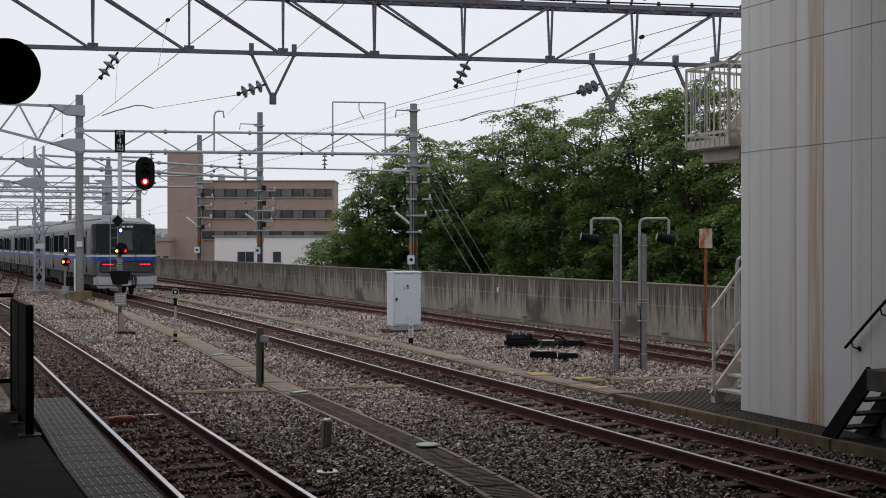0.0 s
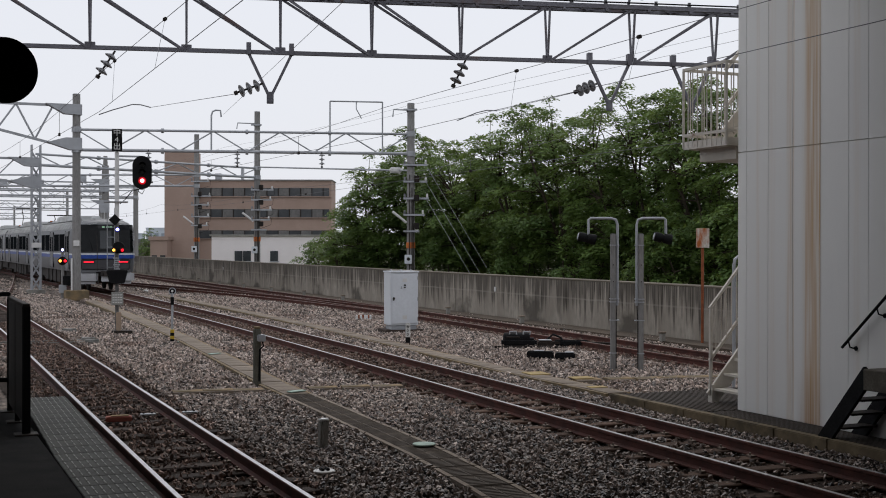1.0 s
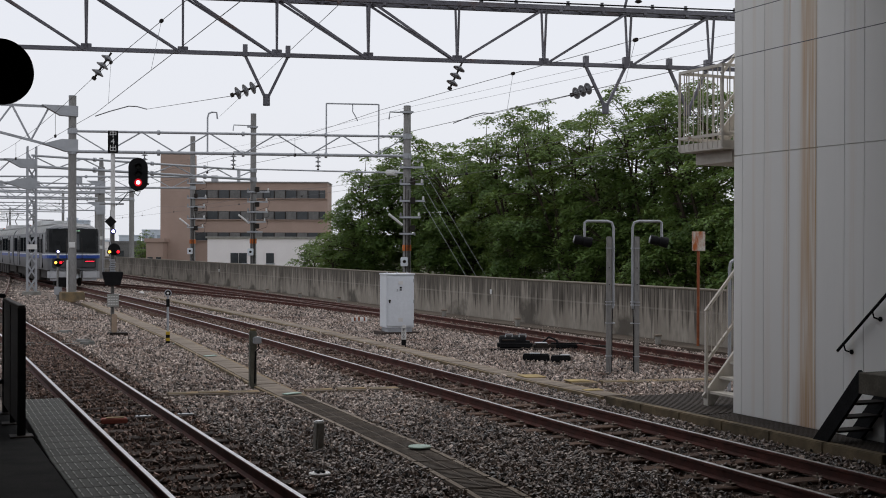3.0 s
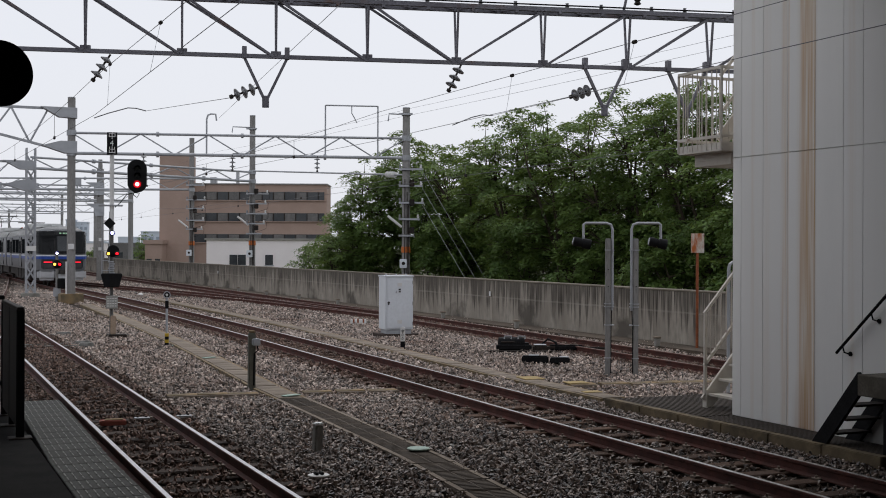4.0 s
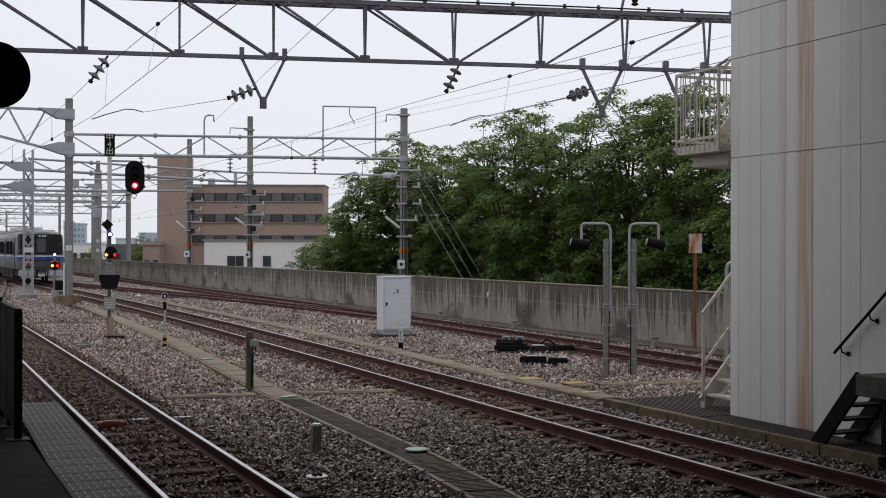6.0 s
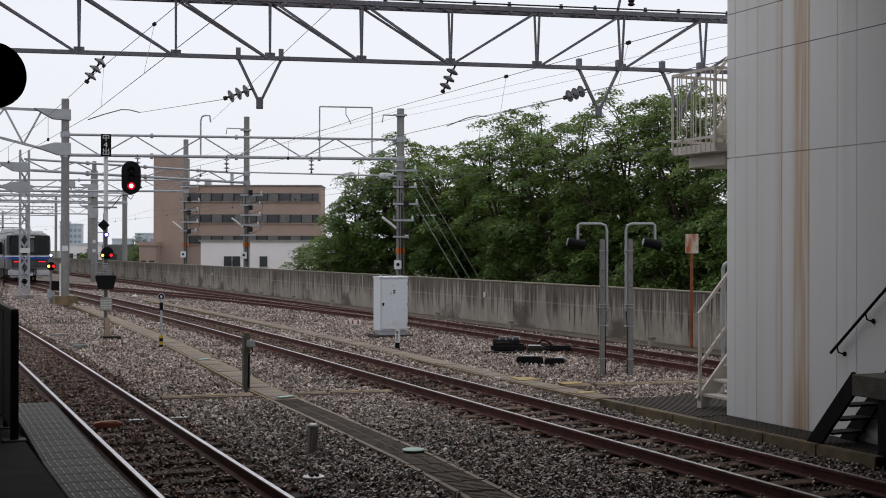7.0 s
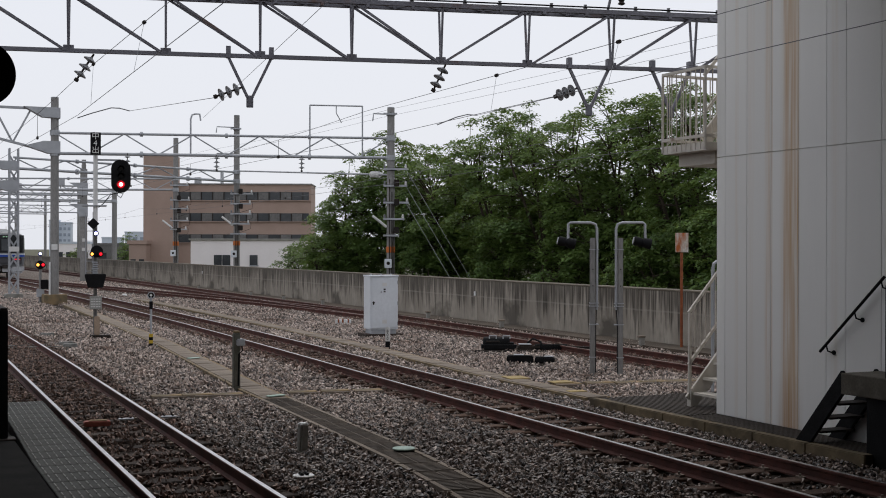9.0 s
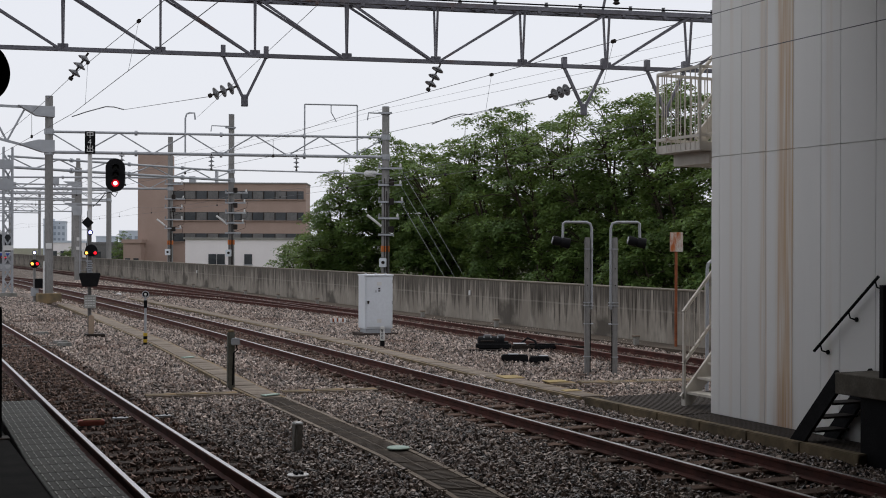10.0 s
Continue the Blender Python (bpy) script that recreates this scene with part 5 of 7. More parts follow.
def low_house():
    b = thing("low_building", pose(32.5, 138.5, -6, 0, 0, -23.6), "pale low building behind the parapet wall", "building")
    bm = bmesh.new()
    box(bm, 0, 15, 0, 8, 0, 9.2)
    part("wall", bm, PINKWALL, b)
    for x in (2.6, 3.55, 6.6):
        bm = bmesh.new()
        box(bm, x, x + 0.88, -0.08, 0.1, 6.4, 7.55)
        w = part("window", bm, PANE, b)
        bm = bmesh.new()
        box(bm, x - 0.05, x + 1.0, -0.14, 0.0, 6.3, 6.4)
        part("sill", bm, GALV, w)
    bm = bmesh.new()
    box(bm, -0.2, 15.2, -0.2, 8.2, 9.2, 9.4)
    part("roof", bm, CONCRETE, b)
    return b


low_house()


# ---- platform, and unseen canopy, wall and station over the tracks, added round the viewpoint for shade ----
def station():
    t = thing("platform", pose(0, 0, 0), "dark station platform end", "platform", kind="structure")
    bm = bmesh.new()
    rbox(bm, -9, 1.5, -40, 5.8, -0.2, 0.95, 0.03, 1)
    part("deck", bm, ASPHALT, t)
    bm = bmesh.new()
    box(bm, 1.2, 1.52, -40, 5.82, 0.94, 0.97)
    part("edge_strip", bm, CONCRETE, t)
    # canopy out of view, added to keep sky light off the near ground
    c = thing("unseen_canopy", pose(0, 0, 0), "unseen dark canopy added over the platform for shade", "canopy", kind="structure")
    bm = bmesh.new()
    box(bm, -14, 3.6, -14, 10.2, 4.9, 5.1)
    box(bm, 0.6, 3.6, 10.2, 11.8, 4.9, 5.1)
    for y in range(-12, 11, 4):
        box(bm, -14, 3.6, y, y + 0.2, 4.65, 4.9)
    part("roof_deck", bm, DARKSTEEL, c)
    bm = bmesh.new()
    box(bm, -14, 0.55, 10.2, 26, 3.9, 4.1)
    part("roof_deck", bm, DARKSTEEL, c)
    bm = bmesh.new()
    box(bm, 0.30, 0.45, 10.2, 26, 3.6, 3.95)
    part("edge_beam", bm, DARKSTEEL, c)
    # wall out of view, added to darken the slab from the left
    w = thing("unseen_shade_wall", pose(0, 0, 0), "unseen dark wall added along the platform for shade", "wall", kind="structure")
    bm = bmesh.new()
    box(bm, -4.2, -4.0, -14, 26, -0.3, 4.9)
    part("panel", bm, DARKSTEEL, w)
    # overhead slab and rear wall out of view, added to block the sky
    b = thing("unseen_station_block", pose(0, 0, 0), "unseen block added over the tracks behind the viewpoint for shade", "building", kind="structure")
    bm = bmesh.new()
    box(bm, 3.6, 11.0, -14, 11.2, 5.5, 11.5)
    box(bm, 3.6, 9.2, 11.2, 12.4, 5.5, 11.5)
    part("floor_slab", bm, CONCRETE, b)
    bm = bmesh.new()
    box(bm, -16, 11.0, -14.6, -14, -0.3, 11.5)
    part("rear_wall", bm, CONCRETE, b)


station()


def low_path():
    """The dark low slab past the platform's end, with its row of slotted panels beside the rail."""
    t = thing("walkway", pose(0, 0, 0), "dark asphalt slab with a strip of slotted grey panels", "walkway", kind="structure")
    bm = bmesh.new()
    rbox(bm, -6, 1.60, 5.8, 18.6, -0.25, 0.0, 0.02)
    part("slab", bm, ASPHALT, t)
    bm = bmesh.new()
    rbox(bm, 0, 0.66, 0.006, 0.494, -0.25, -0.005, 0.008, 1)
    me = mesh_of("panel", bm, TREADPLATE)
    bm = bmesh.new()
    for r in range(2):
        for c in range(8):
            x, y = 0.045 + c * 0.078, 0.06 + r * 0.22
            box(bm, x, x + 0.014, y, y + 0.15, -0.01, 0.003)
    bars = mesh_of("tread_bar", bm, TREADBAR)
    for k in range(26):
        p = shared("panel", me, t, pose(1.61 + (0.0 if k < 14 else 0.012 * (k - 14)), 7.0 + k * 0.5, 0))
        shared("tread_bar", bars, p, pose(0, 0, 0))


low_path()


def board_fence():
    t = thing("platform_fence", pose(1.47, 16.1, 0), "black steel board fence at the platform path", "fence")
    for y, w in ((0, 0.048), (1.2, 0.035), (2.3, 0.045)):
        bm = bmesh.new()
        rbox(bm, -w, w, y - w, y + w, -0.02, 1.60, 0.012)
        part("post", bm, BLACK, t)
        bm = bmesh.new()
        rbox(bm, -0.14, 0.14, y - 0.12, y + 0.12, -0.01, 0.02, 0.008, 1)
        part("base_plate", bm, DARKSTEEL, t)
    bm = bmesh.new()
    rbox(bm, -0.03, 0.03, 0.0, 2.3, 0.12, 1.57, 0.008, 1)
    part("board", bm, BLACK, t)
    bm = bmesh.new()
    rbox(bm, -0.04, 0.04, -0.05, 2.36, 1.57, 1.62, 0.008, 1)
    part("top_rail", bm, DARKSTEEL, t)
    for z in (0.42, 1.62):
        bm = bmesh.new()
        rbox(bm, -3.0, 0.0, 2.27, 2.33, z, z + 0.06, 0.012)
        part("side_rail", bm, BLACK, t)
    for x in (-0.35, -1.6, -2.9):
        bm = bmesh.new()
        rbox(bm, x - 0.05, x + 0.05, 2.25, 2.35, -0.02, 1.70, 0.012)
        part("post", bm, BLACK, t)


board_fence()


def round_board():
    t = thing("round_signal_board", pose(0.715, 9.49, 3.61, 90, 0, 14), "large black round signal board hung from the canopy", "signal")
    bm = bmesh.new()
    lathe(bm, [(0.19, 0.045), (0.235, 0.035), (0.24, 0.0), (0.235, -0.03), (0.17, -0.06), (0.10, -0.14)], 48)
    part("board", bm, BLACK, t, smooth=True)
    bm = bmesh.new()
    rod(bm, (-0.17, 0.15, 0.0), (-0.17, 1.28, 0.0), 0.025, n=12)
    part("hanger", bm, BLACK, t)


round_board()


# ---- ballast stones ----
def stones(name, n, x0, x1, y0, y1, r0, r1, material, keep, label, seed, level=-0.155, blocky=False):
    rng = np.random.default_rng(seed)
    x, y = rng.uniform(x0, x1, n), rng.uniform(y0, y1, n)
    k = keep(x, y)
    x, y = x[k], y[k]
    n = len(x)
    base = np.array([(1, 0, 0), (-0.5, 0.87, 0), (-0.5, -0.87, 0), (0, 0, 0.9), (0, 0, -0.9)], float)
    F = np.array([(0, 1, 3), (1, 2, 3), (2, 0, 3), (1, 0, 4), (2, 1, 4), (0, 2, 4)])
    if blocky:
        ring = [(math.cos(k * math.tau / 3), math.sin(k * math.tau / 3)) for k in range(3)]
        base = np.array([(c * 0.95, q * 0.95, 0.6) for c, q in ring] + [(c * 0.5 - q * 0.87, q * 0.5 + c * 0.87, -0.6) for c, q in ring])
        F = np.array([(0, 1, 2), (5, 4, 3), (0, 3, 1), (1, 3, 4), (1, 4, 2), (2, 4, 5), (2, 5, 0), (0, 5, 3)])
    m = len(base)
    V = base[None] * rng.uniform(0.7, 1.3, (n, m, 1)) + rng.normal(0, 0.2, (n, m, 3))
    V *= np.stack([rng.uniform(0.8, 1.35, n), rng.uniform(0.8, 1.35, n), rng.uniform(0.5, 0.9, n)], 1)[:, None]
    q = rng.normal(size=(n, 4)) * (np.array([1, 0.6, 0.6, 1]) if blocky else 1.0)
    q /= np.linalg.norm(q, axis=1)[:, None]
    w, a, b, c = q.T
    R = np.stack([1 - 2 * (b * b + c * c), 2 * (a * b - c * w), 2 * (a * c + b * w), 2 * (a * b + c * w), 1 - 2 * (a * a + c * c), 2 * (b * c - a * w),
                  2 * (a * c - b * w), 2 * (b * c + a * w), 1 - 2 * (a * a + b * b)], 1).reshape(n, 3, 3)
    V = np.einsum("nij,nkj->nki", R, V) * rng.uniform(r0, r1, n)[:, None, None]
    z = level + rng.uniform(-0.05, 0.040, n) + 0.02 * np.sin(x * 1.7 + 1.3 * np.sin(y * 0.9)) * np.sin(y * 1.1)
    V += np.stack([x, y, z], 1)[:, None]
    faces = (np.arange(n)[:, None, None] * m + F[None]).reshape(-1, F.shape[1])
    me = bpy.data.meshes.new(name)
    me.from_pydata(V.reshape(-1, 3).tolist(), [], faces.tolist())
    me.materials.append(material)
    tagged(new(name, me), label, "ballast", kind="stuff")


def line_x(pts, y):
    l = smooth_line(pts)
    return np.interp(y, l[:, 1], l[:, 0])


def clear(x, y):
    """Away from rails, paths, troughs and bases."""
    ok = np.ones(len(x), bool)
    for l in (LINE_A, LINE_B, LINE_C):
        ok &= np.abs(np.abs(x - line_x(l, y)) - 0.565) > 0.085
    ok &= ~((x < 2.33) & (y < 20.1)) & ~((x > 10.32) & (y < 17.1))
    ok &= np.abs(x - np.interp(y, [11, 13.6, 20.9, 27, 32, 43], [5.5, 5.75, 6.0, 6.5, 6.85, 7.3])) > 0.23
    ok &= ~((np.abs(x - np.interp(y, [18.5, 22, 28, 36], [10.9, 10.9, 11.2, 11.45])) < 0.24) & (y > 17))
    ok &= ~((np.abs(x - 13.35) < 0.62) & (np.abs(y - 33.35) < 0.55))
    return ok


def in_track(x, y):
    d = np.minimum(np.minimum(np.abs(x - line_x(LINE_A, y)), np.abs(x - line_x(LINE_B, y))), np.abs(x - line_x(LINE_C, y)))
    return d < 1.0


def in_shade(x, y):
    """Where darker stone paints the foreground shade near the platform's end, thinning out up the line."""
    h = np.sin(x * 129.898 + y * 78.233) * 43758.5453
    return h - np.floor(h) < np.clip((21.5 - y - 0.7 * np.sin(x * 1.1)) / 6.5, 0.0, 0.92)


stones("ballast_stones", 130000, 1.9, 10.6, 8.5, 21, 0.015, 0.030, STONE, lambda x, y: clear(x, y) & ~in_track(x, y) & ~in_shade(x, y), "loose grey crushed stone between the tracks", 3, -0.155, True)
stones("ballast_stones", 130000, 1.9, 10.6, 8.5, 21, 0.015, 0.030, STONE_SHADED, lambda x, y: clear(x, y) & ~in_track(x, y) & in_shade(x, y), "dark grey crushed stone near the platform end, toned down for shade", 13, -0.155, True)
stones("ballast_stones", 26000, 11.0, 18.4, 13.5, 21, 0.022, 0.046, STONE, lambda x, y: clear(x, y) & ~in_track(x, y) & ~((x < 14.7) & (y < 17.0)), "loose grey crushed stone between the tracks", 9)
stones("ballast_stones", 92000, 1.9, 18.4, 21, 42, 0.024, 0.047, STONE, lambda x, y: clear(x, y) & ~in_track(x, y), "loose grey crushed stone between the tracks", 4)
def in_main(x, y):
    return np.abs(x - line_x(LINE_B, y)) < 1.0


stones("ballast_stones", 18000, -4.0, 2.4, 24, 62, 0.025, 0.048, STONE, lambda x, y: np.abs(np.abs(x + 2.2) - 0.565) > 0.1, "loose grey crushed stone beyond the near track", 10)
stones("ballast_stones", 26000, -3.0, 18.0, 62, 95, 0.05, 0.09, STONE, lambda x, y: clear(x, y) & (np.abs(x - line_x(LINE_B, y)) > 0.9) & (np.abs(x - line_x(LINE_C, y)) > 0.9), "loose grey crushed stone farther up the line", 11, -0.20)
stones("ballast_stones", 38000, 0.5, 18.0, 42, 62, 0.028, 0.052, STONE, lambda x, y: clear(x, y) & ~in_track(x, y), "loose grey crushed stone between the tracks", 7)
stones("track_stones", 100000, 1.9, 18.4, 8.5, 42, 0.020, 0.040, STONE_BROWN, lambda x, y: clear(x, y) & in_track(x, y) & ~in_main(x, y), "rust-stained crushed stone between the rails", 8, -0.143)
stones("track_stones", 42000, 1.9, 11.0, 8.5, 21, 0.016, 0.034, STONE_BROWN, lambda x, y: clear(x, y) & in_main(x, y) & ~in_shade(x, y), "rust-stained crushed stone between the rails", 5, -0.190, True)
stones("track_stones", 36000, 1.9, 11.0, 8.5, 21, 0.016, 0.034, STONE_SHADED, lambda x, y: clear(x, y) & in_main(x, y) & in_shade(x, y), "dark grey crushed stone between the rails, toned down for shade", 15, -0.202, True)
stones("track_stones", 44000, 1.9, 18.4, 21, 42, 0.022, 0.044, STONE_BROWN, lambda x, y: clear(x, y) & in_main(x, y), "rust-stained crushed stone between the rails", 6, -0.142)


# ---- cable troughs ----
def trough(pts, width, label, material, y_step=0.5, edge=None, dark_until=0.0):
    t = thing("cable_trough", pose(0, 0, 0), label, "cable trough", "cable troughs", "structure")
    bm = bmesh.new()
    rbox(bm, -width / 2, width / 2, -y_step / 2 + 0.002, y_step / 2 - 0.002, -0.22, -0.085, 0.005, 1)
    me = mesh_of("lid", bm, material)
    bm = bmesh.new()
    for k in (-1, 1):
        box(bm, k * (width / 2 + 0.035) - 0.03, k * (width / 2 + 0.035) + 0.03, -y_step / 2, y_step / 2, -0.25, -0.095)
    me_edge = mesh_of("trough_wall", bm, edge or TROUGH)
    me_plain = me_edge.copy()
    me_plain.materials[0] = TROUGH
    bm = bmesh.new()
    rbox(bm, -width / 2, width / 2, -y_step / 2 + 0.008, y_step / 2 - 0.008, -0.22, -0.10, 0.01, 1)
    for k in range(7):
        for j in range(2):
            x, w = -width / 2 + width * (j + 0.5) / 2, width * 0.22
            y = -y_step / 2 + y_step * (k + 0.5) / 7
            box(bm, x - w, x + w, y - 0.014, y + 0.014, -0.10, -0.095)
    me_dark = mesh_of("grating_lid", bm, GRATE)
    pts = [Vector(p) for p in pts]
    rng = random.Random(5)
    for p, q in zip(pts, pts[1:]):
        n = max(1, round((q - p).length / y_step))
        a = -math.degrees(math.atan2(q.x - p.x, q.y - p.y))
        for k in range(n):
            c = p.lerp(q, (k + 0.5) / n)
            dark = c.y < dark_until
            m = pose(c.x, c.y, rng.uniform(-0.006, 0.004), 0, rng.uniform(-0.6, 0.6), a + rng.uniform(-0.5, 0.5))
            shared("grating_lid" if dark else "lid", me_dark if dark else me, t, m)
            shared("trough_wall", me_plain if dark else me_edge, t, pose(c.x, c.y, 0, 0, 0, a))


trough([(5.35, 9.8), (5.55, 11.4), (5.75, 13.6), (5.9, 17.0), (6.0, 19.6), (6.05, 20.9), (6.5, 27), (6.85, 32), (7.3, 43), (7.7, 55)], 0.40, "concrete cable trough with grated lids between the tracks", TROUGH, 0.5, TROUGH_Y, 19.4)
trough([(10.9, 17.6), (10.9, 22), (11.2, 28), (11.45, 36), (11.6, 46), (11.6, 60)], 0.36, "tan concrete cable trough beside the main track", TROUGH, 0.5, TROUGH_Y)
trough([(4.2, 20.7), (5.7, 20.5)], 0.22, "yellowed cross trough in the ballast", TROUGH_Y, 0.5)
trough([(6.4, 20.35), (8.1, 20.1)], 0.22, "yellowed cross trough in the ballast", TROUGH_Y, 0.5)
trough([(11.2, 19.7), (12.4, 19.45), (14.4, 19.1)], 0.3, "yellowed cross trough in the ballast", TROUGH_Y, 0.5)


def plate(name, x, y, rz, w, l, z, material, label, round_plate=False):
    t = thing(name, pose(x, y, z, 0, 0, rz), label, "plate")
    bm = bmesh.new()
    if round_plate:
        lathe(bm, [(w * 0.96, 0), (w, 0.006), (w, 0.014), (w * 0.95, 0.02)], 28)
    else:
        rbox(bm, -w, w, -l, l, 0, 0.02, 0.006, 1)
    part("plate", bm, material, t, smooth=round_plate)
    return t


PALEGREEN = mat("pale_green_paint", (0.42, 0.55, 0.47), 0.6, scale=6)
plate("marker_disc", 5.88, 13.93, 0, 0.14, 0.1, -0.085, PALEGREEN, "pale green disc on a trough lid", True)
plate("marker_plate", 6.05, 19.75, 20, 0.16, 0.06, -0.082, PALEGREEN, "pale green plate on a trough lid")
plate("marker_plate", 6.45, 27.2, 20, 0.14, 0.06, -0.082, PALEGREEN, "pale green plate on a trough lid")
sd = plate("survey_plate", 4.26, 12.88, 0, 0.12, 0.1, -0.12, WHITE, "white round survey plate lying on the stones", True)
bm = bmesh.new()
for k in (-0.03, 0.03):
    rbox(bm, k - 0.018, k + 0.018, -0.06, 0.05, 0.018, 0.05, 0.008)
part("clip", bm, BLACK, sd)
lj = thing("rail_bond_box", pose(2.70, 17.8, -0.13, 0, 0, -6), "red-brown rail bond bracket beside the rail", "box")
bm = bmesh.new()
rbox(bm, -0.02, 0.34, -0.09, 0.09, 0, 0.07, 0.012)
part("cover", bm, mat("red_oxide", (0.33, 0.09, 0.06), 0.7), lj)
bm = bmesh.new()
rbox(bm, 0.05, 0.30, -0.05, 0.05, 0.07, 0.085, 0.006, 1)
part("top_plate", bm, TROUGH_Y, lj)
for xx in (2.36 + 0.98, 3.95):
    gp = plate("rail_joint_plate", xx, 18.2, -8, 0.11, 0.05, -0.12, GALV, "grey bolted plate beside the rail")
    for k in (-0.06, 0.06):
        part("bolt", rod(bmesh.new(), (k, 0, 0.02), (k, 0, 0.04), 0.014, n=6), DARKSTEEL, gp)


for k, y in enumerate((32.3, 32.9, 36.5)):
    t = thing("point_rod", pose(3.2, y, -0.11, 0, 0, 3 * k - 3), "pale steel rod lying across the near track", "rod", "rods across the track")
    part("rod", rod(bmesh.new(), (-1.3 + 0.2 * k, 0, 0), (1.25, 0, 0), 0.013), TREADBAR, t)
    bm = bmesh.new()
    rbox(bm, 1.15, 1.5, -0.08, 0.08, -0.03, 0.06, 0.015)
    part("crank_box", bm, TREADBAR, t)

PAINTED = mat("ochre_lid", (0.46, 0.34, 0.14), 0.85, color2=(0.32, 0.24, 0.12), scale=6, fine=40)
for x, y, w, l in ((11.05, 20.75, 0.2, 0.24), (11.45, 19.75, 0.2, 0.16), (10.95, 18.35, 0.16, 0.1)):
    plate("painted_lid", x, y, -6, w, l, -0.088, PAINTED, "ochre painted lid on the cable trough")

# ---- platform of grating and stairs at the tower ----
def tower_base():
    t = thing("pavement", pose(0, 0, 0), "grated walkway with a yellowed concrete kerb at the tower", "walkway", kind="structure")
    for k in range(6):
        bm = bmesh.new()
        rbox(bm, 10.32, 10.46, 10.9 + k * 1.0 + 0.004, 10.9 + (k + 1) * 1.0 - 0.004, -0.25, 0.0, 0.012)
        part("kerb_block", bm, KERB, t)
    bm = bmesh.new()
    rbox(bm, 10.46, 14.6, 14.55, 16.9, -0.25, -0.03, 0.01, 1)
    part("slab", bm, mat("mossy_slab", (0.085, 0.072, 0.055), 0.95, color2=(0.05, 0.043, 0.034), scale=2, fine=30, spec=0.05), t)
    bm = bmesh.new()
    box(bm, 10.46, 11.0, 10.9, 14.55, -0.25, -0.05)
    part("channel", bm, ASPHALT, t)
    for k in range(9):
        bm = bmesh.new()
        x = 10.50 + k * 0.06
        box(bm, x - 0.014, x + 0.014, 10.95, 14.5, -0.03, 0.0)
        part("grating_bar", bm, BASE_GRATE, t)
    bm = bmesh.new()
    for k in range(34):
        x = 10.50 + k * 0.09
        box(bm, x - 0.02, x + 0.02, 14.58, 16.85, -0.032, -0.004)
    tagged(part("grating", bm, BASE_GRATE, t, "brown steel grating bars"), kind="stuff")


tower_base()


def steel_stair():
    """The cream outside stair behind the tower: a lower flight, a landing above and the next flight."""
    t = thing("outside_stair", pose(11.0, 14.66, 0), "cream painted steel outside stair with bar railings", "staircase")
    rise, run, n, W = 0.215, 0.19, 17, 0.78
    for i in range(n):
        bm = bmesh.new()
        box(bm, 0.20 + i * run, 0.20 + i * run + 0.25, 0.04, W - 0.04, 0.17 + i * rise, 0.205 + i * rise)
        part("tread", bm, CREAM, t)
    for y in (0.02, W):
        bm = bmesh.new()
        bar(bm, (0.20, y, 0.06), (0.20 + n * run, y, 0.06 + n * rise), 0.04, 0.24)
        part("stringer", bm, CREAM, t)
        bm = bmesh.new()
        bar(bm, (0.20, y, -0.03), (0.20, y, 0.26), 0.06, 0.10)
        part("foot", bm, CREAM, t)
        for z in (1.20, 0.42):
            bm = bmesh.new()
            bar(bm, (0.16, y, 0.20 + z), (0.16 + n * run, y, 0.20 + z + n * rise), 0.04, 0.04)
            part("handrail" if z > 1 else "lower_rail", bm, CREAM, t)
        for i in range(0, 2 * n):
            x = 0.18 + i * run / 2
            bm = bmesh.new()
            if i % 10 == 0:
                bar(bm, (x, y, 0.1 + i * rise / 2), (x, y, 1.40 + i * rise / 2), 0.04, 0.04)
                part("post", bm, CREAM, t)
            else:
                rod(bm, (x, y, 0.63 + i * rise / 2), (x, y, 1.40 + i * rise / 2), 0.009, n=6)
                part("baluster", bm, CREAM, t)
    # landing
    D = 1.06
    bm = bmesh.new()
    box(bm, -0.12, 1.9, -0.02, D, 3.78, 3.90)
    box(bm, 0.12, 1.9, 0.1, D - 0.08, 3.60, 3.78)
    part("landing", bm, CREAM, t, "cream landing with rusty underside")
    for z in (3.99, 4.98):
        bm = bmesh.new()
        bar(bm, (-0.12, 0.0, z), (-0.12, D, z), 0.04, 0.04)
        bar(bm, (-0.12, 0.0, z), (0.42, 0.0, z), 0.04, 0.04)
        bar(bm, (-0.12, D, z), (1.9, D, z), 0.04, 0.04)
        part("handrail" if z > 4.5 else "lower_rail", bm, CREAM, t)
    for k in range(10):
        bm = bmesh.new()
        y = D * k / 9
        thick = 0.021 if k in (0, 9) else 0.009
        rod(bm, (-0.12, y, 3.8), (-0.12, y, 4.98), thick, n=6)
        part("post" if thick > 0.02 else "baluster", bm, CREAM, t)
    for k in range(1, 14):
        for y in (0.0, D):
            x = -0.12 + k * 0.125
            bm = bmesh.new()
            rod(bm, (x, y, 3.95), (x, y, 4.98 + (max(0, x - 0.42) * 1.1 if y < 0.5 else 0)), 0.010, n=6)
            part("baluster", bm, CREAM, t)
    for i in range(8):
        bm = bmesh.new()
        box(bm, 0.55 + i * run, 0.55 + i * run + 0.25, 0.04, 0.74, 4.08 + i * rise, 4.12 + i * rise)
        part("tread", bm, CREAM, t)
    for y in (0.0, 0.76):
        for z0, h in ((3.98, 0.22), (4.98, 0.045), (3.99 + 0.42, 0.04)):
            bm = bmesh.new()
            bar(bm, (0.42, y, z0), (0.42 + 8 * run, y, z0 + 8 * rise), 0.04, h)
            part("stringer" if h > 0.1 else "handrail", bm, CREAM, t)


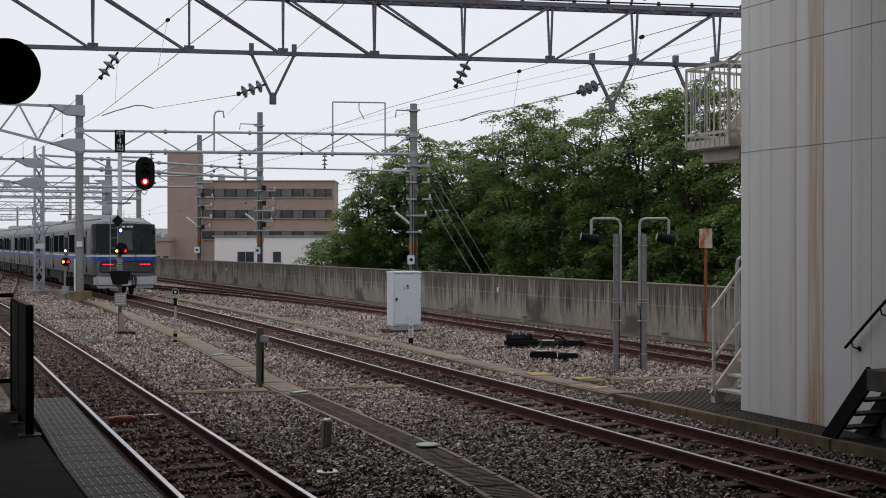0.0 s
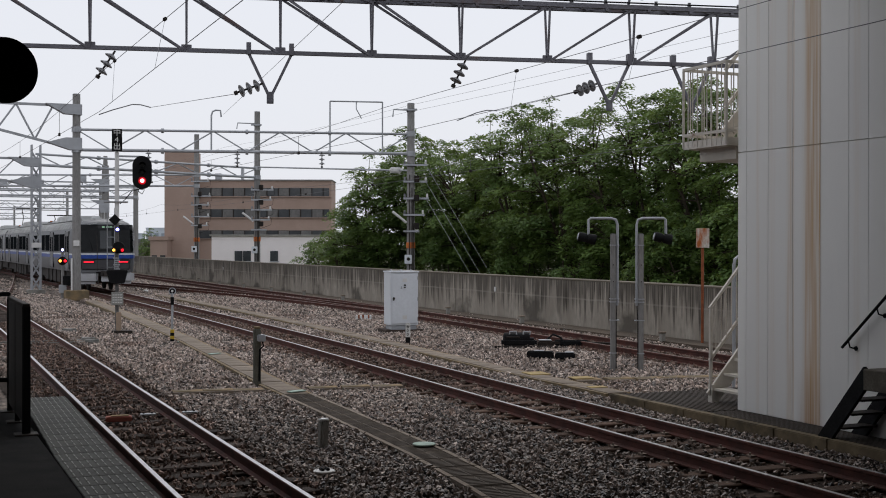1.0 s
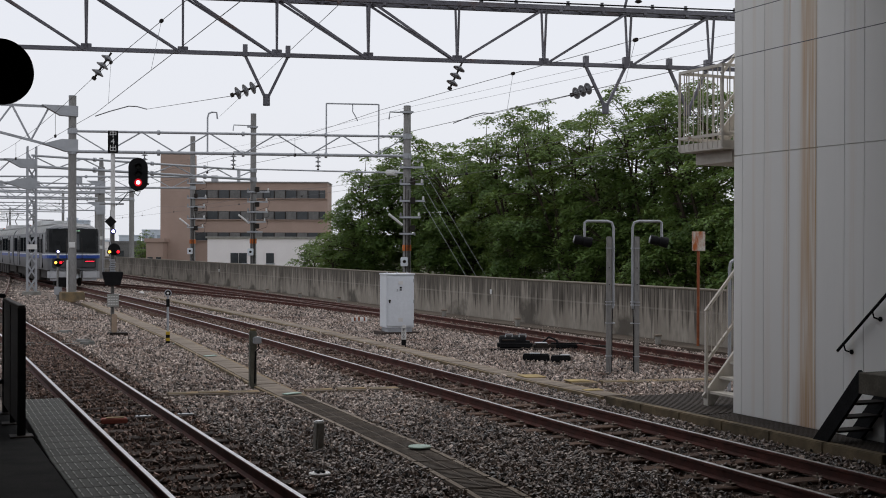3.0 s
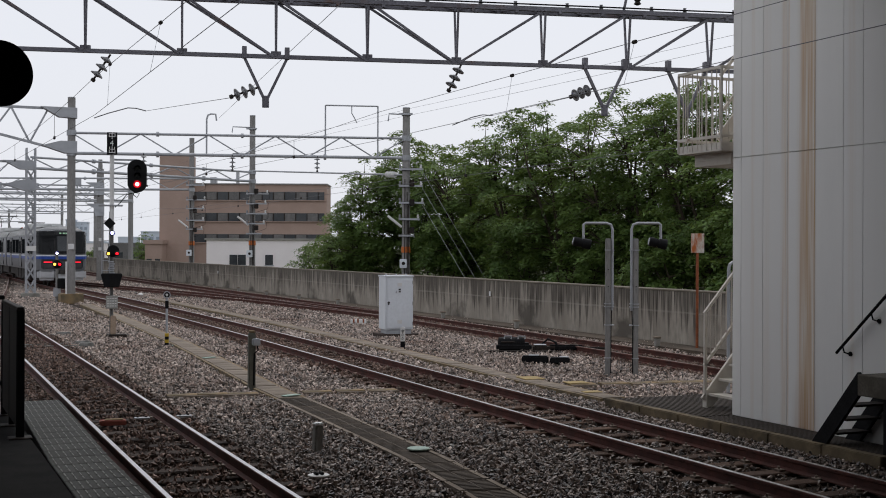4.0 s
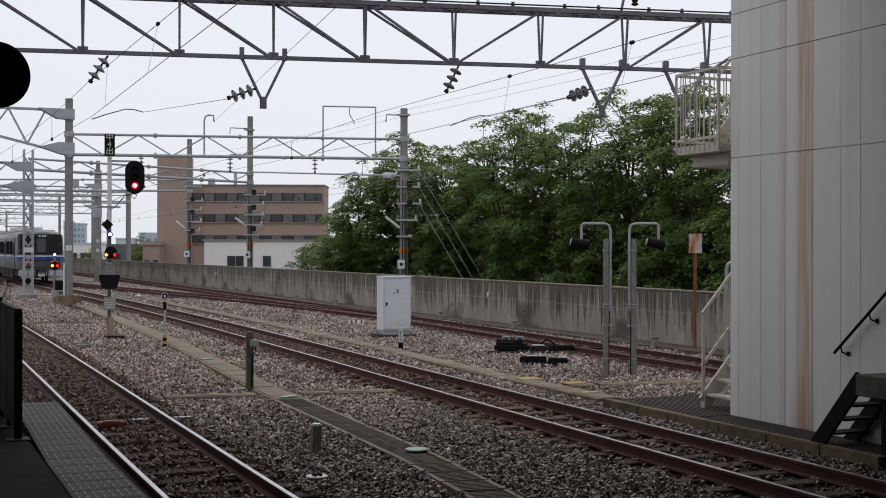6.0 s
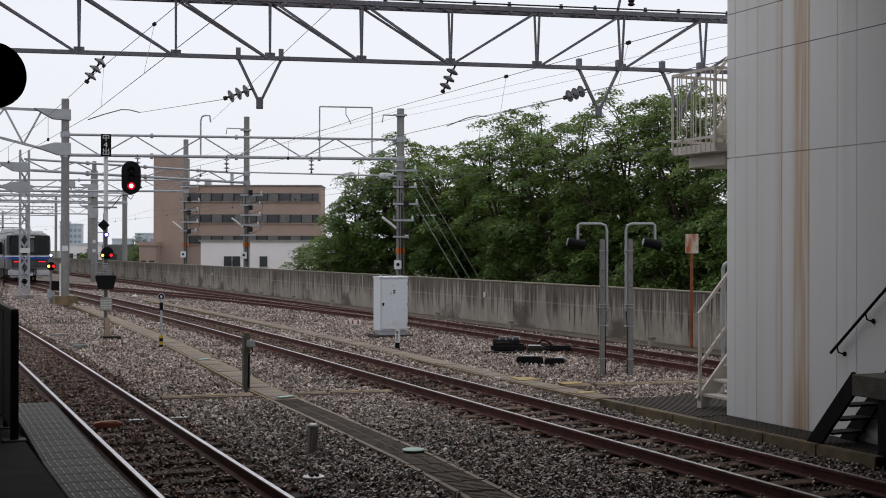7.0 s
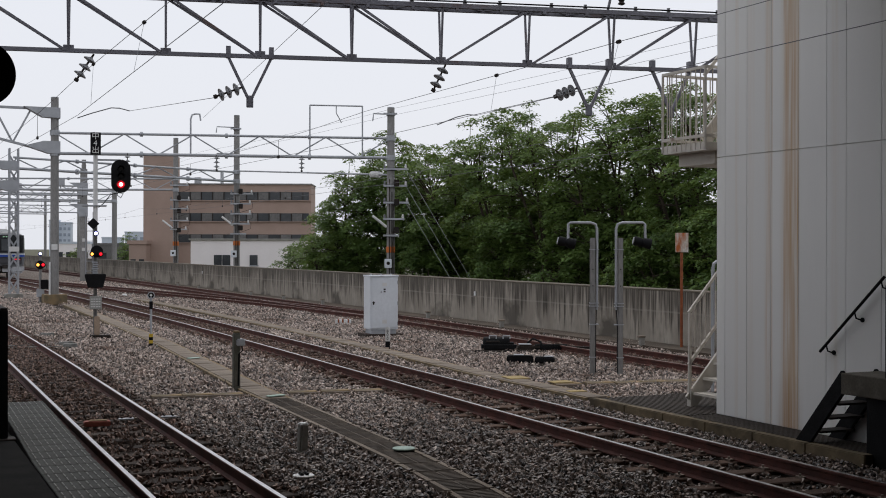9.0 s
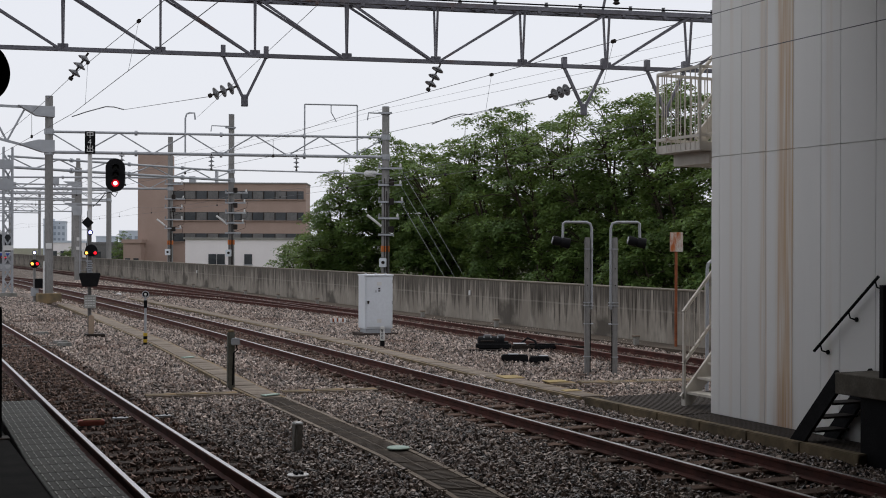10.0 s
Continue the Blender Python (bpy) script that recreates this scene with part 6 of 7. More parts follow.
steel_stair()


def door_stair():
    """The dark steel steps and landing against the tower's face, and the handrail on the wall above."""
    t = thing("dark_steel_steps", pose(10.40, -0.09, 0), "dark steel steps up to a landing on the tower wall", "staircase")
    for x in (0.03, 0.55):
        bm = bmesh.new()
        bar(bm, (x, 12.22, -0.10), (x, 11.40, 0.86), 0.05, 0.19)
        part("stringer", bm, BLACK, t)
    for i in range(4):
        bm = bmesh.new()
        y = 12.05 - i * 0.155
        box(bm, 0.03, 0.56, y - 0.22, y, 0.13 + i * 0.185, 0.155 + i * 0.185)
        part("tread", bm, DARKSTEEL, t)
    bm = bmesh.new()
    rbox(bm, -0.02, 0.58, 8.0, 11.45, 0.65, 0.90, 0.01, 1)
    part("landing", bm, mat("weathered_edge", (0.14, 0.125, 0.10), 0.9, color2=(0.08, 0.07, 0.055), scale=5, fine=40), t, "weathered brown landing edge")
    # black fill standing for the shade under the open landing
    bm = bmesh.new()
    box(bm, 0.05, 0.55, 8.0, 11.1, -0.25, 0.66)
    part("skirting", bm, BLACK, t)
    bm = bmesh.new()
    bar(bm, (0.02, 10.72, 0.85), (0.02, 10.72, 1.95), 0.06, 0.06)
    part("rail_post", bm, BLACK, t)
    h = thing("wall_handrail", pose(TX - 0.08, 0, 0), "dark round handrail bracketed to the white tower wall", "handrail")
    a, b = Vector((0, 12.32, 1.06)), Vector((0, 11.22, 2.03))
    bm = bmesh.new()
    rod(bm, a, b, 0.019, n=10)
    part("rail", bm, BLACK, h, smooth=True)
    for f in (0.10, 0.55, 0.95):
        p = a.lerp(b, f)
        bm = bmesh.new()
        pipe(bm, [p, p + Vector((0, -0.03, -0.08)), p + Vector((0.05, -0.06, -0.10)), p + Vector((0.078, -0.06, -0.10))], 0.011, 6)
        br = part("bracket", bm, BLACK, h)
        bm = bmesh.new()
        rod(bm, p + Vector((0.065, -0.06, -0.10)), p + Vector((0.079, -0.06, -0.10)), 0.03, n=12)
        part("rose", bm, BLACK, br)


door_stair()


# ---- lineside things ----
def speaker_mast(x, y, s, h):
    t = thing("loudspeaker_mast", pose(x, y, -0.15, 0, 0, -23.6), "grey concrete post with a bent pipe arm and black horn speaker", "mast", "loudspeaker masts")
    bm = bmesh.new()
    rbox(bm, -0.05, 0.05, -0.05, 0.05, -0.1, h, 0.012)
    part("post", bm, POLE, t)
    bm = bmesh.new()
    xo = s * -0.085
    pipe(bm, [(xo * 0.9, -0.01, h - 1.42), (xo, -0.01, h - 1.3), (xo, -0.01, h + 0.18), (xo + s * 0.03, -0.01, h + 0.27), (xo + s * 0.12, -0.01, h + 0.30), (xo + s * 0.53, -0.01, h + 0.30),
              (xo + s * 0.57, -0.01, h + 0.27), (xo + s * 0.575, -0.01, h - 0.02)], 0.026, 8)
    part("arm", bm, GALV, t, smooth=True)
    bm = bmesh.new()
    pipe(bm, [(xo * 0.9, -0.01, h - 1.40), (xo * 0.8, -0.03, h - 1.6), (xo * 0.72, -0.03, h - 1.75), (xo * 0.72, -0.03, 0.0)], 0.010, 6)
    part("cable", bm, BLACK, t)
    for z in (h - 0.24, h - 1.30, h - 1.36, h - 1.72, 0.35):
        bm = bmesh.new()
        box(bm, -0.062 - (0.055 if s > 0 and z > 1 else 0), 0.062 + (0.055 if s < 0 and z > 1 else 0), -0.062, 0.062, z, z + 0.018)
        part("band", bm, GALV, t)
    for z in (h - 0.62, h - 0.95):
        part("bolt", rod(bmesh.new(), (0.0, -0.062, z), (0.0, -0.05, z), 0.012, n=8), DARKSTEEL, t)
    bm = bmesh.new()
    q = Matrix.Translation((xo + s * 0.56, -0.02, h - 0.10)) @ Matrix.Rotation(radians(90), 4, "Y") @ Matrix.Rotation(radians(12), 4, "Y")
    lathe(bm, [(0.06, -0.22), (0.092, -0.21), (0.088, -0.08), (0.07, -0.05), (0.095, -0.02), (0.105, 0.11), (0.095, 0.13)], 18, q)
    part("horn", bm, BLACK, t, smooth=True)
    bm = bmesh.new()
    lathe(bm, [(0.03, -0.235), (0.07, -0.232), (0.07, -0.222), (0.03, -0.218)], 18, q)
    part("face", bm, GALV, t)


speaker_mast(12.98, 21.15, -1, 2.72)
speaker_mast(13.42, 20.83, 1, 2.72)


def rusty_sign():
    t = thing("rusted_sign", pose(18.25, 25.55, -0.15, 0, 0, -30), "rusted sign plate on a rusty post by the wall", "sign")
    bm = bmesh.new()
    rod(bm, (0, 0, 0), (0, 0, 2.6), 0.036, n=10)
    part("post", bm, RUST, t)
    bm = bmesh.new()
    rbox(bm, -0.16, 0.16, -0.07, -0.045, 2.42, 2.90, 0.008, 1)
    part("plate", bm, mat("rusted_white", (0.62, 0.58, 0.52), 0.8, color2=(0.55, 0.48, 0.40), scale=5, dirt=(0.42, 0.115, 0.03), dirt_amount=0.34, dirt_scale=5, stretch=(2.2, 1, 0.6)), t, "white plate with rust blotches")


rusty_sign()


def vent_pipe():
    t = thing("vent_pipe", pose(13.15, 17.5, -0.2), "thin grey bent pipe beside a white box with green edge", "pipe")
    bm = bmesh.new()
    pipe(bm, [(0, 0, 0), (0, 0, 2.2), (0.02, 0, 2.3), (0.08, 0, 2.34), (0.22, 0, 2.34)], 0.03, 8)
    part("pipe", bm, GALV, t, smooth=True)
    bm = bmesh.new()
    rbox(bm, 0.2, 0.34, -0.06, 0.06, 1.9, 2.42, 0.01, 1)
    b = part("box", bm, WHITE, t)
    bm = bmesh.new()
    rbox(bm, 0.185, 0.21, -0.065, 0.065, 1.9, 2.42, 0.004, 1)
    part("edge_strip", bm, PALEGREEN, b)
    bm = bmesh.new()
    rod(bm, (0.27, 0, 0), (0.27, 0, 1.9), 0.03)
    part("post", bm, GALV, t)


vent_pipe()


def point_machine():
    t = thing("point_machine", pose(14.1, 26.8, -0.15, 0, 0, -24) @ Matrix.Diagonal((1.38, 1.2, 1.15, 1)), "black point machine with rods beside the far track", "point machine")
    bm = bmesh.new()
    rbox(bm, -0.5, 0.12, -0.16, 0.16, 0.02, 0.20, 0.05, 3)
    part("housing", bm, BLACK, t)
    bm = bmesh.new()
    lathe(bm, [(0.06, -0.42), (0.11, -0.40), (0.12, 0.0), (0.10, 0.05)], 16, Matrix.Translation((-0.05, 0.02, 0.2)) @ Matrix.Rotation(radians(90), 4, "Y"))
    part("motor_cover", bm, BLACK, t, smooth=True)
    bm = bmesh.new()
    rbox(bm, 0.14, 0.42, -0.13, 0.13, 0.0, 0.15, 0.03)
    part("lock_box", bm, DARKSTEEL, t)
    for x in (-0.36, -0.12):
        bm = bmesh.new()
        pipe(bm, [(x, -0.1, 0.28), (x, -0.1, 0.34), (x + 0.12, -0.1, 0.34), (x + 0.12, -0.1, 0.28)], 0.013, 6)
        part("grip", bm, GALV, t)
    bm = bmesh.new()
    bar(bm, (0.4, 0, 0.1), (1.5, 0.25, 0.06), 0.06, 0.05)
    part("throw_rod", bm, DARKSTEEL, t)
    bm = bmesh.new()
    pipe(bm, [(0.3, 0.1, 0.15), (0.42, 0.1, 0.27), (0.55, 0.06, 0.2), (0.62, 0.0, 0.02)], 0.022, 6)
    part("cable", bm, BLACK, t)
    bm = bmesh.new()
    rbox(bm, -0.62, 0.5, -0.24, -0.18, -0.02, 0.05, 0.01, 1)
    part("bed_plate", bm, DARKSTEEL, t)
    bm = bmesh.new()
    rbox(bm, 0.42, 1.05, 0.0, 0.14, 0.03, 0.15, 0.03)
    part("rod_cover", bm, BLACK, t)
    bm = bmesh.new()
    rbox(bm, -0.42, -0.18, -0.12, 0.06, 0.20, 0.235, 0.01, 1)
    part("lid", bm, DARKSTEEL, t)
    bm = bmesh.new()
    rbox(bm, 0.16, 0.38, -0.10, 0.10, 0.15, 0.165, 0.006, 1)
    part("inspection_plate", bm, GALV, t)
    for x in (-0.5, 0.1, 0.45):
        bm = bmesh.new()
        rbox(bm, x - 0.07, x + 0.07, -0.30, 0.34, -0.06, 0.0, 0.01, 1)
        part("bearer", bm, SLEEPER_DARK, t)
    u = thing("junction_box", pose(13.15, 24.0, -0.15, 0, 0, -30) @ Matrix.Diagonal((1.25, 1.1, 1.25, 1)), "low black cable junction box with steel covers", "box")
    bm = bmesh.new()
    rbox(bm, -0.42, 0.05, -0.1, 0.12, 0.0, 0.13, 0.02)
    part("box", bm, BLACK, u)
    bm = bmesh.new()
    rbox(bm, 0.07, 0.42, -0.14, 0.08, 0.0, 0.11, 0.02)
    part("box", bm, BLACK, u)
    bm = bmesh.new()
    rbox(bm, 0.24, 0.40, -0.1, 0.04, 0.11, 0.125, 0.005, 1)
    rbox(bm, -0.3, -0.12, -0.06, 0.06, 0.13, 0.145, 0.005, 1)
    part("cover", bm, GALV, u)


point_machine()


def grey_post():
    t = thing("cable_post", pose(5.80, 21.28, -0.15), "grey lineside post with a small box and rusty cap", "post")
    bm = bmesh.new()
    rbox(bm, -0.06, 0.06, -0.06, 0.06, -0.1, 1.02, 0.015)
    part("post", bm, mat("mossy_post", (0.17, 0.165, 0.135), 0.9, color2=(0.10, 0.10, 0.08), scale=5, fine=40), t)
    bm = bmesh.new()
    rbox(bm, -0.05, 0.05, -0.05, 0.05, 1.02, 1.06, 0.01, 1)
    part("cap", bm, TROUGH_Y, t)
    bm = bmesh.new()
    rbox(bm, -0.02, 0.12, -0.15, -0.06, 0.80, 0.92, 0.015)
    b = part("box", bm, GALV, t)
    bm = bmesh.new()
    pipe(bm, [(0.07, -0.1, 0.8), (0.09, -0.1, 0.72), (0.03, -0.08, 0.66), (0.02, -0.07, 0.1)], 0.015, 6)
    part("cable", bm, BLACK, b)
    u = thing("concrete_stake", pose(4.80, 14.58, -0.16, 1, 2, 10), "short grey concrete stake with a white top", "post")
    bm = bmesh.new()
    rbox(bm, -0.055, 0.055, -0.055, 0.055, -0.1, 0.36, 0.02)
    part("stake", bm, CONCRETE, u)
    bm = bmesh.new()
    rbox(bm, -0.056, 0.056, -0.056, 0.056, 0.345, 0.375, 0.012)
    part("painted_top", bm, WHITE, u)


grey_post()


def distance_post():
    t = thing("distance_marker", pose(11.62, 28.56, -0.15, 0, 0, -23.6), "white marker post with black figures and a black foot", "marker")
    bm = bmesh.new()
    rbox(bm, -0.055, 0.055, -0.03, 0.03, -0.1, 0.2, 0.01, 1)
    part("foot", bm, BLACK, t)
    bm = bmesh.new()
    rbox(bm, -0.06, 0.06, -0.035, 0.035, 0.2, 0.50, 0.012)
    lathe(bm, [(0.06, -0.035), (0.06, 0.035)], 20, Matrix.Translation((0, 0, 0.50)) @ Matrix.Rotation(radians(90), 4, "X"))
    part("post", bm, WHITE, t)
    for k, ch in enumerate("800"):
        word("figure", ch, 0.10, BLACK, t, pose(-0.03, -0.038, 0.42 - k * 0.09, 90, 0, 0))


def word(name, text, size, material, parent, m):
    c = bpy.data.curves.new(name, "FONT")
    c.body, c.size, c.extrude = text, size, 0.003
    o = new(name + "_source", c)
    bpy.context.view_layer.update()
    me = bpy.data.meshes.new_from_object(o)
    bpy.data.objects.remove(o)
    me.materials.clear()
    me.materials.append(material)
    ob = new(name, me)
    ob.parent = parent
    ob.matrix_basis = m
    return ob


distance_post()


def lamp(name, parent, x, y, z, r, glass, housing=BLACK):
    bm = bmesh.new()
    lathe(bm, [(r * 1.6, -0.10), (r * 1.9, 0.0), (r * 1.9, 0.08), (r * 1.5, 0.10)], 20, Matrix.Translation((x, y, z)) @ Matrix.Rotation(radians(90), 4, "X"))
    h = part("lamp_housing", bm, housing, parent, smooth=True)
    bm = bmesh.new()
    lathe(bm, [(r, 0.10), (r, 0.108), (r * 0.6, 0.12)], 20, Matrix.Translation((x, y, z)) @ Matrix.Rotation(radians(90), 4, "X"))
    part(name, bm, glass, h)
    if glass is WHITE_LAMP:
        # the white lamp's blue halo, modelled as a faintly glowing ring
        bm = bmesh.new()
        lathe(bm, [(r * 1.45, 0.10), (r * 1.4, 0.104), (r * 1.02, 0.104)], 20, Matrix.Translation((x, y, z)) @ Matrix.Rotation(radians(90), 4, "X"))
        part("lens_halo", bm, BLUE_HALO, h, "blue lamp halo drawn as a glowing ring")


def main_signal():
    t = thing("departure_signal", pose(5.65, 35.45, -0.15, 0, 0, -8), "railway signal post showing red with shunting lamps below", "signal")
    y = -0.12
    bm = bmesh.new()
    rod(bm, (0, 0, 0.1), (0, 0, 3.2), 0.052, n=14)
    part("lower_post", bm, MOTTLED, t, "mottled dark grey post", smooth=True)
    bm = bmesh.new()
    rod(bm, (0, 0, 3.2), (0, 0, 5.2), 0.06, n=14)
    part("upper_post", bm, WHITE, t, "white painted post", smooth=True)
    bm = bmesh.new()
    rbox(bm, -0.03, 0.12, -0.08, 0.09, 0.08, 0.60, 0.02)
    part("foot_casing", bm, mat("beige_casing", (0.45, 0.34, 0.25), 0.7), t)
    bm = bmesh.new()
    rbox(bm, -0.15, 0.42, -0.18, 0.18, -0.05, 0.08, 0.02)
    part("base_plate", bm, DARKSTEEL, t)
    # route sign
    bm = bmesh.new()
    rbox(bm, -0.14, 0.14, y - 0.02, y + 0.02, 5.08, 5.70, 0.01, 1)
    sg = part("route_sign", bm, BLACK, t, "black sign with white characters")
    for k, ch in enumerate("\u4e2d4\u51fa"):
        word("character", ch, 0.215, WHITE, sg, pose(-0.108 if k != 1 else -0.062, y - 0.025, 5.525 - k * 0.195, 90, 0, 0))
    # oval main head
    bm = bmesh.new()
    prof = []
    for k in range(32):
        a = k * math.tau / 32
        prof.append((0.265 * math.cos(a), 0.20 * (1 if math.sin(a) >= 0 else -1) + 0.265 * math.sin(a)))
    rings = [[bm.verts.new((0.68 + u * s, yy, 4.50 + v * s)) for u, v in prof] for yy, s in ((y + 0.04, 0.96), (y + 0.03, 1.0), (y, 1.0), (y - 0.01, 0.97))]
    for a, b in zip(rings, rings[1:]):
        for k in range(32):
            bm.faces.new((a[k], a[(k + 1) % 32], b[(k + 1) % 32], b[k]))
    bm.faces.new(rings[0])
    bm.faces.new(rings[-1])
    hd = part("backboard", bm, BLACK, t, "black oval backboard")
    for z, gl, nm in ((4.70, CAR_GLASS, "dark_lens"), (4.50, CAR_GLASS, "dark_lens"), (4.27, RED_LENS_HALO, "red_lens")):
        bm = bmesh.new()
        q = Matrix.Translation((0.68, y - 0.01, z)) @ Matrix.Rotation(radians(90), 4, "X")
        # lit red lens made wider to include its glow on the head
        rr = 0.105 if gl is RED_LENS_HALO else 0.072
        lathe(bm, [(rr, 0), (rr, 0.02), (rr * 0.7, 0.03)], 20, q)
        part(nm, bm, gl, hd)
        if gl is RED_LENS_HALO:
            bm = bmesh.new()
            lathe(bm, [(0.056, 0.028), (0.056, 0.036), (0.03, 0.042)], 18, q)
            part("lit_core", bm, RED_CORE, hd)
        bm = bmesh.new()
        for k in range(9):
            a0, a1 = math.pi * k / 9, math.pi * (k + 1) / 9
            vs = [bm.verts.new((0.68 + r * math.cos(a), yy, z + r * math.sin(a))) for a, yy, r in ((a0, y - 0.01, 0.1), (a1, y - 0.01, 0.1), (a1, y - 0.22, 0.09), (a0, y - 0.22, 0.09))]
            bm.faces.new(vs)
        bmesh.ops.solidify(bm, geom=list(bm.faces), thickness=0.006)
        part("visor", bm, BLACK, hd)
    bm = bmesh.new()
    bar(bm, (0, 0, 4.95), (0.68, 0, 4.95), 0.05, 0.05)
    bar(bm, (0, 0, 4.12), (0.68, 0, 4.12), 0.05, 0.05)
    bar(bm, (0.68, 0.03, 4.95), (0.68, 0.03, 4.12), 0.05, 0.05)
    part("head_bracket", bm, GALV, t)
    bm = bmesh.new()
    pipe(bm, [(0.62, 0, 4.1), (0.58, 0, 3.98), (0.68, 0, 3.9), (0.75, 0, 4.02), (0.62, 0, 4.04), (0.4, 0, 3.98), (0.22, 0, 3.74), (0.08, 0, 3.62)], 0.014, 6)
    part("cable", bm, BLACK, t)
    # diamond board and shunting lamps
    bm = bmesh.new()
    box(bm, -0.115, 0.115, y - 0.02, y + 0.02, -0.115, 0.115, Matrix.Translation((-0.06, 0, 3.17)) @ Matrix.Rotation(radians(45), 4, "Y"))
    part("diamond_board", bm, BLACK, t)
    lamp("white_lens", t, 0.01, y - 0.06, 2.90, 0.04, WHITE_LAMP)
    bm = bmesh.new()
    lathe(bm, [(0.16, -0.02), (0.17, 0.0), (0.16, 0.03)], 28, Matrix.Translation((0.04, y, 2.40)) @ Matrix.Rotation(radians(90), 4, "X"))
    bd = part("shunt_board", bm, BLACK, t, smooth=True)
    lamp("amber_lens", bd, -0.09, y - 0.06, 2.33, 0.038, AMBER_LAMP)
    lamp("red_lens", bd, 0.14, y - 0.06, 2.33, 0.038, RED_LAMP)
    bm = bmesh.new()
    for k in range(7):
        rbox(bm, -0.1 + 0.02 * (k % 3), 0.06 + 0.02 * (k % 2), -0.13, -0.06, 1.72 + k * 0.06, 1.76 + k * 0.06, 0.008, 1)
    part("terminal_block", bm, GALV, t)
    bm = bmesh.new()
    prism(bm, [(-0.20, 1.40), (0.20, 1.40), (0.29, 1.74), (0.27, 1.78), (-0.27, 1.78), (-0.29, 1.74)], -0.28, 0.0)
    bevelled(bm, 0.015)
    part("relay_box", bm, BLACK, t, "dark box under the lamps")
    bm = bmesh.new()
    rbox(bm, -0.15, 0.17, y - 0.02, y + 0.01, 0.80, 1.16, 0.01, 1)
    rb = part("notice_plate", bm, mat("grey_notice", (0.40, 0.40, 0.37), 0.6), t)
    for k in range(4):
        for j in range(4):
            bm = bmesh.new()
            box(bm, -0.12 + j * 0.068, -0.12 + j * 0.068 + 0.05, y - 0.024, y - 0.02, 0.86 + k * 0.07, 0.885 + k * 0.07)
            part("plain_bar", bm, WHITE, rb)
    # ladder on the back
    for x in (-0.2, 0.0):
        bm = bmesh.new()
        bar(bm, (x - 0.06, 0.16, 1.7), (x - 0.06, 0.16, 3.5), 0.025, 0.025)
        part("ladder_rail", bm, GALV, t)
    for k in range(6):
        bm = bmesh.new()
        rod(bm, (-0.26, 0.16, 1.85 + k * 0.28), (-0.06, 0.16, 1.85 + k * 0.28), 0.01, n=6)
        part("rung", bm, GALV, t)
    bm = bmesh.new()
    box(bm, -0.35, 0.3, -0.1, 0.5, 3.66, 3.69)
    part("step_plate", bm, GALV, t)


main_signal()


def shunt_signal():
    t = thing("shunting_signal", pose(6.95, 58.9, -0.15, 0, 0, -6), "small shunting signal with white, amber and red lamps", "signal")
    bm = bmesh.new()
    rod(bm, (0, 0, 0), (0, 0, 2.3), 0.06, n=10)
    part("post", bm, POLE, t)
    bm = bmesh.new()
    lathe(bm, [(0.19, -0.02), (0.20, 0.0), (0.19, 0.03)], 24, Matrix.Translation((0, -0.1, 1.72)) @ Matrix.Rotation(radians(90), 4, "X"))
    bd = part("backboard", bm, BLACK, t)
    lamp("white_lens", t, 0, -0.14, 2.22, 0.05, WHITE_LAMP)
    lamp("amber_lens", bd, -0.10, -0.16, 1.72, 0.06, AMBER_LAMP)
    lamp("red_lens", bd, 0.12, -0.16, 1.72, 0.06, RED_LAMP)
    bm = bmesh.new()
    rbox(bm, -0.16, 0.18, -0.12, 0.1, 0.25, 0.62, 0.02)
    part("relay_box", bm, GALV, t)
    bm = bmesh.new()
    rbox(bm, 0.02, 0.36, -0.2, 0.0, 0.62, 1.05, 0.02)
    part("dark_box", bm, BLACK, t)


shunt_signal()


def disc_marker():
    t = thing("disc_marker", pose(6.45, 31.8, -0.15, 0, 0, -11), "small round marker on a post with striped foot", "marker")
    bm = bmesh.new()
    rod(bm, (0, 0, 0.3), (0, 0, 1.25), 0.03, n=10)
    part("post", bm, GALV, t)
    bm = bmesh.new()
    lathe(bm, [(0.085, -0.02), (0.085, 0.02)], 20, Matrix.Translation((0, 0, 1.3)) @ Matrix.Rotation(radians(90), 4, "X"))
    d = part("disc", bm, BLACK, t)
    bm = bmesh.new()
    for k in range(24):
        a0, a1 = k * math.tau / 24, (k + 1) * math.tau / 24
        bar(bm, (0.082 * math.cos(a0), -0.03, 1.3 + 0.082 * math.sin(a0)), (0.082 * math.cos(a1), -0.03, 1.3 + 0.082 * math.sin(a1)), 0.02, 0.022)
    part("ring", bm, GALV, d)
    bm = bmesh.new()
    rod(bm, (0, -0.03, 1.3), (0, -0.02, 1.3), 0.032, n=12)
    part("centre", bm, WHITE, d)
    bm = bmesh.new()
    rbox(bm, -0.045, 0.045, -0.04, 0.04, 0.95, 1.15, 0.01, 1)
    part("box", bm, BLACK, t)
    for k in range(4):
        bm = bmesh.new()
        rbox(bm, -0.05, 0.05, -0.05, 0.05, 0.0 + k * 0.08, 0.08 + k * 0.08, 0.004, 1)
        part("stripe", bm, BLACK if k % 2 == 0 else YELLOW, t)
    u = plate("lineside_plate", 6.62, 31.5, 20, 0.1, 0.05, -0.13, PALEGREEN, "pale green plate on the stones")


disc_marker()


def post_footing(x, y, w, h):
    t = thing("concrete_footing", pose(x, y, -0.2, 0, 0, 0), "yellowed concrete footing of a gantry post", "footing", "post footings")
    bm = bmesh.new()
    rbox(bm, -w, w, -w, w, 0, h, 0.03)
    part("block", bm, TROUGH_Y if w > 0.45 else CONCRETE, t)


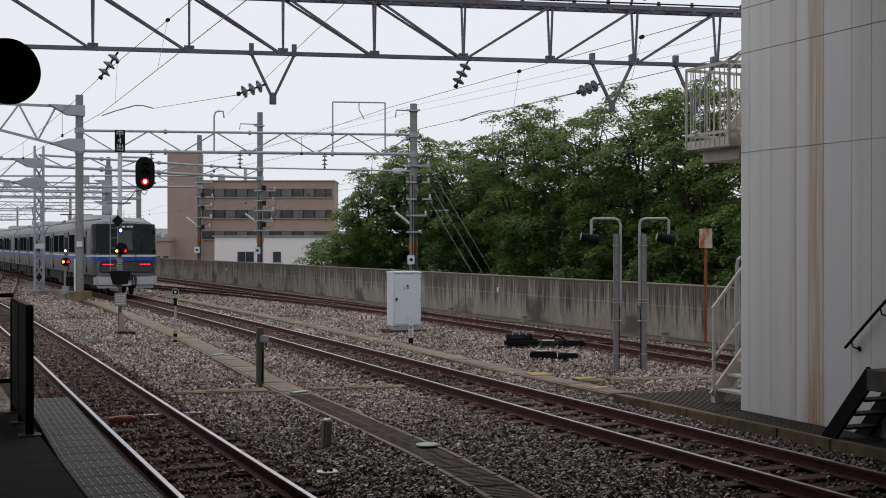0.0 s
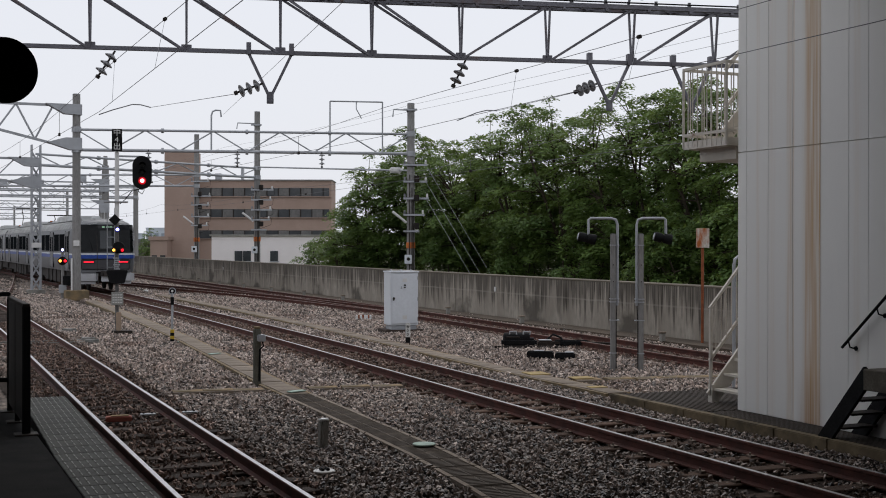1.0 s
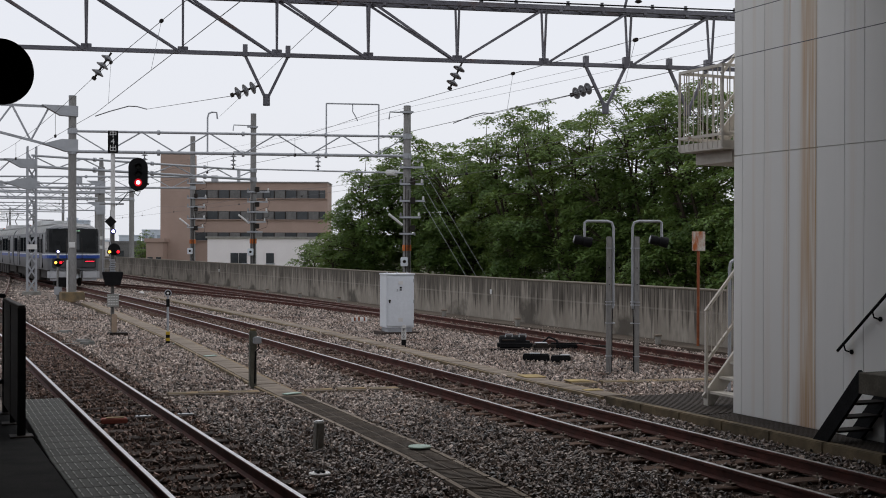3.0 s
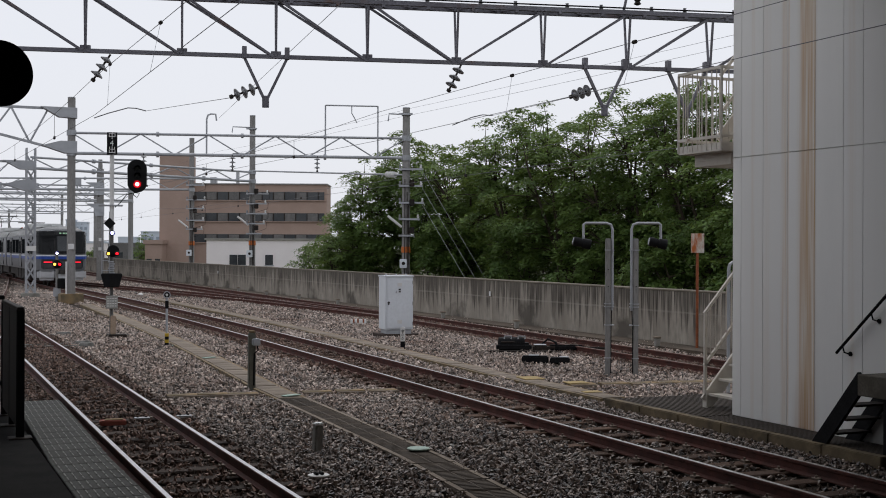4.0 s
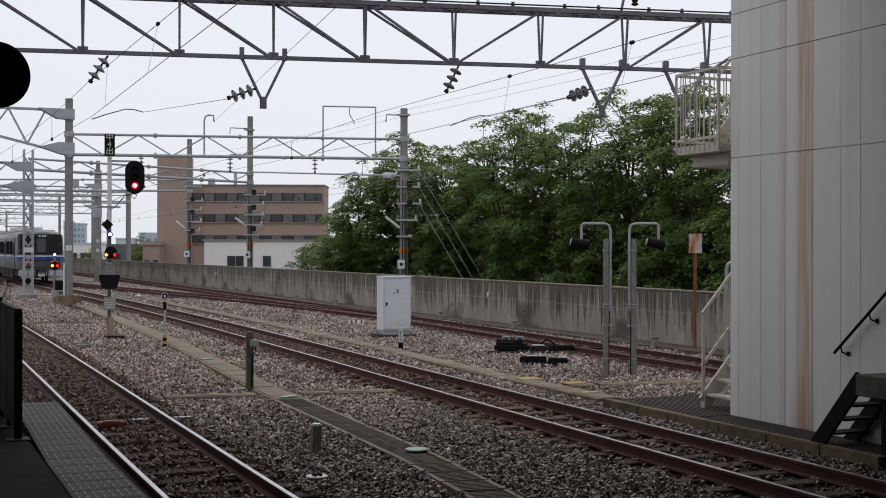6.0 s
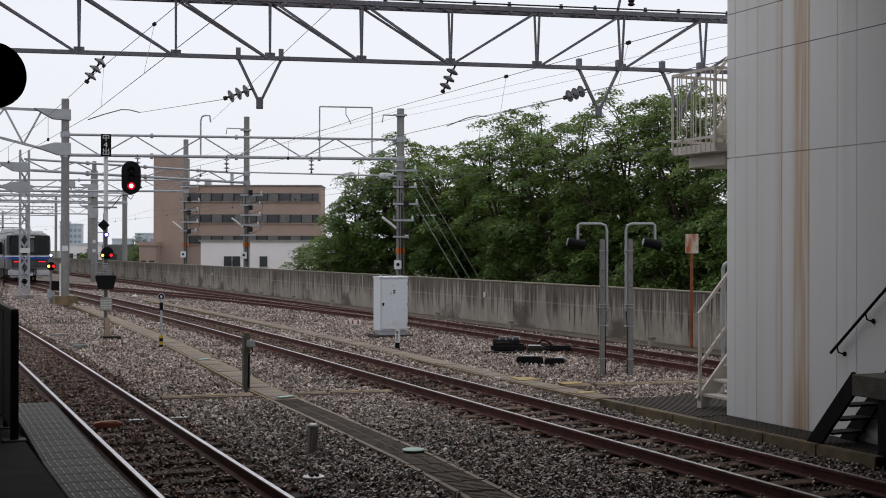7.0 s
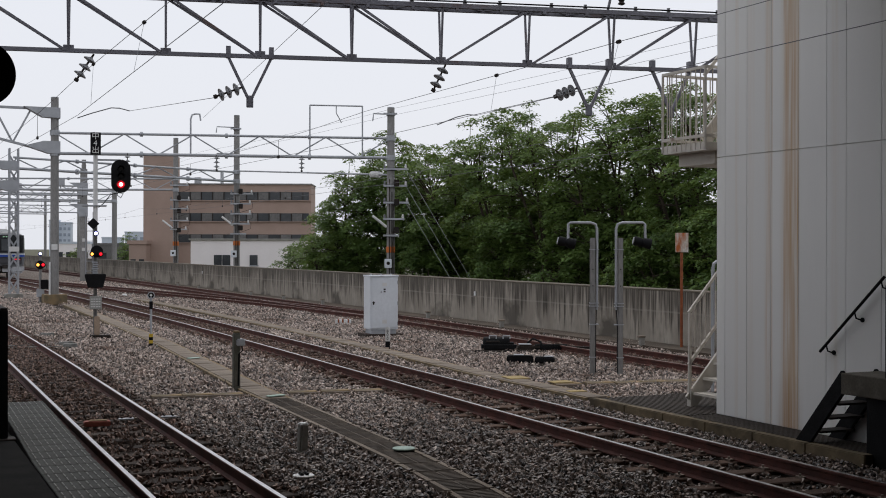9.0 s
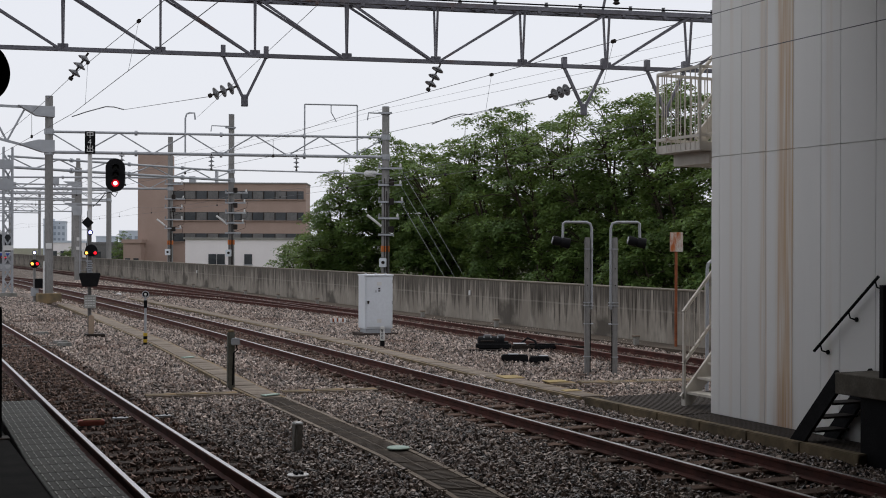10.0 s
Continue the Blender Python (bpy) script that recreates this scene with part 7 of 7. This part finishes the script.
post_footing(7.48, 58.18, 0.5, 0.45)
post_footing(6.5, 66.0, 0.42, 0.22)
pk = thing("kilometre_plate", pose(7.48, 58.18, 0, 0, 0, -8), "small white plate on a grey gantry post", "plate")
bm = bmesh.new()
rbox(bm, -0.13, 0.13, -0.24, -0.215, 2.25, 2.50, 0.005, 1)
part("plate", bm, WHITE, pk)
dp = thing("conduit_pipe", pose(7.25, 58.0, -0.2), "white conduit pipe beside a gantry post", "pipe")
part("pipe", rod(bmesh.new(), (0, 0, 0), (0, 0, 1.9), 0.04), WHITE, dp)

rb = thing("rail_block", pose(14.05, 38.4, -0.12, 0, 0, 75), "pale block with red marks beside the far rail", "block")
part("block", rbox(bmesh.new(), -0.08, 0.08, -0.26, 0.26, 0, 0.14, 0.02), WHITE, rb)
for k in (-0.16, 0.02, 0.16):
    part("mark", rbox(bmesh.new(), -0.082, 0.082, k - 0.03, k + 0.03, 0.03, 0.143, 0.004, 1), RUST, rb, "rust-red painted mark")

wm = thing("ballast_marker", pose(11.9, 65.4, -0.13), "small domed white marker lying on the ballast", "marker")
part("dome", lathe(bmesh.new(), [(0.13, 0.0), (0.13, 0.04), (0.10, 0.08), (0.04, 0.10)], 16), WHITE, wm, smooth=True)

# small stubs along the parapet
for k in range(13):
    y = 34.2 + (k - 1) * 5.6 if k else 26.5
    t = thing("marker_stub", pose(17.72, y, -0.1), "short weathered stub post beside the parapet", "post", "stubs along the parapet")
    bm = bmesh.new()
    rbox(bm, -0.065, 0.055, -0.06, 0.06, 0, 0.21, 0.012, 1)
    part("stub", bm, CONCRETE, t)
    bm = bmesh.new()
    rbox(bm, -0.10, 0.075, -0.07, 0.07, 0.205, 0.26, 0.012, 1)
    part("top", bm, TROUGH, t)
for y in (37.8, 76.0):
    t = thing("wall_plate", pose(18.56, y, 0.75), "small white plate on the parapet wall", "plate", "plates on the parapet")
    bm = bmesh.new()
    rbox(bm, -0.02, 0.02, -0.05, 0.05, 0, 0.16, 0.005, 1)
    part("plate", bm, WHITE, t)


# ---- far away ----
def block(x, y, w, d, h, storeys, columns, wall, label, rz=-12):
    b = thing("distant_building", pose(x, y, -6, 0, 0, rz), label, "building", "distant buildings")
    bm = bmesh.new()
    box(bm, 0, w, 0, d, 0, h)
    part("wall", bm, wall, b)
    bm = bmesh.new()
    box(bm, -0.2, w + 0.2, -0.2, d + 0.2, h, h + 0.5)
    part("roof", bm, SKYLINE if wall in (SKYLINE, PINKWALL) else wall, b)
    for k in range(storeys):
        for c in range(columns):
            bm = bmesh.new()
            x0 = w * (c + 0.2) / columns
            z0 = 2.5 + (h - 3) * k / storeys
            box(bm, x0, x0 + w * 0.6 / columns, -0.12, 0.1, z0, z0 + (h - 3) / storeys * 0.5)
            part("window", bm, HAZE_PANE if wall is SKYLINE else PANE, b)


block(73.5, 590, 4.0, 12, 20.5, 6, 2, SKYLINE, "hazy distant apartment tower")
block(77.8, 592, 5.6, 12, 19.5, 6, 3, SKYLINE, "hazy distant apartment tower")
block(92, 560, 9, 14, 12.5, 3, 3, SKYLINE, "hazy distant low block")
block(102, 560, 9, 14, 15.0, 4, 3, SKYLINE, "hazy distant block behind the sheds")
block(41.5, 320, 8.0, 10, 9.3, 2, 4, PINKWALL, "pale low shed beyond the tracks")
block(49.5, 330, 13, 10, 9.0, 2, 4, BLIND, "grey low sheds beyond the tracks")
block(30.4, 164.0, 2.2, 3, 8.8, 2, 2, BRICKTILE, "brown house beside the office block", -23.6)
for x, y, h, r, sd in ((45.5, 250, 4.2, 2.2, 31), (47.5, 255, 6.0, 2.0, 32), (38, 262, 2.6, 2.6, 33)):
    tree(x, y, h, r, sd, 0.2, 1.0, "tree", "far green tree beyond the tracks", "far trees", -6.0)


def motions():
    rows = []
    for t, y in ((0, 58.0), (1, 63.0), (2, 67.9), (3, 72.6), (4, 77.3), (5.5, 84.3), (7, 91.3), (8, 95.9), (9, 100.6), (10, 105.3)):
        rows.append((t, pose(9.53 - (y - 58) * 0.0054, y, 0, 0, 0, TRAIN_RZ)))
    walk(train, rows)


motions()
